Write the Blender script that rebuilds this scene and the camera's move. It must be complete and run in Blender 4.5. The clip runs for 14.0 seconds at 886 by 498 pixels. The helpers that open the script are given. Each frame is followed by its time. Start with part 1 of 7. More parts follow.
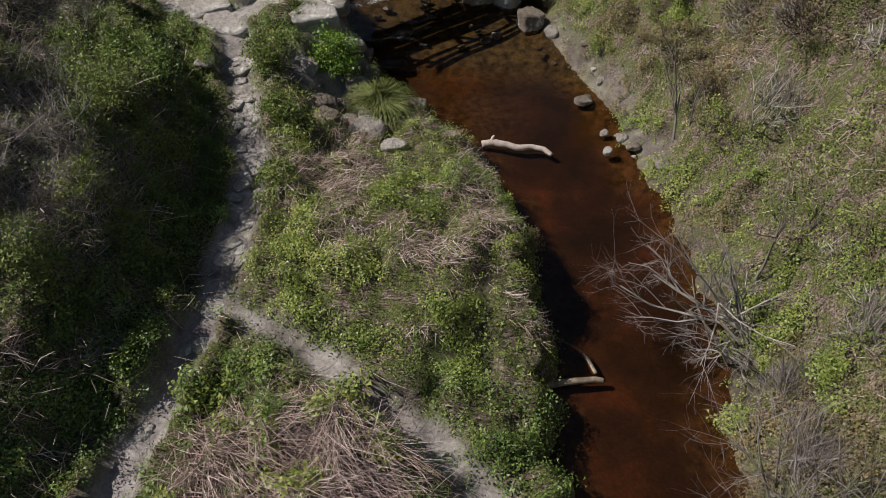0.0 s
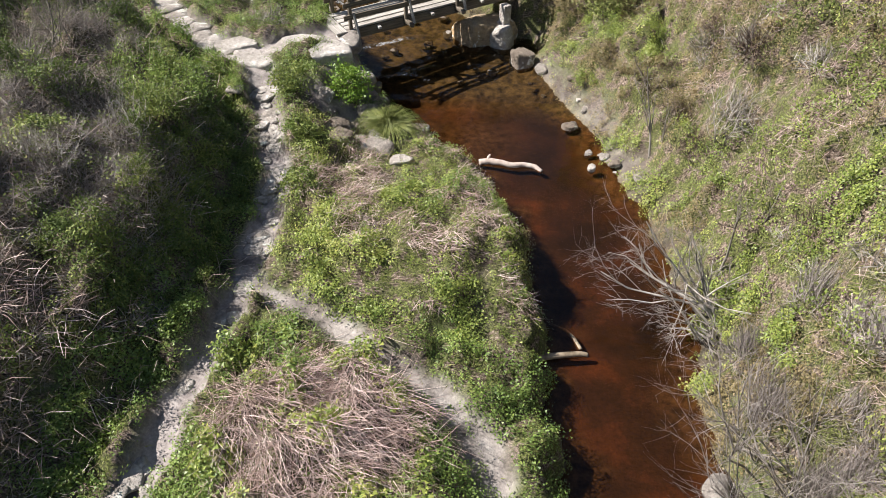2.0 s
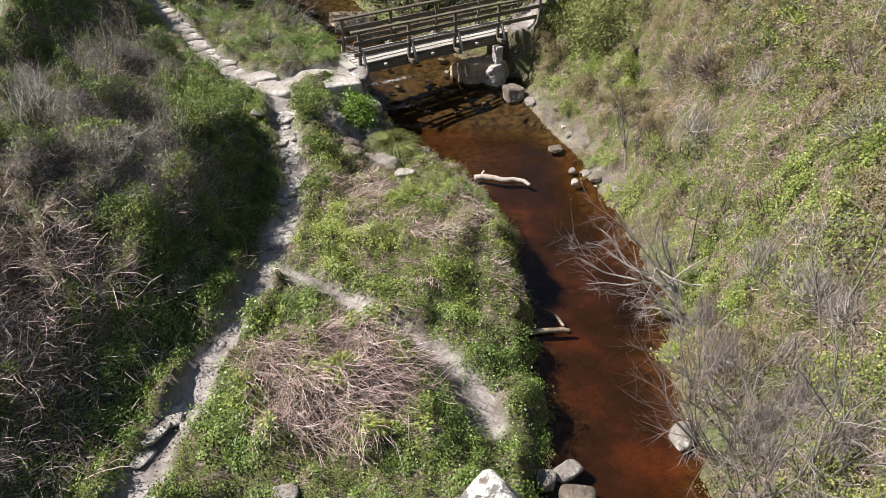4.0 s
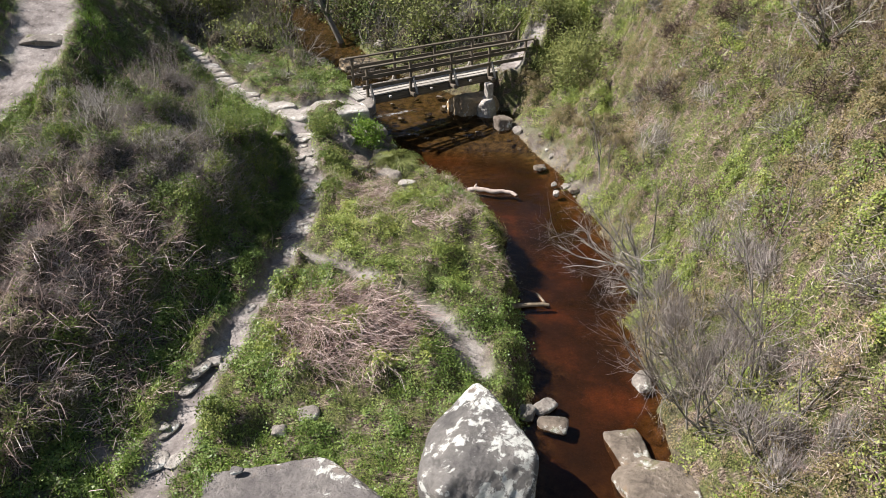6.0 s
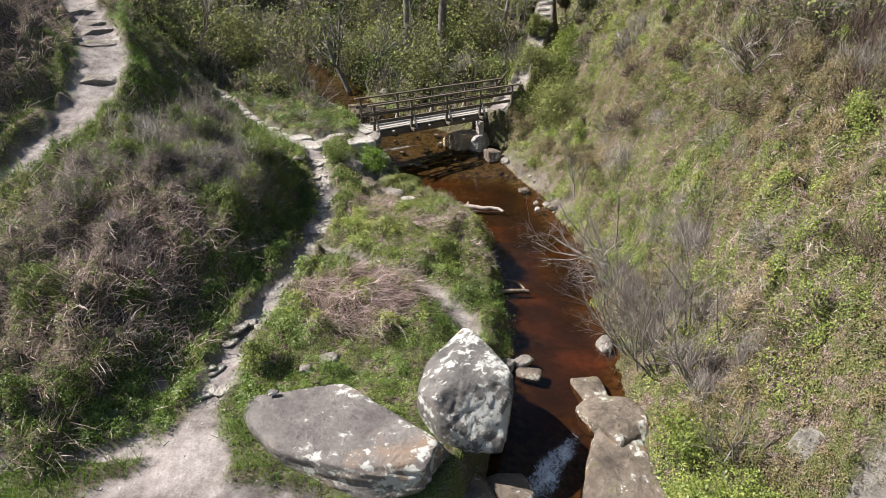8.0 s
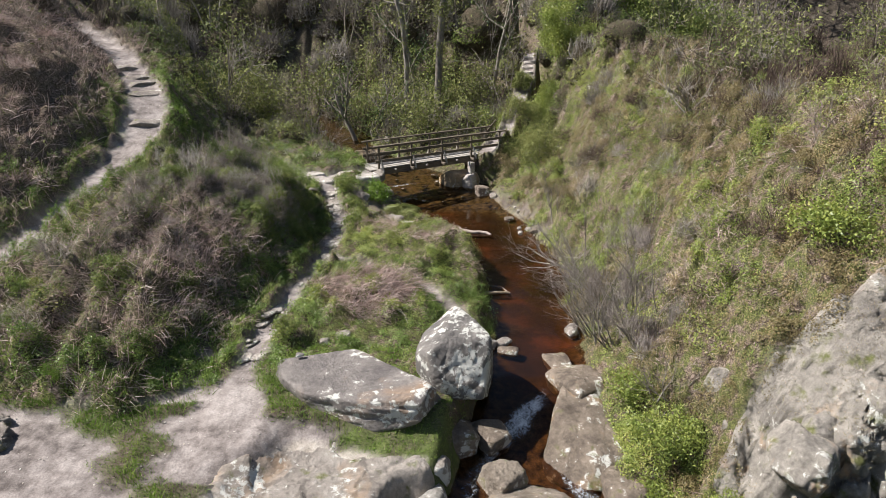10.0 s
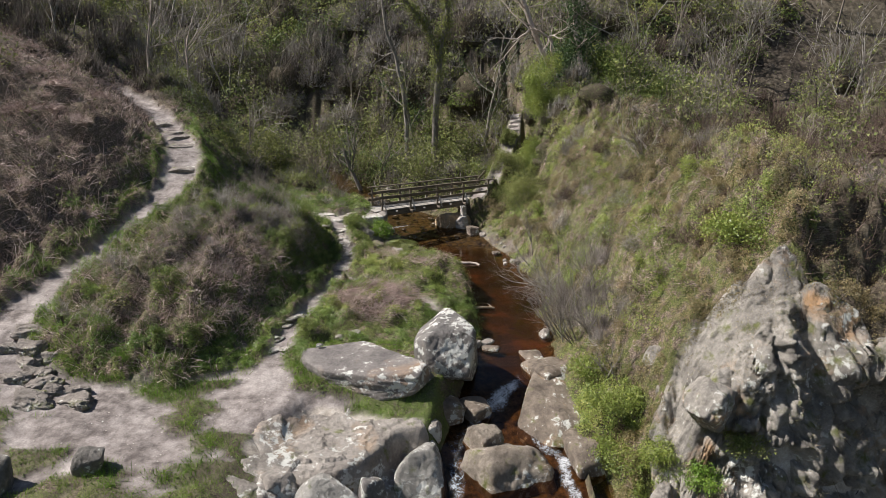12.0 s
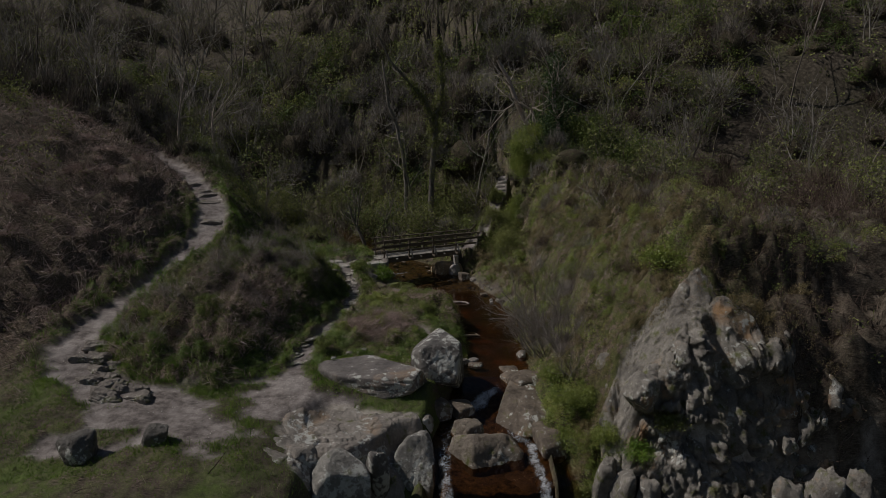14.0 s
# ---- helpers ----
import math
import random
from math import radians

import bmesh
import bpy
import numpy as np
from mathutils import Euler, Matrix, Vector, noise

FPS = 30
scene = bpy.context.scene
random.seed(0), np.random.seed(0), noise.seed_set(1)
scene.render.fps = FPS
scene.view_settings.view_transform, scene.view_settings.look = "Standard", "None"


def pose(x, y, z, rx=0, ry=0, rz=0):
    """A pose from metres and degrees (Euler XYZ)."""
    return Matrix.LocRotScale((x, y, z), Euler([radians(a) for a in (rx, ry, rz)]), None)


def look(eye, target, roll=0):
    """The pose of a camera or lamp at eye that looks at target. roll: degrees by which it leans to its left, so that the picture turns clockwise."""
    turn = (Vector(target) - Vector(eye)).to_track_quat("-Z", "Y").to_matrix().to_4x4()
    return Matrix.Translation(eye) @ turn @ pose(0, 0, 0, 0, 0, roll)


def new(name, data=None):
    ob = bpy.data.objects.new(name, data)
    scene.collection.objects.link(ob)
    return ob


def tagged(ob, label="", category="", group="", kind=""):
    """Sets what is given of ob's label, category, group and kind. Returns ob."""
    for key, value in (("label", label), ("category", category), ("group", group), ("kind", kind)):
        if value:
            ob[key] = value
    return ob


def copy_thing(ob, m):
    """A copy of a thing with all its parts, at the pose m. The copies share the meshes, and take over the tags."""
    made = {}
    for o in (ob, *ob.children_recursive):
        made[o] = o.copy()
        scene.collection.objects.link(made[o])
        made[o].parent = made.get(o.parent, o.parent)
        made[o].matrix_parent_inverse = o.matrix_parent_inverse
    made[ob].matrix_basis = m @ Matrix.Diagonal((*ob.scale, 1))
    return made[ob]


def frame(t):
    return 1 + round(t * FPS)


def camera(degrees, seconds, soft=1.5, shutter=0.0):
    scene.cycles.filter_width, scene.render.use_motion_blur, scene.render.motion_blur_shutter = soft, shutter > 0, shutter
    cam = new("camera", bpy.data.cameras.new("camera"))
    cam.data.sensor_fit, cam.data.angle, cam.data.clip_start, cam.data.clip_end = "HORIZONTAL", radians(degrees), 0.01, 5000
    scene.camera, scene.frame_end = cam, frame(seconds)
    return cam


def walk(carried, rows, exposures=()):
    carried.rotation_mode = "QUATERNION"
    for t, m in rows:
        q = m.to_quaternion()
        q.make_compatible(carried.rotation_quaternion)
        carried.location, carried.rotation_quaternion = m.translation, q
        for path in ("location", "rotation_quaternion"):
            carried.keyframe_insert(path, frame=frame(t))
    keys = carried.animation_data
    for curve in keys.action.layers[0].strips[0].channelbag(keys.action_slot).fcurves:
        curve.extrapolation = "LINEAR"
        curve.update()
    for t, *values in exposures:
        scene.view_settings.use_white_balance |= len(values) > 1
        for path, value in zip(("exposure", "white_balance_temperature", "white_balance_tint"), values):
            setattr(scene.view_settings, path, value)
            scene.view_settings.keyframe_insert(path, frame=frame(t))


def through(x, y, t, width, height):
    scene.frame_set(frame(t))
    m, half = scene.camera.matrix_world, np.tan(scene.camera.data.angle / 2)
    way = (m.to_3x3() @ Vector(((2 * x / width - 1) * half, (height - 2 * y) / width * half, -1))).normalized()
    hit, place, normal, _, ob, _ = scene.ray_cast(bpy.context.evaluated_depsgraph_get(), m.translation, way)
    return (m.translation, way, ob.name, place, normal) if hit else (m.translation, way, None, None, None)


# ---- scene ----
cam = camera(65.0, 14.0, soft=0.6)
METRES, EYE, TILT, LEAN, TURN = 24.0, 9.43, -48.05, -0.8, 0.0
ROWS = [
    (0.0, 0.0, 0.0, 0.0, 0.0, 0.0, -0.0),
    (0.5, -0.0006, -0.0155, -0.0123, -0.0, 1.2, 0.01),
    (1.0, -0.0012, -0.0317, -0.0248, 0.01, 2.37, 0.04),
    (1.5, -0.0013, -0.0475, -0.0385, 0.03, 3.69, 0.06),
    (2.0, -0.0017, -0.0631, -0.0532, 0.0, 5.07, 0.09),
    (2.5, -0.0018, -0.079, -0.0686, -0.02, 6.4, 0.1),
    (3.0, -0.0017, -0.0951, -0.085, -0.01, 7.74, 0.12),
    (5.5, 0.0009, -0.1867, -0.1899, 0.01, 14.34, 0.23),
    (6.0, 0.0014, -0.2085, -0.2148, 0.0, 15.7, 0.26),
    (6.5, 0.002, -0.231, -0.241, -0.01, 17.05, 0.29),
    (7.0, 0.0028, -0.2546, -0.2683, -0.01, 18.42, 0.31),
    (7.5, 0.0039, -0.279, -0.2969, -0.01, 19.78, 0.34),
    (8.0, 0.0047, -0.3049, -0.3263, -0.03, 21.12, 0.37),
    (10.5, 0.0117, -0.4423, -0.4802, -0.04, 27.67, 0.53),
    (11.0, 0.0132, -0.4721, -0.5137, -0.05, 29.0, 0.56),
    (11.5, 0.0146, -0.5025, -0.5484, -0.06, 30.37, 0.59),
    (12.0, 0.0162, -0.534, -0.5849, -0.07, 31.72, 0.62),
    (12.5, 0.0181, -0.5669, -0.6223, -0.07, 33.08, 0.65),
    (13.0, 0.0204, -0.6009, -0.6603, -0.08, 34.47, 0.67),
    (13.5, 0.0229, -0.6366, -0.6987, -0.08, 35.84, 0.69),
    (14.0, 0.0256, -0.6732, -0.7375, -0.08, 37.21, 0.71),
]
EXPOSURES = [(0.0, 0.22), (0.5, 0.72), (1.0, 1.1), (1.5, 1.3), (3.0, 1.25), (5.5, 1.15), (8.0, 1.12), (10.5, 1.03), (11.5, 0.98), (12.0, 0.8), (12.5, 0.5), (13.0, 0.08), (13.5, -0.52), (14.0, -1.15)]
walk(cam, [(t, pose(0, 0, EYE, TILT, LEAN, TURN) @ pose(METRES * x, METRES * y, METRES * z, 90 + pitch, roll, yaw)) for t, x, y, z, yaw, pitch, roll in ROWS], EXPOSURES)

# ---------------------------------------------------------------- daylight
SUN_TO = Vector((-0.9, 0.15, 0.98)).normalized()
world = bpy.data.worlds.new("sky")
scene.world = world
world.use_nodes = True
sky = world.node_tree.nodes.new("ShaderNodeTexSky")
sky.sky_type, sky.sun_disc = "NISHITA", False
sky.sun_elevation, sky.sun_rotation = math.asin(SUN_TO.z), math.atan2(SUN_TO.x, SUN_TO.y)
world.node_tree.links.new(sky.outputs[0], world.node_tree.nodes["Background"].inputs[0])
world.node_tree.nodes["Background"].inputs[1].default_value = 0.05
sun = new("sun", bpy.data.lights.new("sun", "SUN"))
sun.data.energy, sun.data.angle, sun.data.color = 5.0, radians(0.53), (1.0, 0.96, 0.92)
sun.matrix_world = look(SUN_TO * 60, (0, 0, 0))

# ---------------------------------------------------------------- ground shape
def ramp(v, a, b):
    """Smooth step from 0 at a to 1 at b."""
    s = np.clip((v - a) / (b - a), 0.0, 1.0)
    return s * s * (3 - 2 * s)


def hash01(ix, iy, iz, seed):
    n = (ix * 374761393 + iy * 668265263 + iz * 2147483647 + seed * 1274126177) & 0xFFFFFFFF
    n = ((n ^ (n >> 13)) * 1274126177) & 0xFFFFFFFF
    n = ((n ^ (n >> 15)) * 2246822519) & 0xFFFFFFFF
    return ((n ^ (n >> 16)) & 0xFFFFFF) / float(0xFFFFFF)


def vnoise(p, seed=0):
    """Value noise from 0 to 1 at the points p (n, 3)."""
    p = np.asarray(p, float)
    i = np.floor(p).astype(np.int64)
    f = p - i
    f = f * f * (3 - 2 * f)
    out = 0
    for dx in (0, 1):
        for dy in (0, 1):
            for dz in (0, 1):
                w = ((f[:, 0] if dx else 1 - f[:, 0]) * (f[:, 1] if dy else 1 - f[:, 1]) * (f[:, 2] if dz else 1 - f[:, 2]))
                out = out + w * hash01(i[:, 0] + dx, i[:, 1] + dy, i[:, 2] + dz, seed)
    return out


def fbm(p, octaves=4, seed=0):
    p = np.asarray(p, float)
    total, amp, norm = 0, 1.0, 0.0
    for k in range(octaves):
        total = total + amp * vnoise(p * 2.0 ** k + 17.3 * k, seed + k)
        norm += amp
        amp *= 0.5
    return total / norm


def fbm2(x, y, scale, octaves=4, seed=0):
    x, y = np.broadcast_arrays(np.asarray(x, float), np.asarray(y, float))
    p = np.stack([x.ravel() / scale, y.ravel() / scale, np.zeros(x.size)], 1)
    return fbm(p, octaves, seed).reshape(x.shape)


def to_line(x, y, line):
    """Distance to a line of (x, y, ...) points, and the other values of the line at the nearest place."""
    best = np.full(x.shape, 1e9)
    vals = np.zeros((len(line[0]) - 2,) + x.shape)
    for a, b in zip(line[:-1], line[1:]):
        dx, dy = b[0] - a[0], b[1] - a[1]
        s = np.clip(((x - a[0]) * dx + (y - a[1]) * dy) / (dx * dx + dy * dy), 0, 1)
        d = np.hypot(x - a[0] - s * dx, y - a[1] - s * dy)
        near = d < best
        best = np.where(near, d, best)
        for k in range(len(vals)):
            vals[k] = np.where(near, a[k + 2] + s * (b[k + 2] - a[k + 2]), vals[k])
    return best, vals


def inside(x, y, poly):
    """Signed distance to a closed outline, positive inside."""
    d, _ = to_line(x, y, list(poly) + [poly[0]])
    odd = np.zeros(x.shape, bool)
    for a, b in zip(poly, list(poly[1:]) + [poly[0]]):
        cross = (a[1] > y) != (b[1] > y)
        xx = a[0] + (y - a[1]) / (b[1] - a[1] + 1e-12) * (b[0] - a[0])
        odd ^= cross & (x < xx)
    return np.where(odd, d, -d)


def cells(x, y, size, seed=0):
    """Nearest of many jittered centres: its random number, the distance to it and the way from it."""
    u, v = np.asarray(x) / size, np.asarray(y) / size
    i, j = np.floor(u).astype(np.int64), np.floor(v).astype(np.int64)
    best, ident, ox, oy = np.full(u.shape, 9.0), np.zeros(u.shape), np.zeros(u.shape), np.zeros(u.shape)
    for a in (-1, 0, 1):
        for b in (-1, 0, 1):
            cx = i + a + 0.15 + 0.7 * hash01(i + a, j + b, 1 + 0 * i, seed)
            cy = j + b + 0.15 + 0.7 * hash01(i + a, j + b, 2 + 0 * i, seed)
            d = np.hypot(u - cx, v - cy)
            near = d < best
            best = np.where(near, d, best)
            ident = np.where(near, hash01(i + a, j + b, 3 + 0 * i, seed), ident)
            ox, oy = np.where(near, u - cx, ox), np.where(near, v - cy, oy)
    return ident, best * size, ox * size, oy * size


# the stream's two edges by y, and the height of its water
EDGE_Y = (-14, -7, -5, -3, -1, 0.6, 2.6, 4, 5.5, 7, 8.2, 9.1, 10.2, 11.3, 12.2, 12.9, 14, 15.7, 17.5, 20, 22, 26, 34, 60)
LEFT_X = (-1, 0.4, 0.6, 0.5, 1.0, 1.5, 1.7, 1.95, 1.8, 1.85, 1.75, 1.55, 1.3, 0.75, 0.05, -0.4, -1.4, -2.25, -2.7, -4.7, -5.4, -7.3, -13, -34)
RIGHT_X = (5, 4.3, 4.2, 4.2, 4.0, 4.2, 4.35, 4.4, 4.5, 4.75, 4.7, 4.5, 4.3, 4.15, 4.0, 3.8, 3.35, 2.6, 2.0, -0.9, -2.7, -4.6, -10, -31)
WATER_Y = (-14, -7.2, -6.2, -5, -3.4, -1.4, -0.4, 0.7, 14.2, 14.8, 17, 19, 22, 25, 30, 60)
WATER_Z = (-6, -5, -2.6, -1.2, -0.9, -0.62, -0.2, 0.0, 0.0, 0.12, 0.3, 0.42, 0.6, 0.8, 1.1, 6)

MAIN_PATH = [(-4.0, -2.2, 0.42, 0.55), (-4.4, 0.0, 0.55, 0.36), (-4.4, 1.0, 0.64, 0.34), (-4.25, 2.3, 0.74, 0.3), (-3.95, 3.5, 0.84, 0.28),
             (-3.7, 4.6, 0.92, 0.28), (-3.3, 6.3, 1.0, 0.3), (-3.22, 7.6, 1.02, 0.3), (-3.25, 9.2, 1.05, 0.3), (-3.75, 11.2, 1.12, 0.34),
             (-4.3, 12.9, 1.35, 0.45), (-4.6, 13.8, 1.5, 0.5)]
SIDE_PATH = [(-3.2, 6.3, 1.0, 0.17), (-2.2, 5.85, 0.97, 0.2), (-1.35, 5.3, 0.95, 0.2), (-0.7, 4.75, 0.88, 0.22), (-0.1, 4.3, 0.76, 0.28),
             (0.5, 3.75, 0.56, 0.4), (0.85, 3.05, 0.44, 0.4)]
STEP_PATH = [(-4.6, 13.8, 1.5, 0.5), (-5.8, 14.35, 1.55, 0.42), (-6.95, 15.55, 1.65, 0.36), (-7.95, 16.9, 1.8, 0.34), (-9.0, 18.2, 1.95, 0.33), (-9.9, 19.3, 2.2, 0.33)]
LEDGE_PATH = [(-4.9, 13.6, 1.45, 0.45), (-3.9, 14.2, 1.48, 0.4), (-2.8, 14.9, 1.5, 0.4)]
LEFT_PATH = [(-6.2, -4.6, 0.35, 0.9), (-9.2, -2.4, 0.6, 0.7), (-11.6, -1.4, 1.0, 0.8), (-12.5, 0.0, 1.4, 0.85), (-12.5, 2.0, 1.55, 0.8), (-12.3, 4.0, 1.8, 0.75), (-12.1, 6.0, 1.98, 0.7),
             (-12.0, 8.0, 2.3, 0.66), (-11.6, 10.5, 3.0, 0.7), (-11.2, 12.0, 3.6, 0.85), (-11.35, 13.5, 4.35, 0.9), (-12.0, 15.0, 4.85, 0.75), (-13.2, 17.0, 5.35, 0.7), (-14.7, 19.0, 6.0, 0.7),
             (-16.4, 21.0, 6.5, 0.6), (-18.5, 22.5, 7.0, 0.5)]
RIGHT_STEPS = [(2.6, 18.0, 1.65, 0.4), (3.6, 19.3, 2.2, 0.4), (4.3, 21.0, 3.3, 0.36), (5.0, 23.2, 4.6, 0.45), (5.4, 24.8, 5.5, 0.35)]
MOUND = [(-3.55, 9.3), (-3.75, 7.8), (-3.7, 6.5), (-4.15, 5.0), (-4.4, 3.9), (-4.75, 2.6), (-5.1, 1.0), (-5.6, -0.6), (-6.6, -1.7), (-9.2, -1.4), (-11.0, -0.4),
         (-11.4, 2.5), (-11.3, 7.0), (-10.5, 10.5), (-9.6, 13.2), (-8.0, 14.6), (-6.2, 13.8), (-4.9, 12.6), (-4.2, 11.2)]


def channel(y):
    y = np.asarray(y, float)
    ragged = ramp(y, 1.5, 3.0) * (1 - ramp(y, 11.5, 13.0))
    left = np.interp(y, EDGE_Y, LEFT_X) + ragged * (0.13 * np.sin(2.3 * y + 0.6) + 0.08 * np.sin(5.3 * y) + 0.05 * np.sin(11.1 * y))
    right = np.interp(y, EDGE_Y, RIGHT_X) + ragged * (0.1 * np.sin(1.9 * y + 2.0) + 0.07 * np.sin(4.7 * y) + 0.05 * np.sin(9.7 * y))
    return left, right, np.interp(y, WATER_Y, WATER_Z)


def ground_z(x, y):
    """Height of the ground, with all that shapes it, as one sheet."""
    x, y = np.broadcast_arrays(np.asarray(x, float), np.asarray(y, float))
    xl, xr, wz = channel(y)
    # left bank and terrace
    terrace = np.interp(y, (-16, -11, -9.0, -7.5, -5, -3, 0, 3, 6, 9, 12, 14, 16, 20, 30, 60), (-5, -4, -0.6, 0.15, 0.3, 0.32, 0.5, 0.72, 0.9, 0.98, 1.1, 1.35, 1.4, 1.5, 2.0, 9))
    edge = np.interp(y, (-16, -8, -4.9, -4.2), (1, 1, 1, 0)) * ramp(x, -3.4, -1.2)
    terrace = terrace - edge * 4.5 * ramp(-y, 4.5, 6.3)
    terrace = terrace - 0.42 * ramp(x, -4.9, -2.9) * ramp(-y, 1.3, 2.7)
    lane = np.interp(y, (-14, -2, 0, 4, 8, 10.5, 13.5, 17, 21, 25, 40, 60), (-1.5, 0.9, 1.4, 1.8, 2.3, 3.0, 4.35, 5.2, 5.9, 6.6, 10, 15))
    d_left = xl - x
    left = terrace + (lane - terrace) * ramp(d_left, np.interp(y, (11, 16, 22, 30), (7.0, 5.0, 4.0, 3.0)), np.interp(y, (11, 16, 30), (13.4, 9.8, 10)))
    hill = np.maximum(-x - np.interp(y, (-14, 0, 4, 7, 10, 14, 20, 30), (15.5, 15.0, 14.4, 13.3, 12.8, 12.6, 15.8, 20)), 0)
    left = left + 4.6 * (1 - np.exp(-hill / 5.6)) + 0.05 * np.minimum(hill, 60)
    left = left - 0.42 * ramp(x, -0.2, 1.2) * ramp(y, 1.0, 2.6) * (1 - ramp(y, 5.4, 7.2)) - 0.28 * ramp(x, 0.2, 1.3) * ramp(y, 7.6, 8.6)
    bank = ramp(d_left, -0.1, np.interp(y, (-6, 3, 8, 10.4, 11.5, 13.2, 14.2, 18), (0.5, 0.45, 0.5, 0.6, 1.2, 1.2, 0.8, 1.2)))
    left = left - np.interp(y, (7.8, 11.0, 13.2, 14.0), (0, 0.68, 0.72, 0)) * ramp(x, -3.0, -1.9)
    left = wz - 0.1 + (left - wz + 0.1) * bank
    # the mound beside the path
    dm = inside(x, y, MOUND)
    top = np.interp(y, (-2, 0, 2, 5, 6.5, 8, 10, 12, 14.5), (0.65, 0.85, 1.4, 1.8, 1.9, 1.95, 1.95, 1.65, 0.7)) * (0.85 + 0.3 * fbm2(x, y, 2.3, 3, 5))
    top = top * np.interp(x, (-11.7, -9.0), (0.95, 1.0))
    heap = terrace + np.where(dm > 0, top * (1 - np.exp(-np.maximum(dm, 0) / np.interp(x, (-7.5, -5.5), (0.95, 0.68)))) * ramp(dm, 0, 0.4), 0)
    wall = terrace + np.minimum(0.88 * (np.maximum(dm, 0) / 0.95) ** 1.4, 0.88 + 0.46 * (dm - 0.95)) * np.interp(y, (-1, 1, 3, 4.5, 8, 9.5, 11, 13), (0.3, 0.4, 0.65, 1, 1.05, 1.0, 0.95, 0.6)) * (0.9 + 0.25 * fbm2(x, y, 1.1, 3, 6))
    heap = heap + (wall - heap) * ramp(x, -7.4, -6.2) * (dm > 0)
    left = np.where(dm > 0, np.maximum(left, heap), left)
    # low hump of the island and the bracken heap
    left = left + 0.22 * np.exp(-(((x + 0.6) / 1.5) ** 2 + ((y - 7.6) / 1.8) ** 2)) + 0.3 * np.exp(-(((x + 1.7) / 1.1) ** 2 + ((y - 3.7) / 1.0) ** 2))
    # right side
    d = x - xr
    foot_d = d - np.interp(y, (-2.2, -1, 0.3, 1.5), (0.9, 0.6, 0.15, 0.0)) * ramp(d, 0.2, 1.2)
    right = np.interp(foot_d, (-1, 0, 0.35, 0.7, 1.2, 1.7, 2.2, 2.9, 4.0, 5.4, 7.5, 14, 30, 80, 200), (0, 0, 0.2, 0.5, 1.5, 2.45, 3.1, 3.9, 5.1, 6.5, 8.1, 11.6, 19, 33, 45))
    right = right * np.interp(y, (-20, 12, 17, 20, 26, 40), (1, 1, 0.62, 0.62, 0.6, 0.7)) + np.maximum(wz, 0) + np.minimum(wz, 0) * np.exp(-np.maximum(d, 0) / 0.9)
    # the cliff: a dome of rock that breaks off towards the falls, with a rib and a recess beside it
    crown = np.interp(x, (4.2, 5.6, 6.2, 6.6, 7.0, 7.4, 8.0, 8.6, 9.2, 9.9, 10.3, 10.8, 11.4, 12.0, 14.0, 20.0), (-0.9, -0.5, 0.6, 1.6, 2.6, 3.35, 4.25, 4.6, 4.55, 4.2, 3.95, 3.8, 3.75, 3.55, 3.2, 3.0))
    drop = np.interp(-2.85 - y, (-1.2, 0, 1.5, 1.9, 2.4, 2.9, 4.2, 6.5, 12), (-1.6, 0, 0.95, 1.5, 2.9, 4.7, 7.0, 9, 11))
    right = np.where(d > 0.1, np.minimum(right, np.maximum(crown - drop, -10)), right)
    # bed of the stream
    mid = (xl + xr) / 2
    half = np.maximum((xr - xl) / 2, 0.2)
    bed = wz - np.interp(y, (-8, 0, 2, 14, 15, 20), (0.22, 0.2, 0.17, 0.16, 0.14, 0.18)) * np.clip(1.15 - np.abs((x - mid) / half) ** 3, 0, 1) - 0.02
    z = np.where(x < mid, np.where(x < xl, left, np.minimum(left, bed)), np.where(x > xr, right, bed))
    z = np.where((x >= xl) & (x <= xr), bed, z)
    # upstream the two sides close to one wooded slope
    far = 2.2 + 0.16 * np.abs(x - mid) + 0.06 * (y - 30)
    z = z + (np.minimum(far, 16) - z) * ramp(y, 29, 40)
    z = z - 0.6 * np.exp(-(((x - 2.75) / 0.55) ** 2 + ((y - 16.9) / 0.6) ** 2))
    # groove worn down the cliff, and its ledges
    g, (gd,) = to_line(x, y, [(8.78, -4.3, 0.3), (8.98, -4.85, 0.4), (9.35, -5.7, 0.3)])
    z = z - 0.22 * ramp(inside(x, y, [(-4.2, -3.7), (-3.3, -2.6), (0.9, -2.6), (0.9, -5.2), (-3.2, -5.4)]), 0.0, 0.3)
    lip = inside(x, y, [(-0.55, -2.9), (-1.25, -4.05), (-2.0, -4.75), (-2.7, -5.3), (-2.9, -7.5), (1.0, -7.5), (1.0, -2.7)])
    z = z - 0.8 * ramp(lip, -0.05, 0.3) - 0.9 * ramp(lip, 0.35, 1.5)
    z = z - gd * (1 - ramp(g, 0.12, 0.34))
    rocky = 0.35 * ramp(inside(x, y, [(5.6, -3.2), (8.6, -2.9), (10.4, -4.2), (13.4, -5), (13.4, -9), (5.2, -9)]), -0.1, 0.6)
    z = z + rocky * (0.9 * (fbm2(x, y, 0.9, 4, 15) - 0.5) + 0.35 * (np.abs(fbm2(x, y, 0.5, 3, 16) - 0.5) * 2 - 0.3))
    # distant valley side
    z = z + 0.34 * np.minimum(np.maximum(y - 27, 0), 120) * ramp(y, 27, 40)
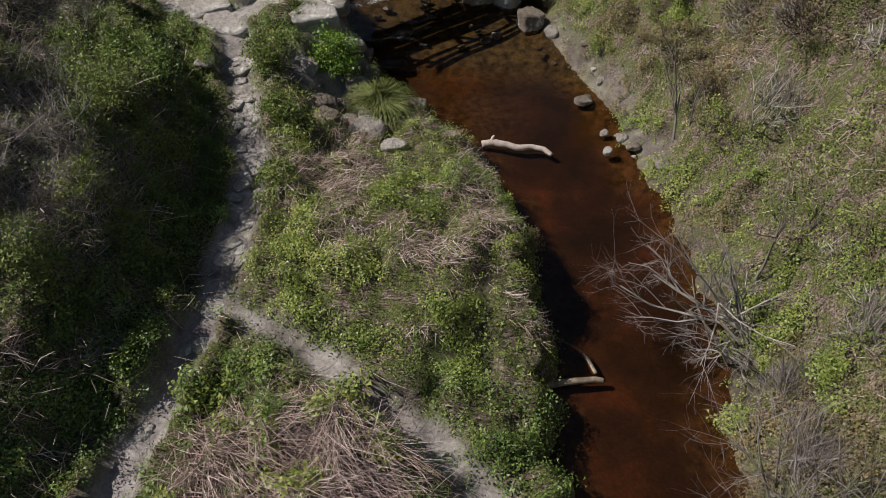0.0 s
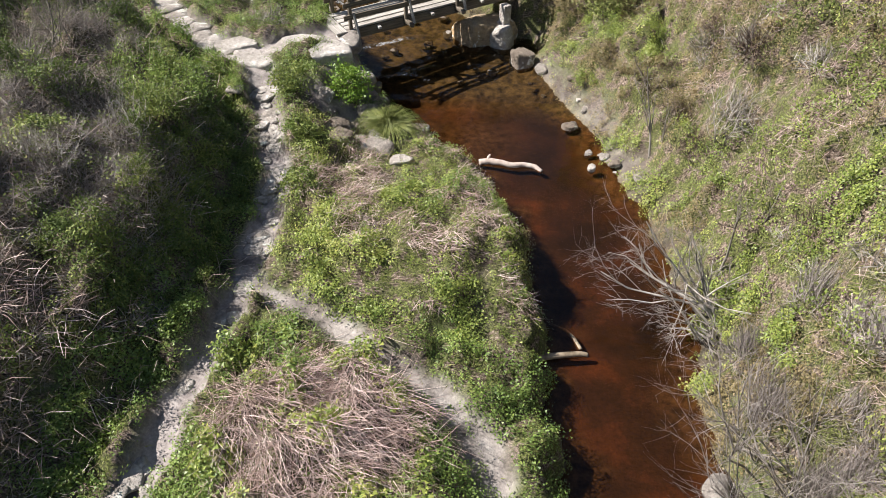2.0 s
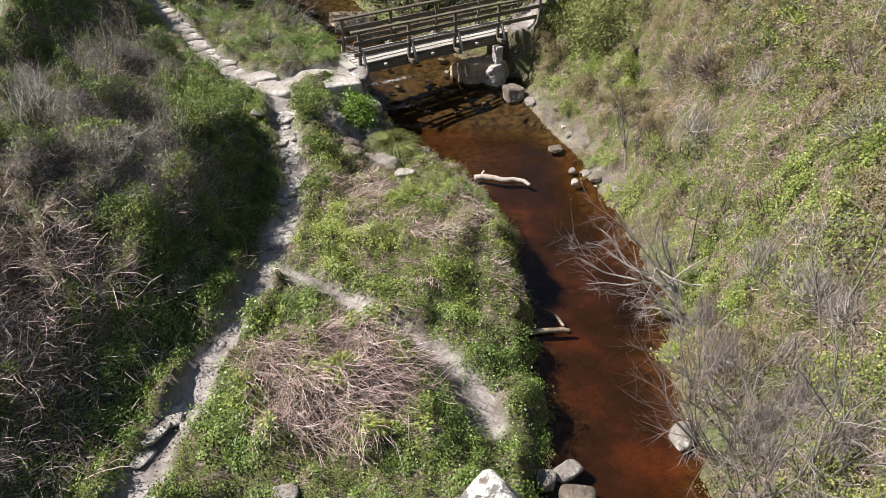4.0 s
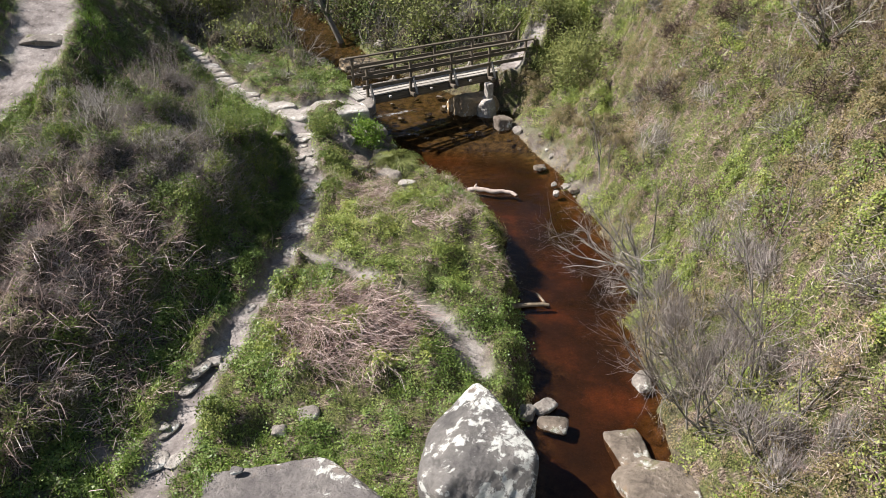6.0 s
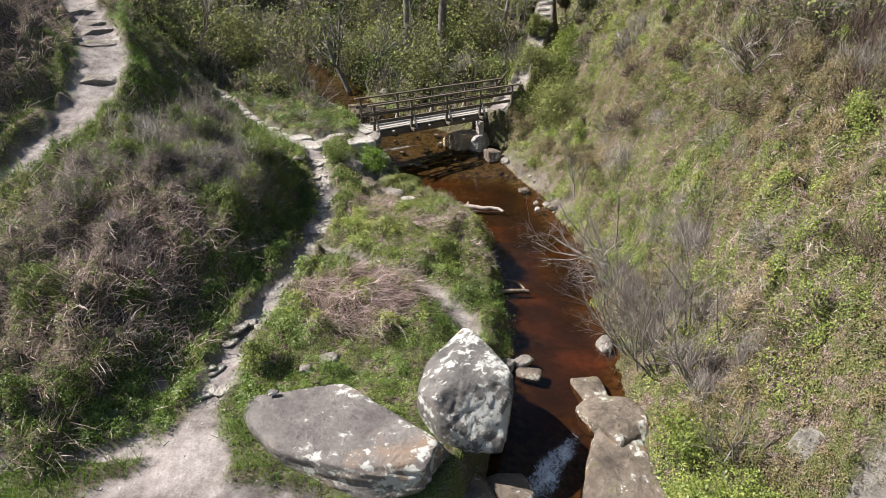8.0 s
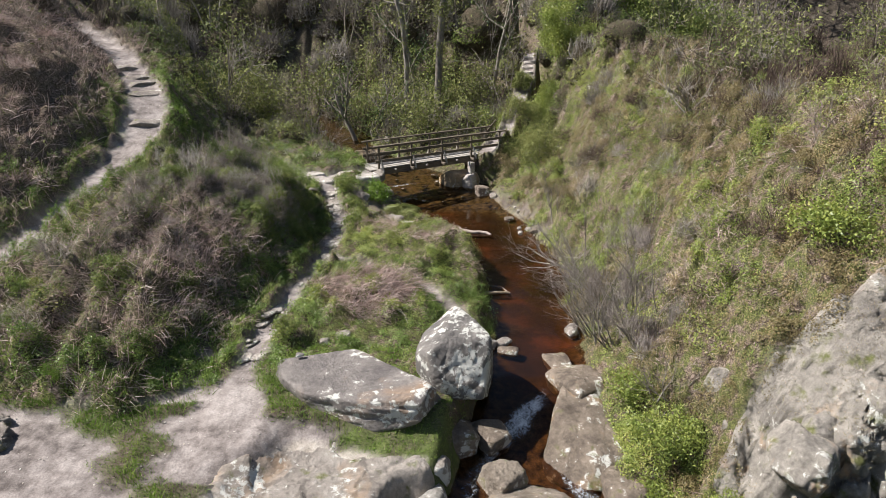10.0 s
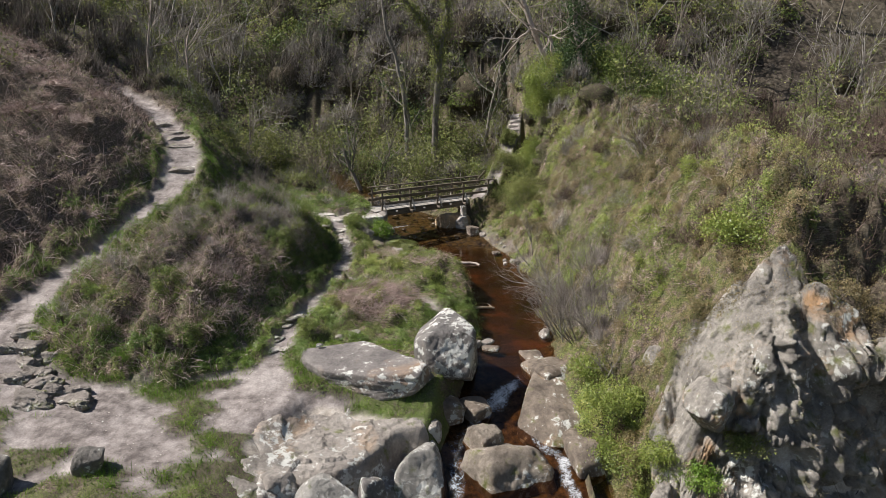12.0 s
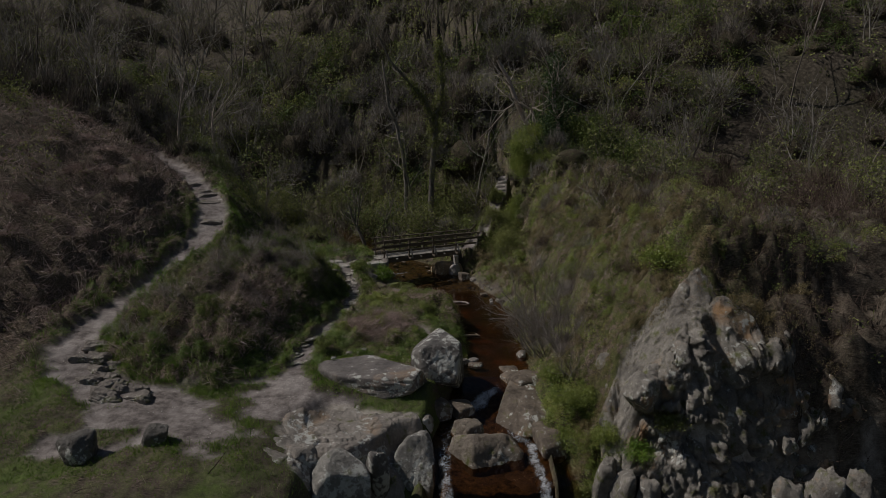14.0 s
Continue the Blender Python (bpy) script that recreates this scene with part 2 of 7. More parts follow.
    # trodden ways are cut level
    for line in (MAIN_PATH, SIDE_PATH, STEP_PATH, LEDGE_PATH, LEFT_PATH, RIGHT_STEPS):
        dist, (pz, pw) = to_line(x, y, line)
        w = 1 - ramp(dist, pw * 0.75, pw * 1.9 + 0.15)
        z = z + (pz - z) * w
    # unevenness
    rough = 0.10 + 0.25 * ramp(np.hypot(x, y - 5), 12, 40)
    wet = (x > xl - 0.2) & (x < xr + 0.2)
    z = z + np.where(wet, 0.25, 1.0) * (rough * (fbm2(x, y, 1.7, 4, 11) - 0.5) + 0.05 * (fbm2(x, y, 0.35, 3, 21) - 0.5))
    return z
# ---------------------------------------------------------------- materials
def material(name, rough=0.8, spec=0.3):
    m = bpy.data.materials.new(name)
    m.use_nodes = True
    b = m.node_tree.nodes["Principled BSDF"]
    b.inputs["Roughness"].default_value = rough
    b.inputs["Specular IOR Level"].default_value = spec
    return m, m.node_tree.nodes, m.node_tree.links, b


def ramp_node(nodes, stops):
    r = nodes.new("ShaderNodeValToRGB")
    e = r.color_ramp.elements
    while len(e) < len(stops):
        e.new(0.5)
    for el, (p, c) in zip(e, stops):
        el.position, el.color = p, (*c, 1)
    return r


def noise_node(nodes, links, scale, detail=6, rough=0.6, space="Object"):
    co = nodes.new("ShaderNodeTexCoord")
    n = nodes.new("ShaderNodeTexNoise")
    n.inputs["Scale"].default_value, n.inputs["Detail"].default_value, n.inputs["Roughness"].default_value = scale, detail, rough
    links.new(co.outputs[space], n.inputs["Vector"])
    return n


def mix(nodes, links, fac, a, b, kind="MIX"):
    m = nodes.new("ShaderNodeMix")
    m.data_type, m.blend_type = "RGBA", kind
    for sock, v in ((m.inputs[0], fac), (m.inputs[6], a), (m.inputs[7], b)):
        if isinstance(v, bpy.types.NodeSocket):
            links.new(v, sock)
        elif isinstance(v, tuple):
            sock.default_value = (*v, 1)
        else:
            sock.default_value = v
    return m.outputs[2]


def bump(nodes, links, bsdf, height, strength, distance):
    b = nodes.new("ShaderNodeBump")
    b.inputs["Strength"].default_value, b.inputs["Distance"].default_value = strength, distance
    links.new(height, b.inputs["Height"])
    links.new(b.outputs[0], bsdf.inputs["Normal"])


def attribute(nodes, name):
    a = nodes.new("ShaderNodeAttribute")
    a.attribute_name = name
    return a.outputs["Fac"]


def plant_material(name, stops, rough=0.55, spec=0.35, patch=0.35, through=0.25):
    """Leaves, blades and stems: each piece its own tone, with wider patches, and some light through them."""
    m, n, l, b = material(name, rough, spec)
    g = n.new("ShaderNodeNewGeometry")
    r = ramp_node(n, stops)
    add = n.new("ShaderNodeMath")
    add.operation = "MULTIPLY_ADD"
    l.new(attribute(n, "tone"), add.inputs[0])
    add.inputs[1].default_value = patch * 2
    sub = n.new("ShaderNodeMath")
    sub.operation = "MULTIPLY"
    l.new(g.outputs["Random Per Island"], sub.inputs[0])
    sub.inputs[1].default_value = 1 - patch * 2
    l.new(sub.outputs[0], add.inputs[2])
    l.new(add.outputs[0], r.inputs[0])
    l.new(r.outputs[0], b.inputs["Base Color"])
    if through:
        t = n.new("ShaderNodeBsdfTranslucent")
        l.new(r.outputs[0], t.inputs[0])
        s = n.new("ShaderNodeMixShader")
        s.inputs[0].default_value = through
        l.new(b.outputs[0], s.inputs[1])
        l.new(t.outputs[0], s.inputs[2])
        l.new(s.outputs[0], n["Material Output"].inputs[0])
    return m


def rock_material(name, dark, light, lichen=0.35, moss=0.0, warm=(0.42, 0.27, 0.15), warm_part=0.25):
    m, n, l, b = material(name, 0.9, 0.2)
    big, small = noise_node(n, l, 1.3, 6), noise_node(n, l, 11.0, 10, 0.75)
    base = ramp_node(n, [(0.3, dark), (0.62, light)])
    l.new(big.outputs[0], base.inputs[0])
    tone = ramp_node(n, [(0.25, (0.55, 0.55, 0.55)), (0.75, (1.15, 1.15, 1.15))])
    l.new(small.outputs[0], tone.inputs[0])
    col = mix(n, l, 1.0, base.outputs[0], tone.outputs[0], "MULTIPLY")
    stain = noise_node(n, l, 0.8, 4)
    stain.inputs["Distortion"].default_value = 0.6
    sm = ramp_node(n, [(0.55, (0, 0, 0)), (0.72, (warm_part * 2,) * 3)])
    l.new(stain.outputs[0], sm.inputs[0])
    col = mix(n, l, sm.outputs[0], col, warm)
    if lichen:
        spots = noise_node(n, l, 5.5, 10, 0.68)
        spots.inputs["Distortion"].default_value = 0.3
        region = noise_node(n, l, 0.75, 3)
        both = n.new("ShaderNodeMath")
        both.operation = "MULTIPLY_ADD"
        l.new(region.outputs[0], both.inputs[0])
        both.inputs[1].default_value = 0.85
        l.new(spots.outputs[0], both.inputs[2])
        lm = ramp_node(n, [(1.12 - 0.2 * lichen, (0, 0, 0)), (1.17 - 0.2 * lichen, (0.95, 0.95, 0.95))])
        lm.color_ramp.elements[0].position, lm.color_ramp.elements[1].position = 0.5, 0.56
        half = n.new("ShaderNodeMath")
        half.operation = "MULTIPLY_ADD"
        l.new(both.outputs[0], half.inputs[0])
        half.inputs[1].default_value, half.inputs[2].default_value = 1.0, -0.58 + 0.2 * lichen
        l.new(half.outputs[0], lm.inputs[0])
        col = mix(n, l, lm.outputs[0], col, (0.62, 0.61, 0.56))
    if moss:
        g = n.new("ShaderNodeNewGeometry")
        mm = noise_node(n, l, 2.2, 6)
        mr = ramp_node(n, [(0.62 - 0.3 * moss, (0, 0, 0)), (0.74 - 0.3 * moss, (0.9, 0.9, 0.9))])
        l.new(mm.outputs[0], mr.inputs[0])
        col = mix(n, l, mr.outputs[0], col, (0.12, 0.13, 0.035))
    l.new(col, b.inputs["Base Color"])
    hs = n.new("ShaderNodeMath")
    hs.operation = "ADD"
    l.new(big.outputs[0], hs.inputs[0])
    l.new(small.outputs[0], hs.inputs[1])
    crack = n.new("ShaderNodeTexVoronoi")
    crack.feature = "DISTANCE_TO_EDGE"
    crack.inputs["Scale"].default_value = 1.2
    co = n.new("ShaderNodeTexCoord")
    wob = n.new("ShaderNodeMix")
    wob.data_type = "RGBA"
    wob.inputs[0].default_value = 0.25
    l.new(co.outputs["Object"], wob.inputs[6])
    l.new(small.outputs[1], wob.inputs[7])
    l.new(wob.outputs[2], crack.inputs["Vector"])
    cr = ramp_node(n, [(0.0, (0, 0, 0)), (0.035, (1, 1, 1))])
    l.new(crack.outputs["Distance"], cr.inputs[0])
    hc = n.new("ShaderNodeMath")
    hc.operation = "MULTIPLY_ADD"
    l.new(cr.outputs[0], hc.inputs[0])
    hc.inputs[1].default_value = 0.1
    l.new(hs.outputs[0], hc.inputs[2])
    bump(n, l, b, hc.outputs[0], 1.0, 0.09)
    return m


def wood_material(name, dark, light, rough=0.85, scale=(2.0, 30.0, 30.0)):
    m, n, l, b = material(name, rough, 0.2)
    co = n.new("ShaderNodeTexCoord")
    mp = n.new("ShaderNodeMapping")
    mp.inputs["Scale"].default_value = scale
    t = n.new("ShaderNodeTexNoise")
    t.inputs["Scale"].default_value, t.inputs["Detail"].default_value = 1.0, 6
    l.new(co.outputs["Object"], mp.inputs[0])
    l.new(mp.outputs[0], t.inputs["Vector"])
    r = ramp_node(n, [(0.3, dark), (0.7, light)])
    l.new(t.outputs[0], r.inputs[0])
    oi = n.new("ShaderNodeObjectInfo")
    v = ramp_node(n, [(0, (0.75, 0.75, 0.75)), (1, (1.1, 1.1, 1.1))])
    l.new(oi.outputs["Random"], v.inputs[0])
    l.new(mix(n, l, 1.0, r.outputs[0], v.outputs[0], "MULTIPLY"), b.inputs["Base Color"])
    bump(n, l, b, t.outputs[0], 0.5, 0.01)
    return m


def ground_material():
    m, n, l, b = material("earth", 0.95, 0.15)
    wide, mid, fine = noise_node(n, l, 1.1, 5), noise_node(n, l, 3.5, 6), noise_node(n, l, 24.0, 8, 0.7)
    # litter under the plants, darkened to stand for shade in their gaps
    shaded_litter = ramp_node(n, [(0.3, (0.026, 0.021, 0.015)), (0.5, (0.07, 0.057, 0.043)), (0.7, (0.16, 0.132, 0.104))])
    l.new(mid.outputs[0], shaded_litter.inputs[0])
    dirt = ramp_node(n, [(0.3, (0.1, 0.084, 0.077)), (0.48, (0.22, 0.19, 0.175)), (0.7, (0.35, 0.312, 0.29))])
    dsum = n.new("ShaderNodeMath")
    dsum.operation = "MULTIPLY_ADD"
    l.new(wide.outputs[0], dsum.inputs[0])
    dsum.inputs[1].default_value = 0.9
    dm = n.new("ShaderNodeMath")
    dm.operation = "MULTIPLY_ADD"
    l.new(mid.outputs[0], dm.inputs[0])
    dm.inputs[1].default_value, dm.inputs[2].default_value = 0.7, -0.3
    l.new(dm.outputs[0], dsum.inputs[2])
    l.new(dsum.outputs[0], dirt.inputs[0])
    grain = ramp_node(n, [(0.3, (0.66, 0.66, 0.66)), (0.7, (1.2, 1.2, 1.2))])
    l.new(fine.outputs[0], grain.inputs[0])
    turf = ramp_node(n, [(0.3, (0.05, 0.065, 0.02)), (0.7, (0.115, 0.155, 0.042))])
    l.new(mid.outputs[0], turf.inputs[0])
    stone = ramp_node(n, [(0.28, (0.2, 0.17, 0.14)), (0.5, (0.38, 0.335, 0.285)), (0.72, (0.5, 0.455, 0.4))])
    l.new(mid.outputs[0], stone.inputs[0])
    bedn, bedf = noise_node(n, l, 0.55, 6, 0.65), noise_node(n, l, 5.0, 6)
    deep = ramp_node(n, [(0.38, (0.045, 0.036, 0.026)), (0.53, (0.085, 0.056, 0.035)), (0.72, (0.26, 0.12, 0.06))])
    l.new(bedn.outputs[0], deep.inputs[0])
    shallow = ramp_node(n, [(0.35, (0.055, 0.045, 0.03)), (0.65, (0.25, 0.185, 0.1))])
    l.new(bedf.outputs[0], shallow.inputs[0])
    sand = n.new("ShaderNodeMix")
    sand.data_type = "RGBA"
    l.new(attribute(n, "deep"), sand.inputs[0])
    l.new(shallow.outputs[0], sand.inputs[6])
    l.new(deep.outputs[0], sand.inputs[7])
    col = mix(n, l, attribute(n, "turf"), shaded_litter.outputs[0], turf.outputs[0])
    strands = []
    for turn, stretch in ((0.5, (6.0, 42.0, 24.0)), (2.2, (7.0, 38.0, 24.0))):
        co = n.new("ShaderNodeTexCoord")
        mp = n.new("ShaderNodeMapping")
        mp.inputs["Rotation"].default_value, mp.inputs["Scale"].default_value = (0.2, 0.1, turn), stretch
        t = n.new("ShaderNodeTexNoise")
        t.inputs["Scale"].default_value, t.inputs["Detail"].default_value, t.inputs["Roughness"].default_value = 1.0, 5, 0.7
        t.inputs["Distortion"].default_value = 0.5
        l.new(co.outputs["Object"], mp.inputs[0])
        l.new(mp.outputs[0], t.inputs["Vector"])
        strands.append(t.outputs[0])
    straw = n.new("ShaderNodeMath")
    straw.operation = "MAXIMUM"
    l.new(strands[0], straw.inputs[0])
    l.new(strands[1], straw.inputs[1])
    # near-black low stops paint the shade between dead stems and between leaflets
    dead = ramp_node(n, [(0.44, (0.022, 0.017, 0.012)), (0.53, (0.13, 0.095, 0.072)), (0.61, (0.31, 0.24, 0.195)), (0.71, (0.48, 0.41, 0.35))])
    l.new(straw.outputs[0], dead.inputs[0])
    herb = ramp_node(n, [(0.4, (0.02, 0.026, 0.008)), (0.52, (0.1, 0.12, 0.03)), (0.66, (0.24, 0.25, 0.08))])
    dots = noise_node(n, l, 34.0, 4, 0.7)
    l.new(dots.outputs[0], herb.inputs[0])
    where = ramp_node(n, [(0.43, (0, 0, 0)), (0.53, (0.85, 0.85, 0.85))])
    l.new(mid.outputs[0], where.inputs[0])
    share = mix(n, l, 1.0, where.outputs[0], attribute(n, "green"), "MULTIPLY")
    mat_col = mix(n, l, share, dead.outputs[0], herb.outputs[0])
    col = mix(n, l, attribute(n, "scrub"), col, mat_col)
    col = mix(n, l, attribute(n, "dirt"), col, dirt.outputs[0])
    col = mix(n, l, attribute(n, "stone"), col, stone.outputs[0])
    col = mix(n, l, attribute(n, "bed"), col, sand.outputs[2])
    l.new(mix(n, l, 1.0, col, grain.outputs[0], "MULTIPLY"), b.inputs["Base Color"])
    hs = n.new("ShaderNodeMath")
    hs.operation = "MULTIPLY_ADD"
    l.new(fine.outputs[0], hs.inputs[0])
    hs.inputs[1].default_value = 0.22
    l.new(mid.outputs[0], hs.inputs[2])
    deepen = n.new("ShaderNodeMath")
    deepen.operation = "MULTIPLY_ADD"
    l.new(straw.outputs[0], deepen.inputs[0])
    l.new(attribute(n, "scrub"), deepen.inputs[1])
    l.new(hs.outputs[0], deepen.inputs[2])
    bump(n, l, b, deepen.outputs[0], 0.75, 0.07)
    return m


def water_material():
    """Clear peat-brown water: tinted light through it, sky on its surface, white where it is churned."""
    m, n, l, b = material("water")
    tr = n.new("ShaderNodeBsdfTransparent")
    l.new(mix(n, l, attribute(n, "clear"), (0.5, 0.36, 0.24), (0.52, 0.45, 0.34)), tr.inputs[0])
    gl = n.new("ShaderNodeBsdfGlossy")
    gl.inputs["Roughness"].default_value = 0.04
    fr = n.new("ShaderNodeFresnel")
    fr.inputs[0].default_value = 1.33
    rip = noise_node(n, l, 5.0, 5)
    bp = n.new("ShaderNodeBump")
    bp.inputs["Strength"].default_value, bp.inputs["Distance"].default_value = 0.12, 0.03
    l.new(rip.outputs[0], bp.inputs["Height"])
    l.new(bp.outputs[0], gl.inputs["Normal"])
    l.new(bp.outputs[0], fr.inputs["Normal"])
    s = n.new("ShaderNodeMixShader")
    l.new(fr.outputs[0], s.inputs[0])
    l.new(tr.outputs[0], s.inputs[1])
    l.new(gl.outputs[0], s.inputs[2])
    foam = n.new("ShaderNodeBsdfDiffuse")
    foam.inputs[0].default_value = (0.62, 0.64, 0.66, 1)
    fn = noise_node(n, l, 7.0, 9, 0.8)
    fn.inputs["Distortion"].default_value = 2.2
    mul = n.new("ShaderNodeMath")
    mul.operation = "MULTIPLY_ADD"
    l.new(attribute(n, "churn"), mul.inputs[0])
    mul.inputs[1].default_value = 0.36
    l.new(fn.outputs[0], mul.inputs[2])
    fr2 = ramp_node(n, [(0.68, (0, 0, 0)), (0.95, (0.9, 0.9, 0.9))])
    l.new(mul.outputs[0], fr2.inputs[0])
    s2 = n.new("ShaderNodeMixShader")
    l.new(fr2.outputs[0], s2.inputs[0])
    l.new(s.outputs[0], s2.inputs[1])
    l.new(foam.outputs[0], s2.inputs[2])
    l.new(s2.outputs[0], n["Material Output"].inputs[0])
    return m


EARTH = ground_material()
WATER = water_material()
BOULDER = rock_material("grey_sandstone", (0.13, 0.12, 0.115), (0.3, 0.275, 0.25), 0.72, 0.0, (0.36, 0.25, 0.17), 0.2)
LONG_BOULDER = rock_material("brown_grey_sandstone", (0.13, 0.115, 0.112), (0.29, 0.26, 0.238), 0.17, 0.0, (0.36, 0.25, 0.17), 0.4)
SLAB = rock_material("tan_sandstone", (0.22, 0.19, 0.165), (0.42, 0.375, 0.33), 0.38, 0.08, (0.45, 0.28, 0.15), 0.25)
WETROCK = rock_material("wet_rock", (0.1, 0.08, 0.064), (0.32, 0.26, 0.205), 0.32, 0.12, (0.4, 0.24, 0.11), 0.35)
CLIFF = rock_material("cliff_stone", (0.15, 0.135, 0.12), (0.43, 0.39, 0.34), 0.2, 0.22, (0.44, 0.26, 0.13), 0.5)
WORN_ROCK = rock_material("worn_brown_rock", (0.15, 0.122, 0.098), (0.36, 0.305, 0.245), 0.12, 0.16, (0.36, 0.24, 0.12), 0.4)
PILLAR = rock_material("pale_pillar_stone", (0.24, 0.225, 0.2), (0.46, 0.43, 0.39), 0.55, 0.1, (0.4, 0.3, 0.2), 0.2)
DARK_ROCK = rock_material("dark_grey_rock", (0.09, 0.082, 0.074), (0.25, 0.23, 0.205), 0.2, 0.1, (0.25, 0.19, 0.13), 0.3)
PALE_STONE = rock_material("pale_stone", (0.32, 0.28, 0.245), (0.56, 0.51, 0.46), 0.15, 0.0, (0.4, 0.3, 0.2), 0.15)
LEDGE = rock_material("dusty_ledge_stone", (0.17, 0.145, 0.125), (0.38, 0.335, 0.295), 0.1, 0.2, (0.3, 0.25, 0.2), 0.3)
TAN_ROCK = rock_material("yellow_rock", (0.26, 0.19, 0.12), (0.5, 0.39, 0.26), 0.1, 0.1, (0.42, 0.25, 0.11), 0.4)
PLANK = wood_material("weathered_plank", (0.2, 0.18, 0.155), (0.48, 0.445, 0.4))
TIMBER = wood_material("bridge_timber", (0.075, 0.06, 0.045), (0.2, 0.165, 0.125))
WET_WOOD = wood_material("wet_wood", (0.1, 0.075, 0.05), (0.3, 0.24, 0.17), 0.5, (8, 8, 8))
PALE_LOG = wood_material("bleached_wood", (0.33, 0.255, 0.215), (0.56, 0.475, 0.415), 0.8, (8, 8, 8))
PALE_BARK = wood_material("pale_grey_bark", (0.16, 0.14, 0.12), (0.42, 0.385, 0.34), 0.9, (6, 6, 3))
BARK = wood_material("grey_bark", (0.1, 0.085, 0.07), (0.3, 0.27, 0.235), 0.9, (6, 6, 3))
TWIG = plant_material("bare_twigs", [(0.0, (0.05, 0.04, 0.031)), (0.5, (0.16, 0.132, 0.11)), (1.0, (0.36, 0.315, 0.275))], 0.85, 0.15, 0.15, 0)
BRUSH = plant_material("grey_brush", [(0.0, (0.08, 0.07, 0.062)), (0.5, (0.24, 0.215, 0.19)), (1.0, (0.5, 0.46, 0.42))], 0.85, 0.15, 0.2, 0.1)
MOUND_BRUSH = plant_material("purple_grey_brush", [(0.0, (0.1, 0.084, 0.075)), (0.5, (0.25, 0.215, 0.195)), (1.0, (0.46, 0.41, 0.375))], 0.85, 0.15, 0.25, 0.1)
PALE_TWIG = plant_material("pale_twigs", [(0.0, (0.2, 0.17, 0.15)), (0.5, (0.38, 0.34, 0.3)), (1.0, (0.55, 0.51, 0.46))], 0.85, 0.15, 0.15, 0)
BRACKEN = plant_material("dead_bracken", [(0.0, (0.13, 0.085, 0.07)), (0.35, (0.32, 0.225, 0.195)), (0.7, (0.52, 0.41, 0.37)), (1.0, (0.7, 0.6, 0.55))], 0.8, 0.2, 0.22, 0.1)
HEATH = plant_material("brown_heath", [(0.0, (0.025, 0.018, 0.014)), (0.4, (0.08, 0.056, 0.044)), (0.75, (0.17, 0.122, 0.098)), (1.0, (0.31, 0.24, 0.2))], 0.85, 0.15, 0.2, 0.1)
RUST = plant_material("rusty_bracken", [(0.0, (0.08, 0.052, 0.044)), (0.4, (0.32, 0.235, 0.205)), (0.75, (0.56, 0.45, 0.4)), (1.0, (0.74, 0.64, 0.58))], 0.85, 0.15, 0.2, 0.1)
STRAW = plant_material("dry_grass", [(0.0, (0.2, 0.17, 0.08)), (0.5, (0.4, 0.34, 0.2)), (1.0, (0.6, 0.54, 0.38))], 0.7, 0.25, 0.2, 0.15)
GRASS = plant_material("green_grass", [(0.0, (0.056, 0.084, 0.019)), (0.45, (0.146, 0.177, 0.042)), (0.75, (0.246, 0.256, 0.083)), (1.0, (0.470, 0.374, 0.208))], 0.5, 0.35, 0.25, 0.25)
BANK_GRASS = plant_material("bank_grass", [(0.0, (0.095, 0.094, 0.042)), (0.4, (0.224, 0.197, 0.104)), (0.7, (0.403, 0.320, 0.229)), (1.0, (0.582, 0.453, 0.374))], 0.6, 0.25, 0.25, 0.2)
GREEN_GRASS = plant_material("bright_grass", [(0.0, (0.05, 0.1, 0.012)), (0.5, (0.13, 0.225, 0.026)), (1.0, (0.26, 0.33, 0.055))], 0.5, 0.35, 0.25, 0.25)
LEAF = plant_material("bramble_leaf", [(0.0, (0.034, 0.05, 0.015)), (0.4, (0.098, 0.138, 0.034)), (0.75, (0.21, 0.242, 0.062)), (1.0, (0.36, 0.33, 0.11))], 0.6, 0.25, 0.3, 0.25)
FRESH_LEAF = plant_material("fresh_leaf", [(0.0, (0.050, 0.084, 0.021)), (0.4, (0.123, 0.187, 0.042)), (0.75, (0.224, 0.291, 0.068)), (1.0, (0.358, 0.364, 0.114))], 0.45, 0.4, 0.3, 0.3)
YELLOW_LEAF = plant_material("young_leaf", [(0.0, (0.078, 0.108, 0.026)), (0.45, (0.190, 0.246, 0.052)), (0.8, (0.336, 0.355, 0.088)), (1.0, (0.493, 0.424, 0.156))], 0.45, 0.4, 0.25, 0.3)
OLD_LEAF = plant_material("old_leaf", [(0.0, (0.095, 0.079, 0.035)), (0.4, (0.168, 0.136, 0.062)), (0.75, (0.280, 0.217, 0.104)), (1.0, (0.470, 0.345, 0.229))], 0.5, 0.35, 0.3, 0.25)
IVY = plant_material("ivy_leaf", [(0.0, (0.015, 0.03, 0.012)), (0.5, (0.04, 0.075, 0.022)), (1.0, (0.1, 0.14, 0.04))], 0.55, 0.3, 0.25, 0.15)
HAZE_LEAF = plant_material("woodland_leaf", [(0.0, (0.045, 0.058, 0.02)), (0.5, (0.18, 0.2, 0.068)), (1.0, (0.37, 0.37, 0.14))], 0.8, 0.15, 0.25, 0.2)



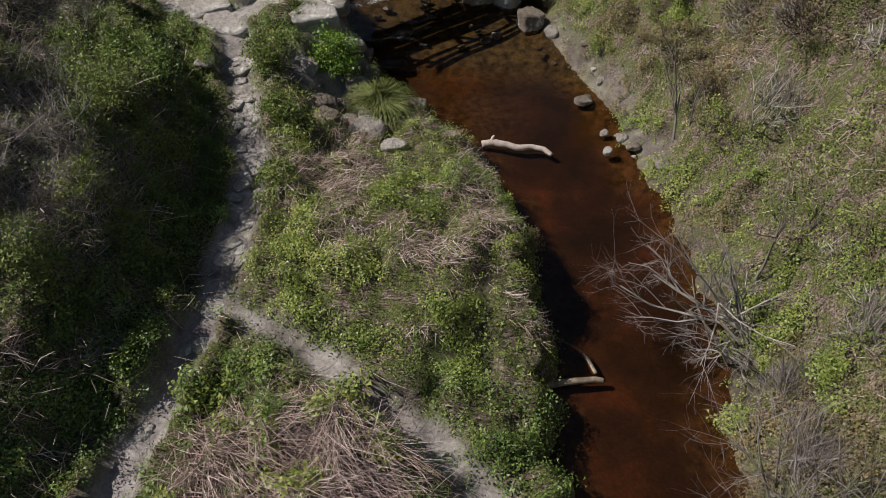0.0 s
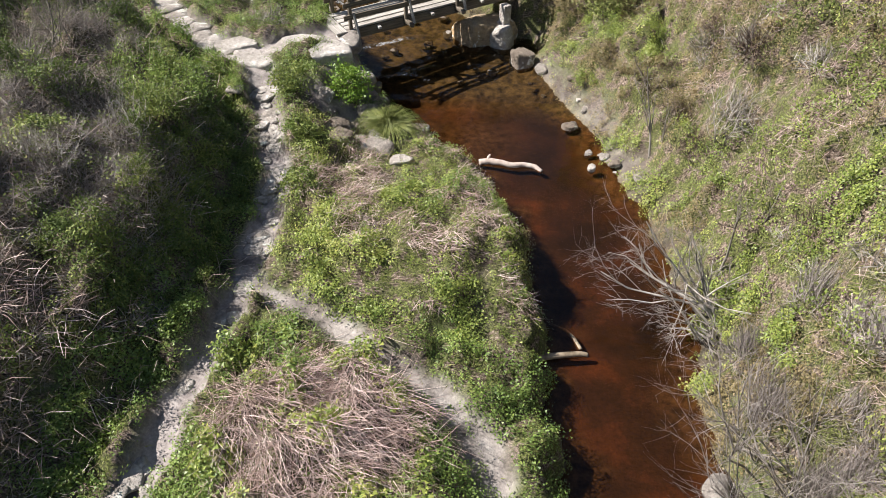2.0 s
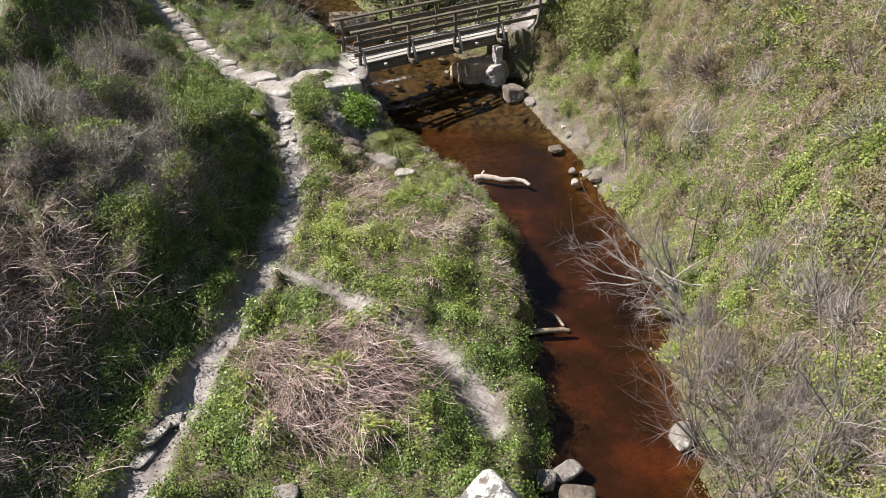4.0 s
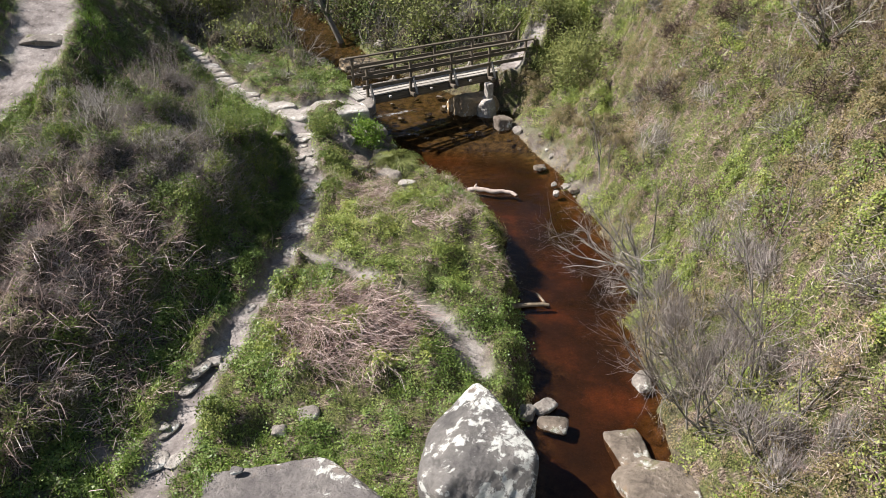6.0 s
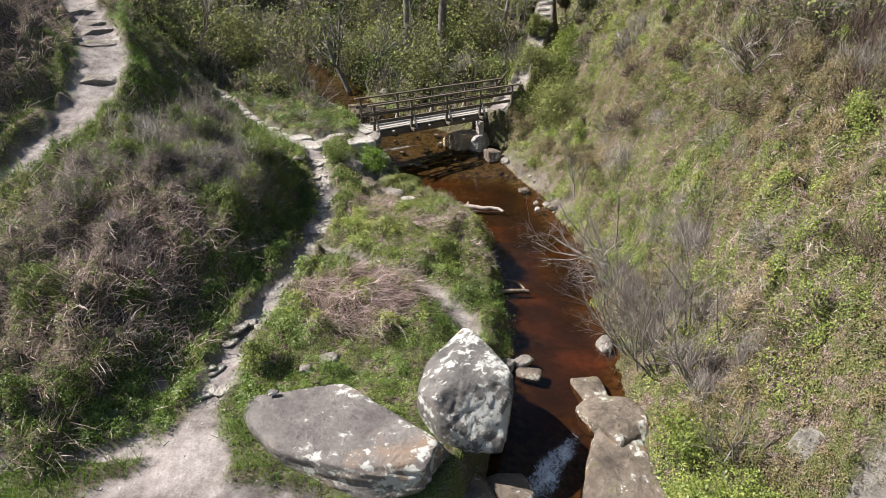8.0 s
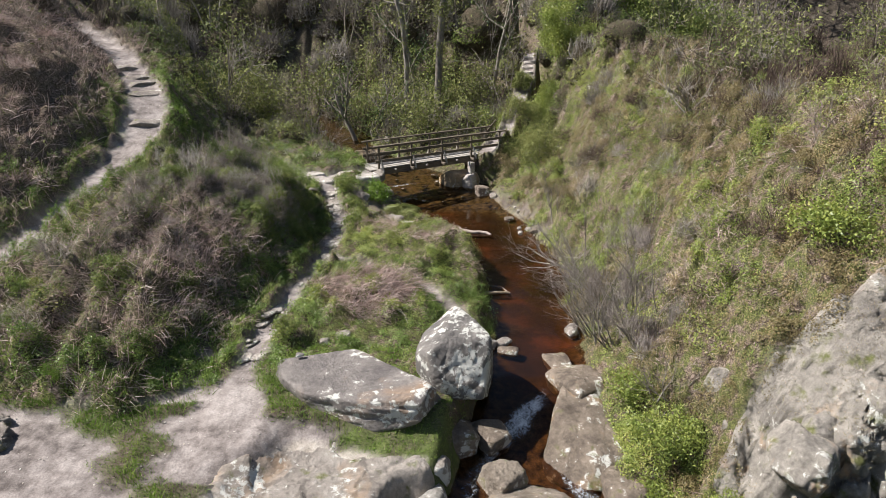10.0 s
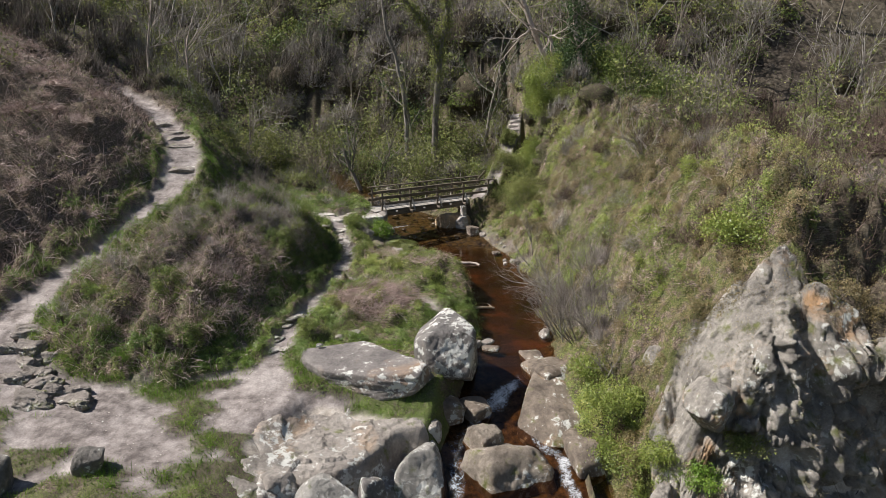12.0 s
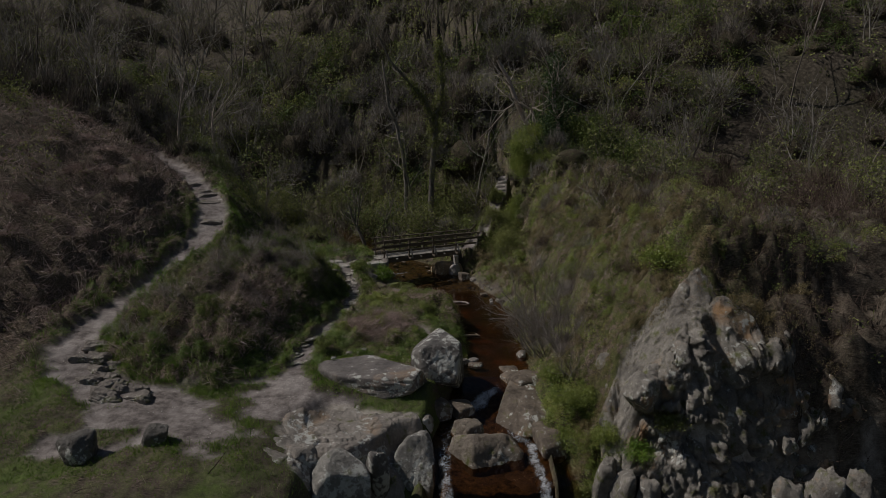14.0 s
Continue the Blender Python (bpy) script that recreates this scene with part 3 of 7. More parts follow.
def bush_core_material():
    """Dark twig-brown filling of the opaque cores added so that bushes shade themselves."""
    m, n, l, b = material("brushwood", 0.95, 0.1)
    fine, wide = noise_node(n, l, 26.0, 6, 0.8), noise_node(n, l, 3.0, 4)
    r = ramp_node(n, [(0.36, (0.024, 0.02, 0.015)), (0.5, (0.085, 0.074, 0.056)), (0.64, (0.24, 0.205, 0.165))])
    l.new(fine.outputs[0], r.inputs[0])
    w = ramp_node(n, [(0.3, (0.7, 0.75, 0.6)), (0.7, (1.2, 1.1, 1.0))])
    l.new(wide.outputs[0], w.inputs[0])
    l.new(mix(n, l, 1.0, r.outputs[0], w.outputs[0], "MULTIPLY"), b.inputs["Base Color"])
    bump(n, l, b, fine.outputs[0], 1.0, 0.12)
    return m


BUSH_CORE = bush_core_material()

# ---------------------------------------------------------------- mesh helpers
def mesh_of(name, verts, faces, mat, smooth=False):
    me = bpy.data.meshes.new(name)
    verts = np.asarray(verts, np.float32)
    me.from_pydata(verts.tolist() if len(verts) < 20000 else verts, [], faces if isinstance(faces, list) else faces.tolist())
    me.materials.append(mat)
    if smooth:
        me.polygons.foreach_set("use_smooth", np.ones(len(me.polygons), bool))
    me.update()
    return me


def array_mesh(name, verts, quads, mat, smooth=False):
    """A mesh straight from arrays: verts (n, 3), quads or triangles (m, k)."""
    me = bpy.data.meshes.new(name)
    verts, quads = np.ascontiguousarray(verts, np.float32), np.ascontiguousarray(quads, np.int32)
    k = quads.shape[1]
    me.vertices.add(len(verts))
    me.vertices.foreach_set("co", verts.ravel())
    me.loops.add(quads.size)
    me.loops.foreach_set("vertex_index", quads.ravel())
    me.polygons.add(len(quads))
    me.polygons.foreach_set("loop_start", np.arange(0, quads.size, k, dtype=np.int32))
    if smooth:
        me.polygons.foreach_set("use_smooth", np.ones(len(quads), bool))
    me.materials.append(mat)
    me.update(calc_edges=True)
    return me


def part(name, data, parent, label="", m=None):
    """A mesh, or a bmesh with its material, as one part of a thing."""
    ob = new(name, data)
    ob.parent = parent
    if m is not None:
        ob.matrix_basis = m
    return tagged(ob, label)


def base(name, m, label, category, group="", kind=""):
    ob = new(name)
    ob.empty_display_size = 0.1
    ob.matrix_basis = m
    return tagged(ob, label, category, group, kind)


def beam_mesh(name, size, mat, bevel=0.008, wobble=0.0, cuts=0):
    """A sawn timber, its length along x from 0."""
    bm = bmesh.new()
    bmesh.ops.create_cube(bm, size=1)
    bmesh.ops.scale(bm, vec=size, verts=bm.verts)
    bmesh.ops.translate(bm, vec=(size[0] / 2, 0, 0), verts=bm.verts)
    if cuts:
        bmesh.ops.subdivide_edges(bm, edges=[e for e in bm.edges if abs(e.verts[0].co.x - e.verts[1].co.x) > 0.5 * size[0]], cuts=cuts)
    bmesh.ops.bevel(bm, geom=[e for e in bm.edges if len(e.link_faces) == 2 and e.calc_face_angle(0) > 0.5], offset=bevel, segments=1, affect="EDGES")
    for v in bm.verts:
        v.co += Vector((0, 1, 1)) * wobble * (noise.noise(v.co * 1.7 + Vector((size[0], size[1] * 30, 0))))
    me = bpy.data.meshes.new(name)
    bm.to_mesh(me)
    bm.free()
    me.materials.append(mat)
    return me


def sphere_dirs(level):
    bm = bmesh.new()
    bmesh.ops.create_icosphere(bm, subdivisions=level, radius=1)
    v = np.array([x.co[:] for x in bm.verts])
    f = np.array([[x.index for x in p.verts] for p in bm.faces])
    bm.free()
    return v, f


SPHERE = {k: sphere_dirs(k) for k in (3, 4, 5, 6)}


def rock_shape(size, seed, level=4, facets=9, sharp=13.0, rough=0.11, fine=0.03, cuts=()):
    """A boulder: a body bounded by random flats with worn edges, roughened. cuts: extra flats (nx, ny, nz, distance)."""
    rng = np.random.default_rng(seed)
    d, f = SPHERE[level]
    planes = [(1, 0, 0, 1), (-1, 0, 0, 1), (0, 1, 0, 1), (0, -1, 0, 1), (0, 0, 1, 1), (0, 0, -1, 1)]
    for _ in range(facets):
        n = rng.normal(size=3)
        n /= np.linalg.norm(n)
        planes.append((*n, rng.uniform(0.82, 1.18)))
    acc = 0
    for nx, ny, nz, dist in list(planes) + list(cuts):
        acc = acc + (np.maximum(0, d @ np.array((nx, ny, nz)) / np.linalg.norm((nx, ny, nz))) / dist) ** sharp
    v = d * (acc ** (-1 / sharp))[:, None]
    big = fbm(v * 1.6 + seed * 3.1, 4, seed) - 0.5
    ridg = np.abs(fbm(v * 3.1 + seed * 1.7, 3, seed + 9) - 0.5)
    v = v * (1 + rough * 2.4 * big - rough * 1.6 * np.clip(0.07 - ridg, 0, 1) * 2.5 + fine * (fbm(v * 9, 3, seed + 4) - 0.5))[:, None]
    return v * np.array(size), f


def rock(name, at, size, seed, mat, turn=0.0, tilt=(0, 0), level=4, label="", group="", category="rock", **kw):
    v, f = rock_shape(size, seed, level, **kw)
    ob = new(name, array_mesh(name, v, f, mat, True))
    ob.matrix_basis = pose(*at, tilt[0], tilt[1], turn)
    return tagged(ob, label, category, group)


def tubes(lines, sides=4):
    """Tapered tubes along lines of (points, radius at the start, radius at the end)."""
    vs, qs, at = [], [], 0
    for pts, r0, r1 in lines:
        p = np.asarray(pts, float)
        k = len(p)
        t = np.gradient(p, axis=0)
        t /= np.linalg.norm(t, axis=1)[:, None] + 1e-9
        ref = np.where(np.abs(t[:, 2:3]) > 0.9, np.array([[1.0, 0, 0]]), np.array([[0, 0, 1.0]]))
        a = np.cross(t, ref)
        a /= np.linalg.norm(a, axis=1)[:, None] + 1e-9
        b = np.cross(t, a)
        r = np.linspace(r0, r1, k)[:, None]
        ring = np.stack([p + r * (a * math.cos(q) + b * math.sin(q)) for q in np.arange(sides) * 2 * math.pi / sides], 1)
        vs.append(ring.reshape(-1, 3))
        i = np.arange(k - 1)[:, None] * sides + np.arange(sides)[None]
        j = np.arange(k - 1)[:, None] * sides + (np.arange(sides)[None] + 1) % sides
        qs.append(at + np.stack([i, j, j + sides, i + sides], -1).reshape(-1, 4))
        at += k * sides
    return np.concatenate(vs), np.concatenate(qs)


def grow(rng, start, way, length, radius, levels, kids=4, spread=0.8, up=0.15, bend=0.25, steps=5, shrink=0.55, thin=0.45, tip=0.35, out=None, order=0):
    """A branching plant as lines with radii; every line knows its order."""
    out = [] if out is None else out
    p, d = np.array(start, float), np.array(way, float)
    pts = [p.copy()]
    for _ in range(steps):
        d = d + rng.normal(size=3) * bend + np.array((0, 0, up))
        d /= np.linalg.norm(d)
        p = p + d * length / steps
        pts.append(p.copy())
    out.append((np.array(pts), radius, radius * tip, order))
    if levels > 0:
        for k in range(kids):
            s = rng.uniform(0.25, 1.0)
            i = min(int(s * steps), steps - 1)
            q = pts[i] + (pts[i + 1] - pts[i]) * (s * steps - i)
            dd = pts[i + 1] - pts[i]
            dd = dd / (np.linalg.norm(dd) + 1e-9) + rng.normal(size=3) * spread
            dd /= np.linalg.norm(dd)
            grow(rng, q, dd, length * shrink * rng.uniform(0.7, 1.25), radius * (1 - (1 - tip) * s) * thin * 1.4, levels - 1, max(2, kids - (0 if order else 0)), spread, up, bend, max(3, steps - 1), shrink, thin, tip, out, order + 1)
    return out


# ---------------------------------------------------------------- the ground sheet
def spaced(lo, hi, step, far_lo, far_hi):
    a = list(np.arange(lo, hi + 1e-6, step))
    s, v = step, hi
    while v < far_hi:
        s *= 1.16
        v += s
        a.append(v)
    s, v, b = step, lo, []
    while v > far_lo:
        s *= 1.16
        v -= s
        b.append(v)
    return np.array(b[::-1] + a)


GX, GY = spaced(-14, 13, 0.115, -260, 260), spaced(-9, 22, 0.12, -160, 420)
MX, MY = np.meshgrid(GX, GY)
GZ = ground_z(MX, MY)

SLAB_AREA = [(-4.3, -3.7), (-3.4, -2.5), (-2.3, -2.1), (-0.8, -2.4), (0.1, -2.4), (0.2, -2.8), (-0.3, -4.0), (-0.7, -4.6), (-1.4, -5.8), (-2.6, -6.3), (-3.5, -5.9)]
DIRT_AREA = [(-4.2, 0.6), (-3.6, -1.6), (-2.2, -1.9), (-3.4, -2.6), (-4.0, -4.4), (-6.4, -5.4), (-8.6, -6.6), (-10.2, -5.2), (-10.4, -3.4), (-12.2, -1.6), (-11.2, -0.9), (-9.3, -1.9), (-7, -2.4), (-5.4, -1.6), (-4.9, 0.4)]
CLIFF_AREA = [(5.9, -3.4), (6.4, -2.6), (7.0, -2.4), (7.9, -2.5), (8.6, -2.7), (9.2, -3.3), (9.9, -4.0), (10.6, -4.5), (11.6, -4.8), (13.6, -5.0), (13.6, -9), (5.4, -9), (5.7, -5.5)]
HEAP = (-1.75, 3.75, 1.55, 1.35)


def masks(x, y):
    """What covers the ground: bare path, dirt, stone, stream bed, and turf."""
    xl, xr, wz = channel(y)
    way = np.zeros(np.shape(x))
    jag = 0.5 * (fbm2(x, y, 0.45, 4, 31) - 0.5)
    for line in (MAIN_PATH, SIDE_PATH, STEP_PATH, LEDGE_PATH, LEFT_PATH, RIGHT_STEPS):
        dist, (pz, pw) = to_line(x, y, line)
        way = np.maximum(way, (1 - ramp(dist + jag, pw * 0.65, pw * 1.1 + 0.04)) * (0.93 if line is SIDE_PATH else 1.0))
    soil = ramp(0.5 - ((x + 1.7) / 1.9) ** 2 - ((y - 12.25) / 1.45) ** 2 + 1.3 * (fbm2(x, y, 0.5, 4, 43) - 0.5), 0.0, 0.3)
    dirt = ramp(np.minimum(inside(x, y, DIRT_AREA), 0.5) + 4.2 * (fbm2(x, 1.8 * y - 0.3 * x, 1.5, 5, 41) - 0.5), -0.1, 0.4)
    steep = ramp(x, -3.0, -2.6) * (1 - ramp(x, -0.9, -0.6)) * ramp(y, 12.9, 13.3) * (1 - ramp(y, 15.6, 16.2)) * (x < xl + 0.1)
    shore = (1 - ramp(np.abs(x - xr - 0.22) + 0.5 * (fbm2(x, y, 0.5, 3, 45) - 0.5), 0.2, 0.45)) * ramp(y, 10, 11) * (1 - ramp(y, 15.6, 16.4))
    dirt = np.maximum(np.maximum(dirt, 0.9 * soil), np.maximum(0.85 * steep, 0.38 * shore))
    slab = ramp(inside(x, y, SLAB_AREA) + 0.8 * (fbm2(x, y, 0.7, 4, 51) - 0.5), -0.02, 0.15)
    cliff = ramp(inside(x, y, CLIFF_AREA) + 1.0 * (fbm2(x, y, 0.8, 4, 61) - 0.5), 0.25, 0.6)
    bed = ramp(x, xl - 0.1, xl + 0.05) * (1 - ramp(x, xr - 0.08, xr + 0.04)) * ramp(y, -12, -9) * (1 - ramp(y, 28, 32))
    stone = np.maximum(slab, cliff)
    bare = np.maximum(np.maximum(way, dirt), np.maximum(stone, bed))
    turf = ramp(fbm2(x, y, 2.5, 3, 71), 0.42, 0.6) * (1 - 0.8 * ramp(x, 9.5, 12) * (1 - ramp(y, 20, 24))) * (1 - 0.8 * ramp(-x, 12.8, 14)) * (1 - 0.65 * ramp(y, 26, 32))
    turf = np.maximum(turf, 0.25 * ramp(x - xr, 0.3, 0.8) * (1 - ramp(x, 8.5, 10.5)))
    return way, dirt, stone, bed, bare, turf


WAY, DIRT, STONE, BED, BARE, TURF = masks(MX, MY)


def depth_share(x, y):
    xl, xr, wz = channel(y)
    return ramp(np.minimum(x - xl, xr - x) + 0.9 * (fbm2(x, y, 0.9, 4, 77) - 0.5), 0.1, 0.75) * ramp(y, -1, 1.5) * (1 - 0.85 * np.exp(-(((x - 0.7) / 1.1) ** 2 + ((y - 12.7) / 0.9) ** 2)))


DEEP = depth_share(MX, MY) * (1 - ramp(MY, 13.4, 14.8))


def cover(x, y):
    """Height of the scrub above the ground in plan: hummocks of many sizes with gaps between."""
    wx, wy = x + 0.5 * (fbm2(x, y, 0.6, 3, 101) - 0.5), y + 0.5 * (fbm2(x, y, 0.6, 3, 103) - 0.5)
    r1, d1, _, _ = cells(wx, wy, 0.95, 5)
    r2, d2, _, _ = cells(wx, wy, 0.42, 6)
    lump = (0.35 + 0.9 * r1) * np.clip(1 - (d1 / 0.62) ** 2, 0, 1) + 0.55 * (0.2 + r2) * np.clip(1 - (d2 / 0.27) ** 2, 0, 1)
    xl, xr, _ = channel(y)
    tall = np.where(x > xr, np.interp(x - xr, (0, 0.4, 1.2, 6, 20), (0.05, 0.2, 0.68, 1.05, 1.4)), np.interp(xl - x, (0, 0.3, 3, 6, 12, 20), (0.08, 0.4, 0.34, 0.45, 0.6, 0.9)) * np.interp(y, (-2, 2), (0.2, 1)))
    dm = inside(x, y, MOUND)
    tall = np.where(dm > 0.1, np.where((dm < 1.0) & (x > -6.6), 0.25, np.interp(x, (-6.6, -5.4), (0.85, 0.7))), tall)
    heap = np.exp(-(((x - HEAP[0]) / HEAP[2]) ** 2 + ((y - HEAP[1]) / HEAP[3]) ** 2) ** 2)
    tall = np.maximum(tall, 0.45 * heap)
    return tall * np.clip(0.1 + lump, 0.08, 1.6) * (1 - BARE)


# the packed inside of the scrub belongs to the ground; leaves and stems stand on and over it
SCRUB = cover(MX, MY)
GZ = GZ + 0.72 * SCRUB
COVER_F = 0.28 * SCRUB
GREENNESS = 1 - 0.85 * ramp(MX, 8.5, 11.0) - 0.8 * ramp(-MX, 12.4, 14.0) - 0.55 * ramp(inside(MX, MY, MOUND), 0.6, 1.6) * ramp(-MX, 4.8, 5.6)
GREENNESS = np.clip(GREENNESS, 0.05, 1) * (1 - 0.6 * ramp(MY, 26, 32))


def sheet(name, xs, ys, zs, mat, attrs):
    ny, nx = zs.shape
    X, Y = np.meshgrid(xs, ys) if xs.ndim == 1 else (xs, ys)
    v = np.stack([X, Y, zs], -1).reshape(-1, 3)
    i = (np.arange(ny - 1)[:, None] * nx + np.arange(nx - 1)[None]).ravel()
    me = array_mesh(name, v, np.stack([i, i + 1, i + nx + 1, i + nx], 1), mat, True)
    for key, val in attrs.items():
        me.attributes.new(key, "FLOAT", "POINT").data.foreach_set("value", np.ascontiguousarray(val, np.float32).ravel())
    return new(name, me)


behind = 1.4 * ramp(inside(MX, MY, CLIFF_AREA), 0.35, 0.9)  # the ground passes behind the cliff's skin
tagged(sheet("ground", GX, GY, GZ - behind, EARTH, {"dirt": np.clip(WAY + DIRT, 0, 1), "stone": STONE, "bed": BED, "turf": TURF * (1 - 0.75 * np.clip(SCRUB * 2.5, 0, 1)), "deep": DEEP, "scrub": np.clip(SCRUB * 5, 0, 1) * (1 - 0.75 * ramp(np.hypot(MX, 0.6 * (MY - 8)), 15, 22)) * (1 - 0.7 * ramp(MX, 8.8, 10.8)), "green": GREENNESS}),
       "steep-sided ravine ground of earth, trodden dirt, turf and bedrock", "ground", kind="structure")


def look_up(field, x, y):
    """Value of a ground field at plan points."""
    i = np.clip(np.searchsorted(GX, x) - 1, 0, len(GX) - 2)
    j = np.clip(np.searchsorted(GY, y) - 1, 0, len(GY) - 2)
    u, v = np.clip((x - GX[i]) / (GX[i + 1] - GX[i]), 0, 1), np.clip((y - GY[j]) / (GY[j + 1] - GY[j]), 0, 1)
    return (field[j, i] * (1 - u) + field[j, i + 1] * u) * (1 - v) + (field[j + 1, i] * (1 - u) + field[j + 1, i + 1] * u) * v


def at_ground(x, y):
    return float(look_up(GZ, np.array([x]), np.array([y]))[0])


# ---------------------------------------------------------------- the stream's water
WY = np.concatenate([np.arange(-9, 20, 0.07), np.arange(20, 46, 0.4)])
W_L, W_R, W_Z = channel(WY)
S = np.linspace(0, 1, 44)
W_M = np.interp(WY, (-3.0, -1.6), (0.0, 0.55))
WX2 = (W_L - W_M)[:, None] + (W_R - W_L + W_M + 0.55)[:, None] * S[None]
WY2 = np.repeat(WY[:, None], len(S), 1)
steep = np.abs(np.gradient(W_Z, WY))
CHUTES = [[(2.95, 0.2, 0.4, 0.16), (2.65, -0.3, 1.1, 0.32), (2.2, -0.75, 1.0, 0.34), (1.6, -1.5, 0.8, 0.26), (1.05, -2.15, 0.45, 0.24), (0.95, -3.2, 0.6, 0.2), (1.0, -5.5, 0.9, 0.24)],
          [(2.8, -1.7, 0.3, 0.2), (3.3, -2.4, 0.65, 0.22), (3.75, -3.1, 0.85, 0.22), (3.9, -4.6, 0.95, 0.2), (4.0, -7, 1, 0.3)],
          [(-2.2, 16.6, 0.5, 0.2), (-1.6, 16.9, 0.6, 0.16), (-1.25, 17.05, 0.6, 0.14), (-1.0, 17.3, 0.4, 0.1), (-0.7, 17.1, 0.35, 0.1)], [(0.3, 16.75, 0.5, 0.06), (0.75, 16.9, 0.5, 0.06)], [(-0.8, 13.5, 0.3, 0.14), (-0.3, 13.0, 0.25, 0.1)],
          [(-3.4, 19.4, 0.5, 0.15), (-2.6, 19.2, 0.6, 0.15)], [(-4.6, 21.4, 0.6, 0.15), (-3.9, 21.2, 0.6, 0.15)],
          [(-1.5, 15.6, 0.35, 0.14), (-1.0, 15.3, 0.5, 0.14), (-0.65, 15.3, 0.6, 0.12), (-0.2, 14.95, 0.4, 0.14), (0.2, 15.1, 0.2, 0.1)],
          [(-7.3, 26.2, 0.8, 0.25), (-6.2, 25.8, 0.8, 0.25)]]
churn = np.zeros(WX2.shape)
for line in CHUTES:
    dist, (amount, wide) = to_line(WX2, WY2, line)
    churn = np.maximum(churn, amount * (0.45 + 1.0 * fbm2(WX2, WY2, 0.16, 3, 89)) * (1 - ramp(dist + 0.25 * (fbm2(WX2, WY2, 0.3, 3, 91) - 0.5), wide * 0.2, wide * 1.4)))
RIPPLE = (fbm2(WX2, WY2, 0.3, 3, 81) - 0.5) * (0.012 + 0.13 * np.clip(steep, 0, 1))[:, None] + 0.05 * (fbm2(WX2, WY2, 0.7, 3, 85) - 0.5) * np.clip(steep * 2, 0, 1)[:, None] + 0.05 * (fbm2(WX2, WY2, 0.22, 2, 87) - 0.5) * (ramp(WY, 14.3, 15.0))[:, None]
tagged(sheet("water", WX2, WY2, W_Z[:, None] + RIPPLE, WATER, {"churn": churn, "clear": ramp(WY2 + 0.25 * WX2, 13.6, 15.2)}),
       "shallow peat-brown stream with a still pool and small falls", "water", kind="structure")

# ---------------------------------------------------------------- boulders and rocks
rock("boulder", (-1.97, -0.58, 0.38), (2.35, 1.12, 0.66), 3, LONG_BOULDER, turn=-23, tilt=(9, -2), level=6, facets=3, sharp=26, rough=0.06, fine=0.03,
     cuts=((0.72, -0.3, -0.75, 0.72), (-0.8, -0.35, 0.3, 0.86), (-0.75, 0.65, 0.1, 0.74), (0.5, 0.75, 0.2, 0.92), (0.05, -0.97, 0.08, 0.86), (0.05, -0.8, -0.6, 0.95), (0.6, -0.8, 0.2, 1.0), (-0.72, -0.7, 0.0, 0.7), (-0.15, 0.12, 1.0, 0.86)),
     label="long grey sandstone boulder with pale lichen, undercut at one end")
rock("boulder", (0.72, 0.28, 0.72), (0.9, 1.22, 1.0), 8, BOULDER, turn=-12, tilt=(6, 3), level=6, facets=3, sharp=26, rough=0.045, fine=0.03,
     cuts=((-0.55, 0.1, 0.8, 1.0), (0.35, -0.75, 0.6, 0.98), (0.1, -0.65, -0.75, 0.8), (-0.75, 0.65, 0.0, 0.96), (0.7, 0.6, 0.3, 0.95), (-0.6, -0.75, -0.1, 0.95)),
     label="tall grey boulder with bright white lichen patches over the stream")
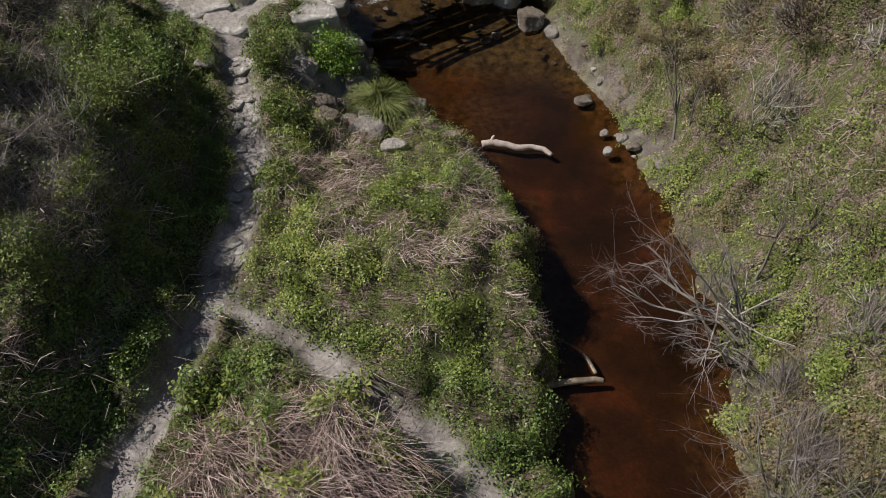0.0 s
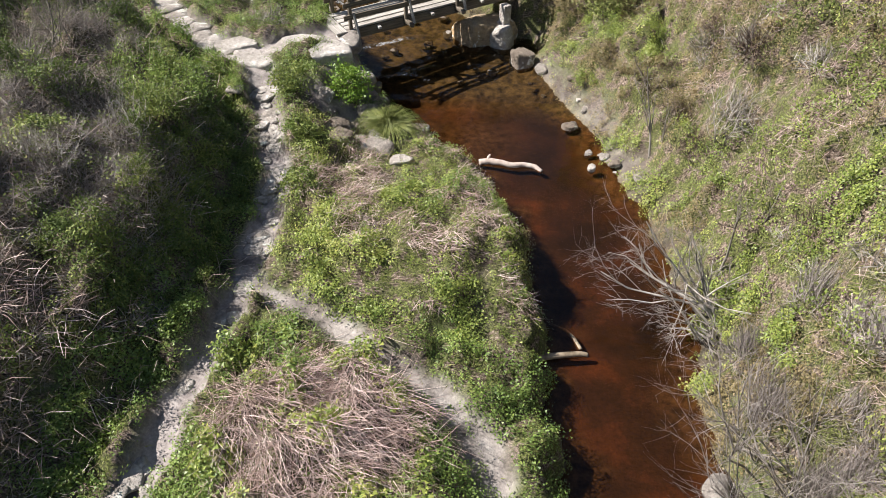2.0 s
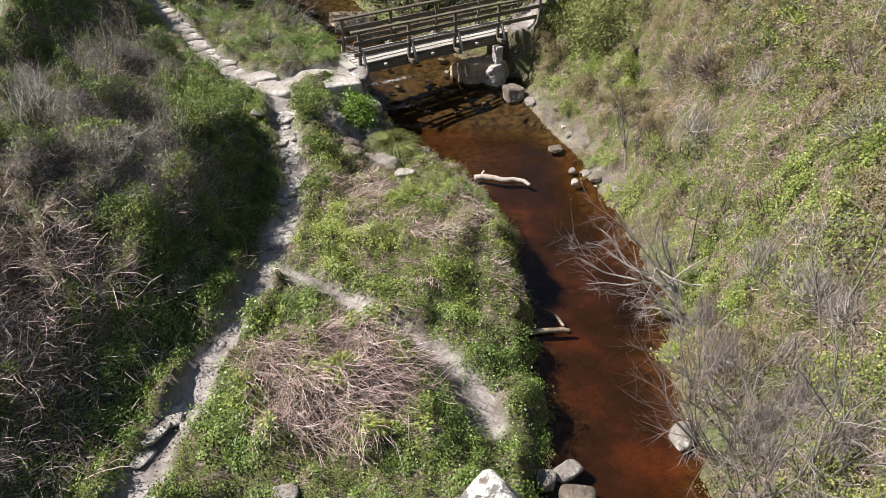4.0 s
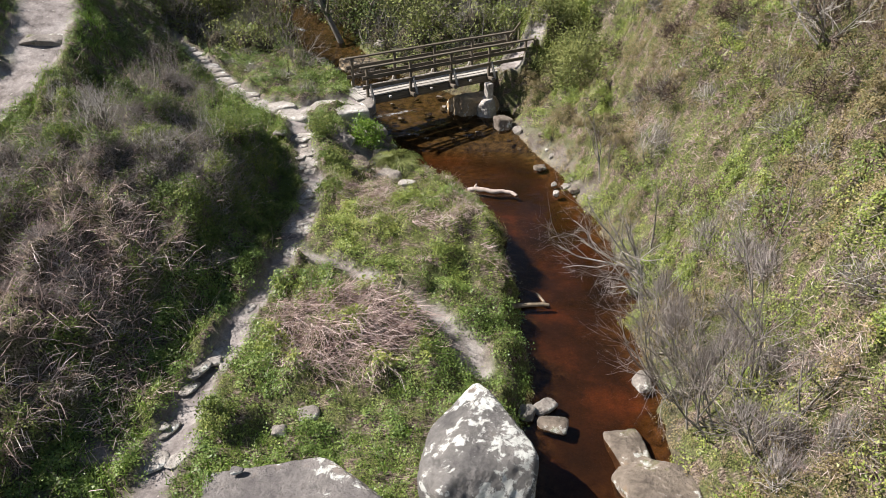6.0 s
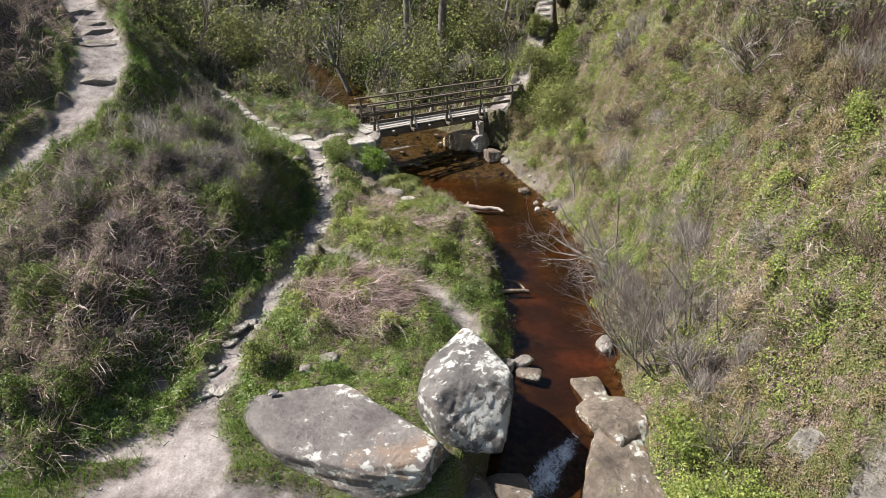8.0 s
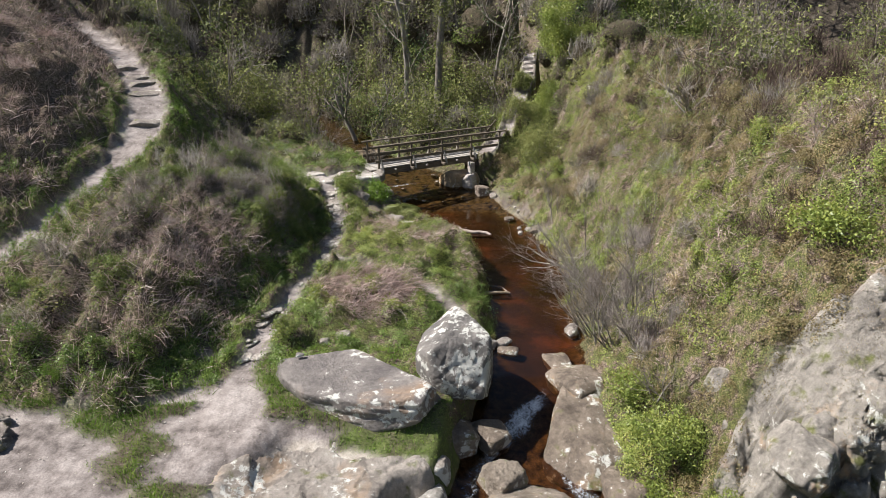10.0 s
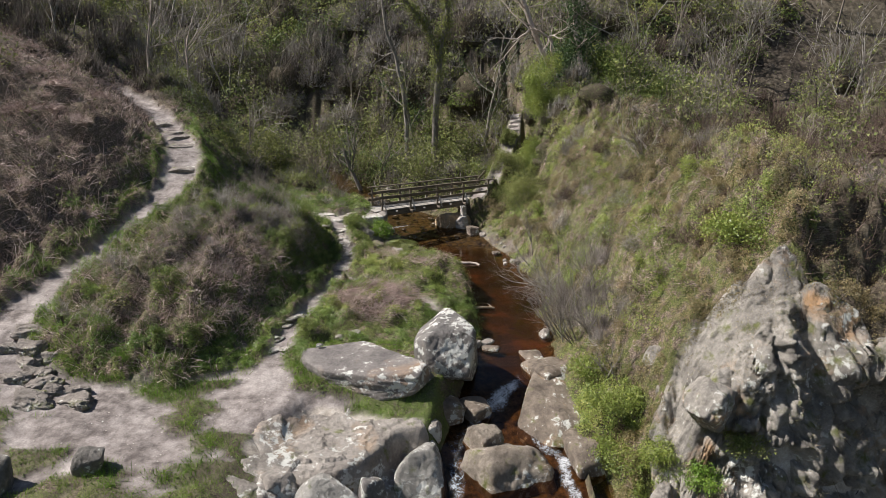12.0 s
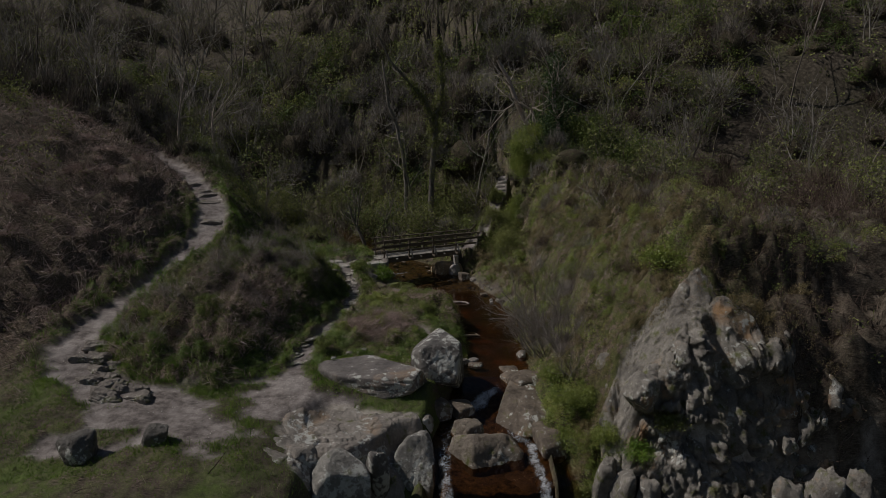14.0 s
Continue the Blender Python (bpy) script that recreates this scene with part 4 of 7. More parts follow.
# ---------------------------------------------------------------- footbridge
def footbridge():
    b = base("footbridge", pose(-2.31, 15.02, 0, 0, 0, math.degrees(math.atan2(0.523, 0.852))), "weathered timber footbridge with rails and outrigger braces over the stream", "footbridge")
    span, wide, deck = 6.9, 1.02, 1.62
    girder = beam_mesh("girder", (6.9, 0.1, 0.26), TIMBER, 0.012, 0.01, 6)
    for y in (0.06, wide / 2, wide - 0.06):
        part("girder", girder, b, "dark stained timber", pose(-0.2, y, deck - 0.2))
    plank = beam_mesh("deck_plank", (6.75, 0.165, 0.05), PLANK, 0.008, 0.012, 8)
    for k in range(5):
        part("deck_plank", plank, b, "grey weathered board", pose(-0.12 + 0.02 * (k % 2), 0.085 + k * 0.2125, deck - 0.02 + 0.004 * (k % 3)))
    part("end_plank", beam_mesh("end_plank", (1.34, 0.3, 0.06), PLANK, 0.01, 0.01, 3), b, "pale worn board", pose(-0.3, -0.16, deck - 0.015, 0, 0, 90))
    post = beam_mesh("post", (1.22, 0.085, 0.085), TIMBER, 0.01, 0.008, 3)
    brace = beam_mesh("brace", (0.62, 0.06, 0.085), PLANK, 0.008)
    bearer = beam_mesh("bearer", (1.86, 0.1, 0.1), TIMBER, 0.01, 0.008, 3)
    stub = beam_mesh("bearer_end", (1.3, 0.09, 0.07), PLANK, 0.008)
    for k in range(5):
        x = 0.0 + 1.62 * k
        part("bearer", bearer, b, "", pose(x, -0.42, deck - 0.14, 0, 0, 90))
        if k < 4:
            part("bearer_end", stub, b, "", pose(x + 0.81, -0.13, deck - 0.13, 0, 0, 90))
        for side, y in ((-1, -0.05), (1, wide + 0.05)):
            part("post", post, b, "", pose(x, y, deck - 0.26, 0, -90, 0))
            a = math.degrees(math.atan2(0.56, 0.3))
            part("brace", brace, b, "pale weathered strut", pose(x + 0.075, y + side * 0.33, deck - 0.12, 0, -a, -side * 90))
    top = beam_mesh("handrail", (7.05, 0.12, 0.055), TIMBER, 0.01, 0.01, 8)
    rail = beam_mesh("rail", (6.9, 0.045, 0.125), TIMBER, 0.008, 0.008, 8)
    for y, s in ((-0.1, -1), (wide + 0.1, 1)):
        part("handrail", top, b, "", pose(-0.25, y - s * 0.03, deck + 0.985))
        for z in (0.66, 0.34):
            part("rail", rail, b, "", pose(-0.2, y, deck + z))
    # the far end's short splayed rail
    part("end_rail", beam_mesh("end_rail", (0.95, 0.05, 0.1), TIMBER), b, "", pose(6.55, wide + 0.1, deck + 0.72, 0, -28, 22))
    part("end_post", beam_mesh("end_post", (1.1, 0.08, 0.08), TIMBER), b, "", pose(7.2, wide + 0.3, deck - 0.1, 0, -90, 0))
    part("end_post", beam_mesh("end_post", (1.1, 0.08, 0.08), TIMBER), b, "", pose(6.85, -0.1, deck - 0.15, 0, -90, 0))
    return b


footbridge()

# ---------------------------------------------------------------- wood lying in the pool
def log_mesh(name, pts, r0, r1, mat, seed, sides=12):
    p = np.asarray(pts, float)
    s = np.linspace(0, 1, 26) * (len(p) - 1)
    fine_pts = np.stack([np.interp(s, np.arange(len(p)), p[:, k]) for k in range(3)], 1)
    v, q = tubes([(fine_pts, r0, r1)], sides)
    c = np.repeat(fine_pts, sides, 0)
    v = c + (v - c) * (0.8 + 0.45 * fbm(v * 6 + seed, 3, seed))[:, None]
    n = len(fine_pts) * sides
    faces = [list(r) for r in q] + [list(range(sides))[::-1], list(range(n - sides, n))]
    return mesh_of(name, v, faces, mat, True)


pale = base("fallen_log", pose(0.95, 11.45, -0.03), "bleached crooked log lying in the brown pool", "log")
part("stem", log_mesh("stem", [(0, 0, 0.03), (0.25, 0.02, 0.07), (0.5, -0.05, 0.08), (0.75, -0.14, 0.06), (1.05, -0.1, 0.06), (1.3, -0.16, 0.05), (1.45, -0.3, 0.0)], 0.078, 0.055, PALE_LOG, 4), pale)
part("snag", log_mesh("snag", [(0.2, 0, 0.08), (0.22, 0.06, 0.16), (0.26, 0.1, 0.2)], 0.045, 0.02, PALE_LOG, 9), pale)
drift = base("driftwood", pose(1.72, 5.62, -0.015), "pale wet driftwood branch caught on the pool's edge", "log")
part("stem", log_mesh("stem", [(-0.5, -0.12, 0.1), (0, 0, 0.06), (0.4, 0.08, 0.05), (0.8, 0.13, 0.03), (0.92, 0.12, 0.01)], 0.06, 0.045, WET_WOOD, 12), drift)
part("fork", log_mesh("fork", [(0.82, 0.25, -0.02), (0.74, 0.5, -0.005), (0.62, 0.72, -0.03), (0.35, 0.95, -0.1)], 0.045, 0.02, WET_WOOD, 14), drift)

# ---------------------------------------------------------------- plants
RNG = np.random.default_rng(7)


def BARE_AT(x, y):
    return look_up(BARE, x, y)


def spread_points(n, x0, x1, y0, y1, density):
    x, y = RNG.uniform(x0, x1, n), RNG.uniform(y0, y1, n)
    keep = RNG.random(n) < density(x, y)
    return x[keep], y[keep]


def canopy(x, y):
    return look_up(GZ, x, y) + look_up(COVER_F, x, y)


def canopy_normal(x, y, e=0.12):
    dx = (canopy(x + e, y) - canopy(x - e, y)) / (2 * e)
    dy = (canopy(x, y + e) - canopy(x, y - e)) / (2 * e)
    n = np.stack([-dx, -dy, np.ones_like(dx)], 1)
    return n / np.linalg.norm(n, axis=1)[:, None]




def unit(v):
    return v / (np.linalg.norm(v, axis=-1, keepdims=True) + 1e-9)


def toned(me, tone, per):
    me.attributes.new("tone", "FLOAT", "POINT").data.foreach_set("value", np.repeat(np.asarray(tone, np.float32), per))
    return me


def tone_at(x, y):
    """Tone of what grows at plan points: wide patches, hummocks, and clumps a hand or two across."""
    r1, _, _, _ = cells(x, y, 0.9, 5)
    r2, _, _, _ = cells(x + 0.15 * fbm2(x, y, 0.2, 2, 167), y, 0.26, 8)
    return np.clip(0.25 * r1 + 0.35 * ramp(fbm2(x, y, 1.5, 3, 161), 0.25, 0.75) + 0.55 * (r2 - 0.15), 0, 1)


def clumped(x, y, size=0.3, seed=261):
    """Leaves gather in clumps a hand or two across, with gaps between them."""
    return ramp(fbm2(x, y, size, 3, seed), 0.4, 0.56)


def leaves(name, x, y, size, mat, label, depth=0.16, jumble=0.7, narrow=0.62):
    """Sprigs of five leaflets on and under the top of the scrub, all in one mesh; each sprig has its own tone."""
    pick = RNG.random(len(x)) < 0.25 + 0.75 * clumped(x, y)
    x, y = x[pick], y[pick]
    n = len(x)
    c = np.stack([x, y, canopy(x, y)], 1)
    nor = canopy_normal(x, y)
    rise = 0.12 * clumped(x, y) * RNG.random(n)
    c = c + nor * (RNG.random(n) ** 1.7 * -depth + 0.04 + rise)[:, None]
    nor = unit(nor + RNG.normal(size=(n, 3)) * jumble * 0.8)
    a = unit(np.cross(nor, RNG.normal(size=(n, 3))))
    b = np.cross(nor, a)
    s = (size * RNG.uniform(0.7, 1.4, n))[:, None]
    rows = []
    for q in (0.0, 1.3, 2.5, 3.8, 5.0):
        q = q + RNG.uniform(-0.4, 0.4, n)[:, None]
        w = a * np.cos(q) + b * np.sin(q)
        u = -a * np.sin(q) + b * np.cos(q)
        hang = unit(w + nor * RNG.uniform(-0.9, 0.5, n)[:, None])
        near_end = c + hang * s * RNG.uniform(0.1, 1.0, n)[:, None]
        rows += [near_end, near_end + hang * s * 0.75 - u * s * narrow * 0.55, near_end + hang * s * 0.95 + u * s * narrow * 0.5]
    v = np.stack(rows, 1).reshape(-1, 3)
    tone = np.clip(0.78 * tone_at(x, y) + 0.25 * RNG.random(n), 0, 1)
    return tagged(new(name, toned(array_mesh(name, v, np.arange(n * 15).reshape(-1, 3), mat), tone, 15)), label, "undergrowth", kind="stuff")


def stalks(name, x, y, length, width, mat, label, lean=0.8, lie=None, segs=3, sink=0.1, droop=0.5, category="undergrowth", rise=1.0, downhill=0.0, swirl=0.0, swirl_to=-0.9):
    """Thin bent stems or blades as narrow ribbons. lie: a plan direction in which they mostly lie."""
    n = len(x)
    z = look_up(GZ, x, y) + look_up(COVER_F, x, y) * RNG.uniform(0.15, 0.9, n) - sink
    p = np.stack([x, y, z], 1)
    d = RNG.normal(size=(n, 3)) * lean + np.array((0, 0, rise))
    if downhill:
        d[:, :2] += downhill * unit(np.stack([look_up(GZ, x - 0.3, y) - look_up(GZ, x + 0.3, y), look_up(GZ, x, y - 0.3) - look_up(GZ, x, y + 0.3)], 1) + 1e-6)
    if lie is not None:
        d[:, :2] += np.asarray(lie) * RNG.normal(1, 0.5, n)[:, None]
    if swirl:
        r, _, _, _ = cells(x, y, 0.55, 15)
        a = swirl_to + swirl * (r - 0.5) * 2
        d[:, 0] += 0.9 * np.cos(a)
        d[:, 1] += 0.9 * np.sin(a)
    d = unit(d)
    xl, xr, _ = channel(y)
    ln = length * RNG.uniform(0.45, 1.3, n) * np.interp(np.minimum(np.abs(x - xl), np.abs(x - xr)), (0.1, 0.9), (0.35, 1.0))
    side = unit(np.cross(d, RNG.normal(size=(n, 3)))) * (width * RNG.uniform(0.6, 1.4, n))[:, None] * 0.5
    if segs == 1:
        v = np.stack([p - side, p + side, p + d * ln[:, None] + np.array((0, 0, -0.1)) * ln[:, None]], 1).reshape(-1, 3)
        return tagged(new(name, toned(array_mesh(name, v, np.arange(n * 3).reshape(-1, 3), mat), tone_at(x, y), 3)), label, category, kind="stuff")
    rows = []
    for k in range(segs + 1):
        w = 1 - 0.75 * (k / segs)
        rows += [p - side * w, p + side * w]
        p = p + d * (ln / segs)[:, None]
        d = unit(d + RNG.normal(size=(n, 3)) * 0.18 + np.array((0, 0, -droop)) * (k + 1) / segs)
    v = np.stack(rows, 1).reshape(-1, 3)
    i = np.arange(n)[:, None] * (2 * segs + 2)
    q = np.concatenate([i + 2 * k + np.array([[0, 1, 3, 2]]) for k in range(segs)], 1).reshape(-1, 4)
    return tagged(new(name, toned(array_mesh(name, v, q, mat), tone_at(x, y), 2 * segs + 2)), label, category, kind="stuff")


def zone(x, y):
    """Shares of each kind of cover at plan points: brambles, bracken, turf, twigs. Each hummock is mostly of one kind."""
    xl, xr, _ = channel(y)
    free = 1 - BARE_AT(x, y)
    patch, patch2 = fbm2(x, y, 1.9, 3, 121), fbm2(x, y, 2.4, 3, 131)
    dm = inside(x, y, MOUND)
    mound = ramp(dm, -0.1, 0.25)
    heap = np.exp(-(((x - HEAP[0]) / HEAP[2]) ** 2 + ((y - HEAP[1]) / HEAP[3]) ** 2) ** 3)
    right = ramp(x - xr, 0.0, 0.5)
    hill = ramp(-x, 12.4, 14) * ramp(y, -2, 2)
    flank = mound * (1 - ramp(dm, 0.9, 1.7)) * ramp(x, -7.5, -6)
    foot = mound * (1 - ramp(y, 0.5, 3.0))
    front = mound * ramp(y, 0.2, 2.0) * (1 - ramp(y, 4.2, 6.0)) * ramp(-x, 4.9, 5.6) * (1 - ramp(-x, 7.2, 8.2))
    level = (1 - mound) * (1 - right) * (1 - hill)
    stream_side = np.exp(-((np.minimum(np.abs(x - xl), np.abs(x - xr))) / 0.5) ** 2)
    brow = right * np.exp(-(((x - 5.3) / 0.9) ** 2 + ((y + 2.6) / 2.6) ** 2))
    # weights of the kinds
    wb = mound * (0.2 + 1.6 * flank + 0.5 * foot * (patch > 0.5)) + right * (0.55 + 1.3 * brow + 0.6 * (patch - 0.4)) * (1 - 0.6 * ramp(x, 7.5, 10)) + level * (0.3 + 0.3 * stream_side) * ramp(y, -1.0, 1.0) + hill * 0.12
    wk = mound * (0.6 - 0.38 * ramp(y, 4.8, 6.2) + 3.0 * front + 1.8 * foot * (patch2 > 0.46)) + right * np.clip(0.3 + 1.8 * (patch2 - 0.45), 0.05, 1) + level * (0.4 * (y > 6.0) * (patch2 > 0.42) + 3 * heap) + hill * 1.5
    wg = level * (0.55 - 0.2 * heap) + right * (0.16 + 0.5 * stream_side) + 0.12 * flank
    wt = mound * np.clip(0.7 + 1.2 * (0.5 - patch) - flank - front, 0.05, 1) + right * np.clip(0.28 + 1.0 * (0.5 - patch2), 0.05, 1)
    total = wb + wk + wg + wt + 1e-6
    wx, wy = x + 0.5 * (fbm2(x, y, 0.6, 3, 101) - 0.5), y + 0.5 * (fbm2(x, y, 0.6, 3, 103) - 0.5)
    r, _, _, _ = cells(wx, wy, 0.62, 9)
    a, b, c = wb / total, (wb + wk) / total, (wb + wk + wg) / total
    pick = [(r < a), (r >= a) & (r < b), (r >= b) & (r < c), (r >= c)]
    share = [wb / total, wk / total, wg / total, wt / total]
    return [free * np.where(p, 1.0, np.clip(0.55 * s, 0, 0.4)) for p, s in zip(pick, share)]


# ---------------------------------------------------------------- the cliff's broken face
def cliff_face():
    """Weathered sandstone face: a soft rounded crown over a band of upright broken blocks with hollows under them."""
    us, vs = np.linspace(5.5, 13.6, 210), np.linspace(0, 1, 400)
    brow = np.interp(us, (5.5, 6.3, 6.9, 7.9, 8.6, 9.2, 9.9, 10.6, 11.6, 13.6), (-3.5, -2.65, -2.45, -2.5, -2.75, -3.3, -4.0, -4.4, -4.75, -5.0))
    # rows even along the face, not in plan
    ym = -2.75 - 6.5 * vs ** 1.15
    zm = look_up(GZ, np.full(400, 8.0), ym)
    run = np.concatenate([[0], np.cumsum(np.hypot(np.diff(ym), np.diff(zm)))])
    vs = np.interp(np.linspace(0, run[-1], 215), run, vs)
    U, V = np.meshgrid(us, vs)
    Y = brow[None] + (-9.2 - brow[None]) * V ** 1.15
    Z = look_up(GZ, U.ravel(), Y.ravel()).reshape(U.shape)
    gy, gx = np.gradient(Z, axis=0) / (np.gradient(Y, axis=0) - 1e-9), np.gradient(Z, axis=1) / np.gradient(U, axis=1)
    n = np.stack([-gx, -gy, np.ones_like(gx)], -1)
    n = n / np.linalg.norm(n, axis=-1, keepdims=True)
    n = n + np.array((0, -0.55, 0.0))
    n = n / np.linalg.norm(n, axis=-1, keepdims=True)
    P = np.stack([U, Y, Z], -1).reshape(-1, 3)
    warp = P + 0.3 * (np.stack([fbm(P * 1.3 + 7 * k, 3, 40 + k) for k in range(3)], 1) - 0.5)
    # how far down the face: the crown, the toothed band, the foot
    down = -2.85 - P[:, 1] + 0.5 * (fbm(np.stack([P[:, 0] * 1.1, 0 * P[:, 0], 0 * P[:, 0]], 1), 3, 63) - 0.5)
    band = ramp(down, 1.35, 1.75)
    foot_ = ramp(down, 2.3, 2.8)
    # upright angular blocks with dark joints
    wu = warp[:, 0] + 0.12 * (fbm(P * 4.1, 3, 72) - 0.5)
    wz_ = warp[:, 2] * 0.62 + 0.1 * (fbm(P * 4.1 + 9, 3, 73) - 0.5)
    teeth = 0
    for size, amp, seed in ((0.7, 0.34, 74), (0.3, 0.22, 75), (0.14, 0.1, 76)):
        rr, dd, ou, ov = cells(wu, wz_, size, seed)
        teeth = teeth + amp * ((rr - 0.45) + 0.9 * ((rr * 5.3 % 1) - 0.5) * ou / size + 0.9 * ((rr * 9.1 % 1) - 0.6) * ov / size - 0.5 * ramp(dd / size, 0.42, 0.7))
    pits = np.clip(0.42 - fbm(warp * np.array((1.2, 1.2, 1.6)), 3, 55), 0, 1) * 3.0
    stones, sd, _, _ = cells(P[:, 0] + 0.2 * (fbm(P * 5, 2, 81) - 0.5), P[:, 1] * 1.3, 0.2, 82)
    crown_ = 0.1 * (fbm(P * 2.2, 4, 58) - 0.5) + 0.09 * (stones > 0.72) * np.clip(1 - (sd / 0.1) ** 2, 0, 1) + 0.06 * (fbm(P * 9, 3, 59) - 0.5)
    move = 0.03 + (1 - band) * crown_ + band * (teeth + 0.14 * np.exp(-((down - 1.85) / 0.25) ** 2)) - foot_ * (0.1 + 0.55 * pits) - band * 0.3 * pits + 0.05 * (fbm(P * 11, 3, 60) - 0.5) + 0.03 * (fbm(P * 24, 2, 61) - 0.5)
    rim = np.minimum(np.minimum(U - 5.5, 13.6 - U), V * 4).ravel()
    move = move * ramp(rim, 0.0, 0.5) - 0.3 * (1 - ramp(rim, 0.0, 0.35))
    groove, (gw,) = to_line(P[:, 0], P[:, 1], [(8.78, -4.3, 0.27), (8.98, -4.85, 0.22), (9.35, -5.7, 0.1)])
    move = np.where(groove < gw + 0.12, np.minimum(move, -0.16 + 0.5 * ramp(groove, gw * 0.8, gw + 0.12) + 0.06 * (fbm(P * 8, 3, 65) - 0.5)), move)
    P = P + n.reshape(-1, 3) * move[:, None]
    nx = len(us)
    i = (np.arange(len(vs) - 1)[:, None] * nx + np.arange(nx - 1)[None]).ravel()
    me = array_mesh("cliff", P, np.stack([i, i + nx, i + nx + 1, i + 1], 1), CLIFF, False)
    # plants rooted on its ledges
    nor = np.array([v.normal[:] for v in me.vertices])
    rng = np.random.default_rng(17)
    green = fbm(P * 1.1, 3, 66)
    flat = np.where((nor[:, 2] > 0.35) & (rim > 0.25) & (green > 0.43))[0]
    pick = flat[rng.integers(0, len(flat), 30000)]
    c = P[pick] + rng.normal(size=(len(pick), 3)) * 0.04
    d = unit(nor[pick] + rng.normal(size=(len(pick), 3)) * 0.5 + np.array((0, 0, 0.4)))
    s = unit(np.cross(d, rng.normal(size=(len(pick), 3)))) * 0.005
    ln = rng.uniform(0.05, 0.14, len(pick))[:, None]
    v = np.stack([c - s, c + s, c + d * ln + np.array((0, 0, -0.02))], 1).reshape(-1, 3)
    tagged(new("cliff_grass", toned(array_mesh("cliff_grass", v, np.arange(len(v)).reshape(-1, 3), BANK_GRASS), rng.random(len(pick)), 3)), "sparse grass tufts on the cliff's ledges", "grass", kind="stuff")
    return tagged(new("cliff", me), "weathered pale sandstone cliff face with ledges, hollows and orange stains", "cliff", kind="structure")


cliff_face()
# ---------------------------------------------------------------- rocks about the falls
def rocks(rows, group=""):
    for name, at, size, seed, mat, turn, tilt, level, label in rows:
        rock(name, at, size, seed, mat, turn, tilt, level, label, group, facets=12, sharp=20, rough=0.09, fine=0.05)


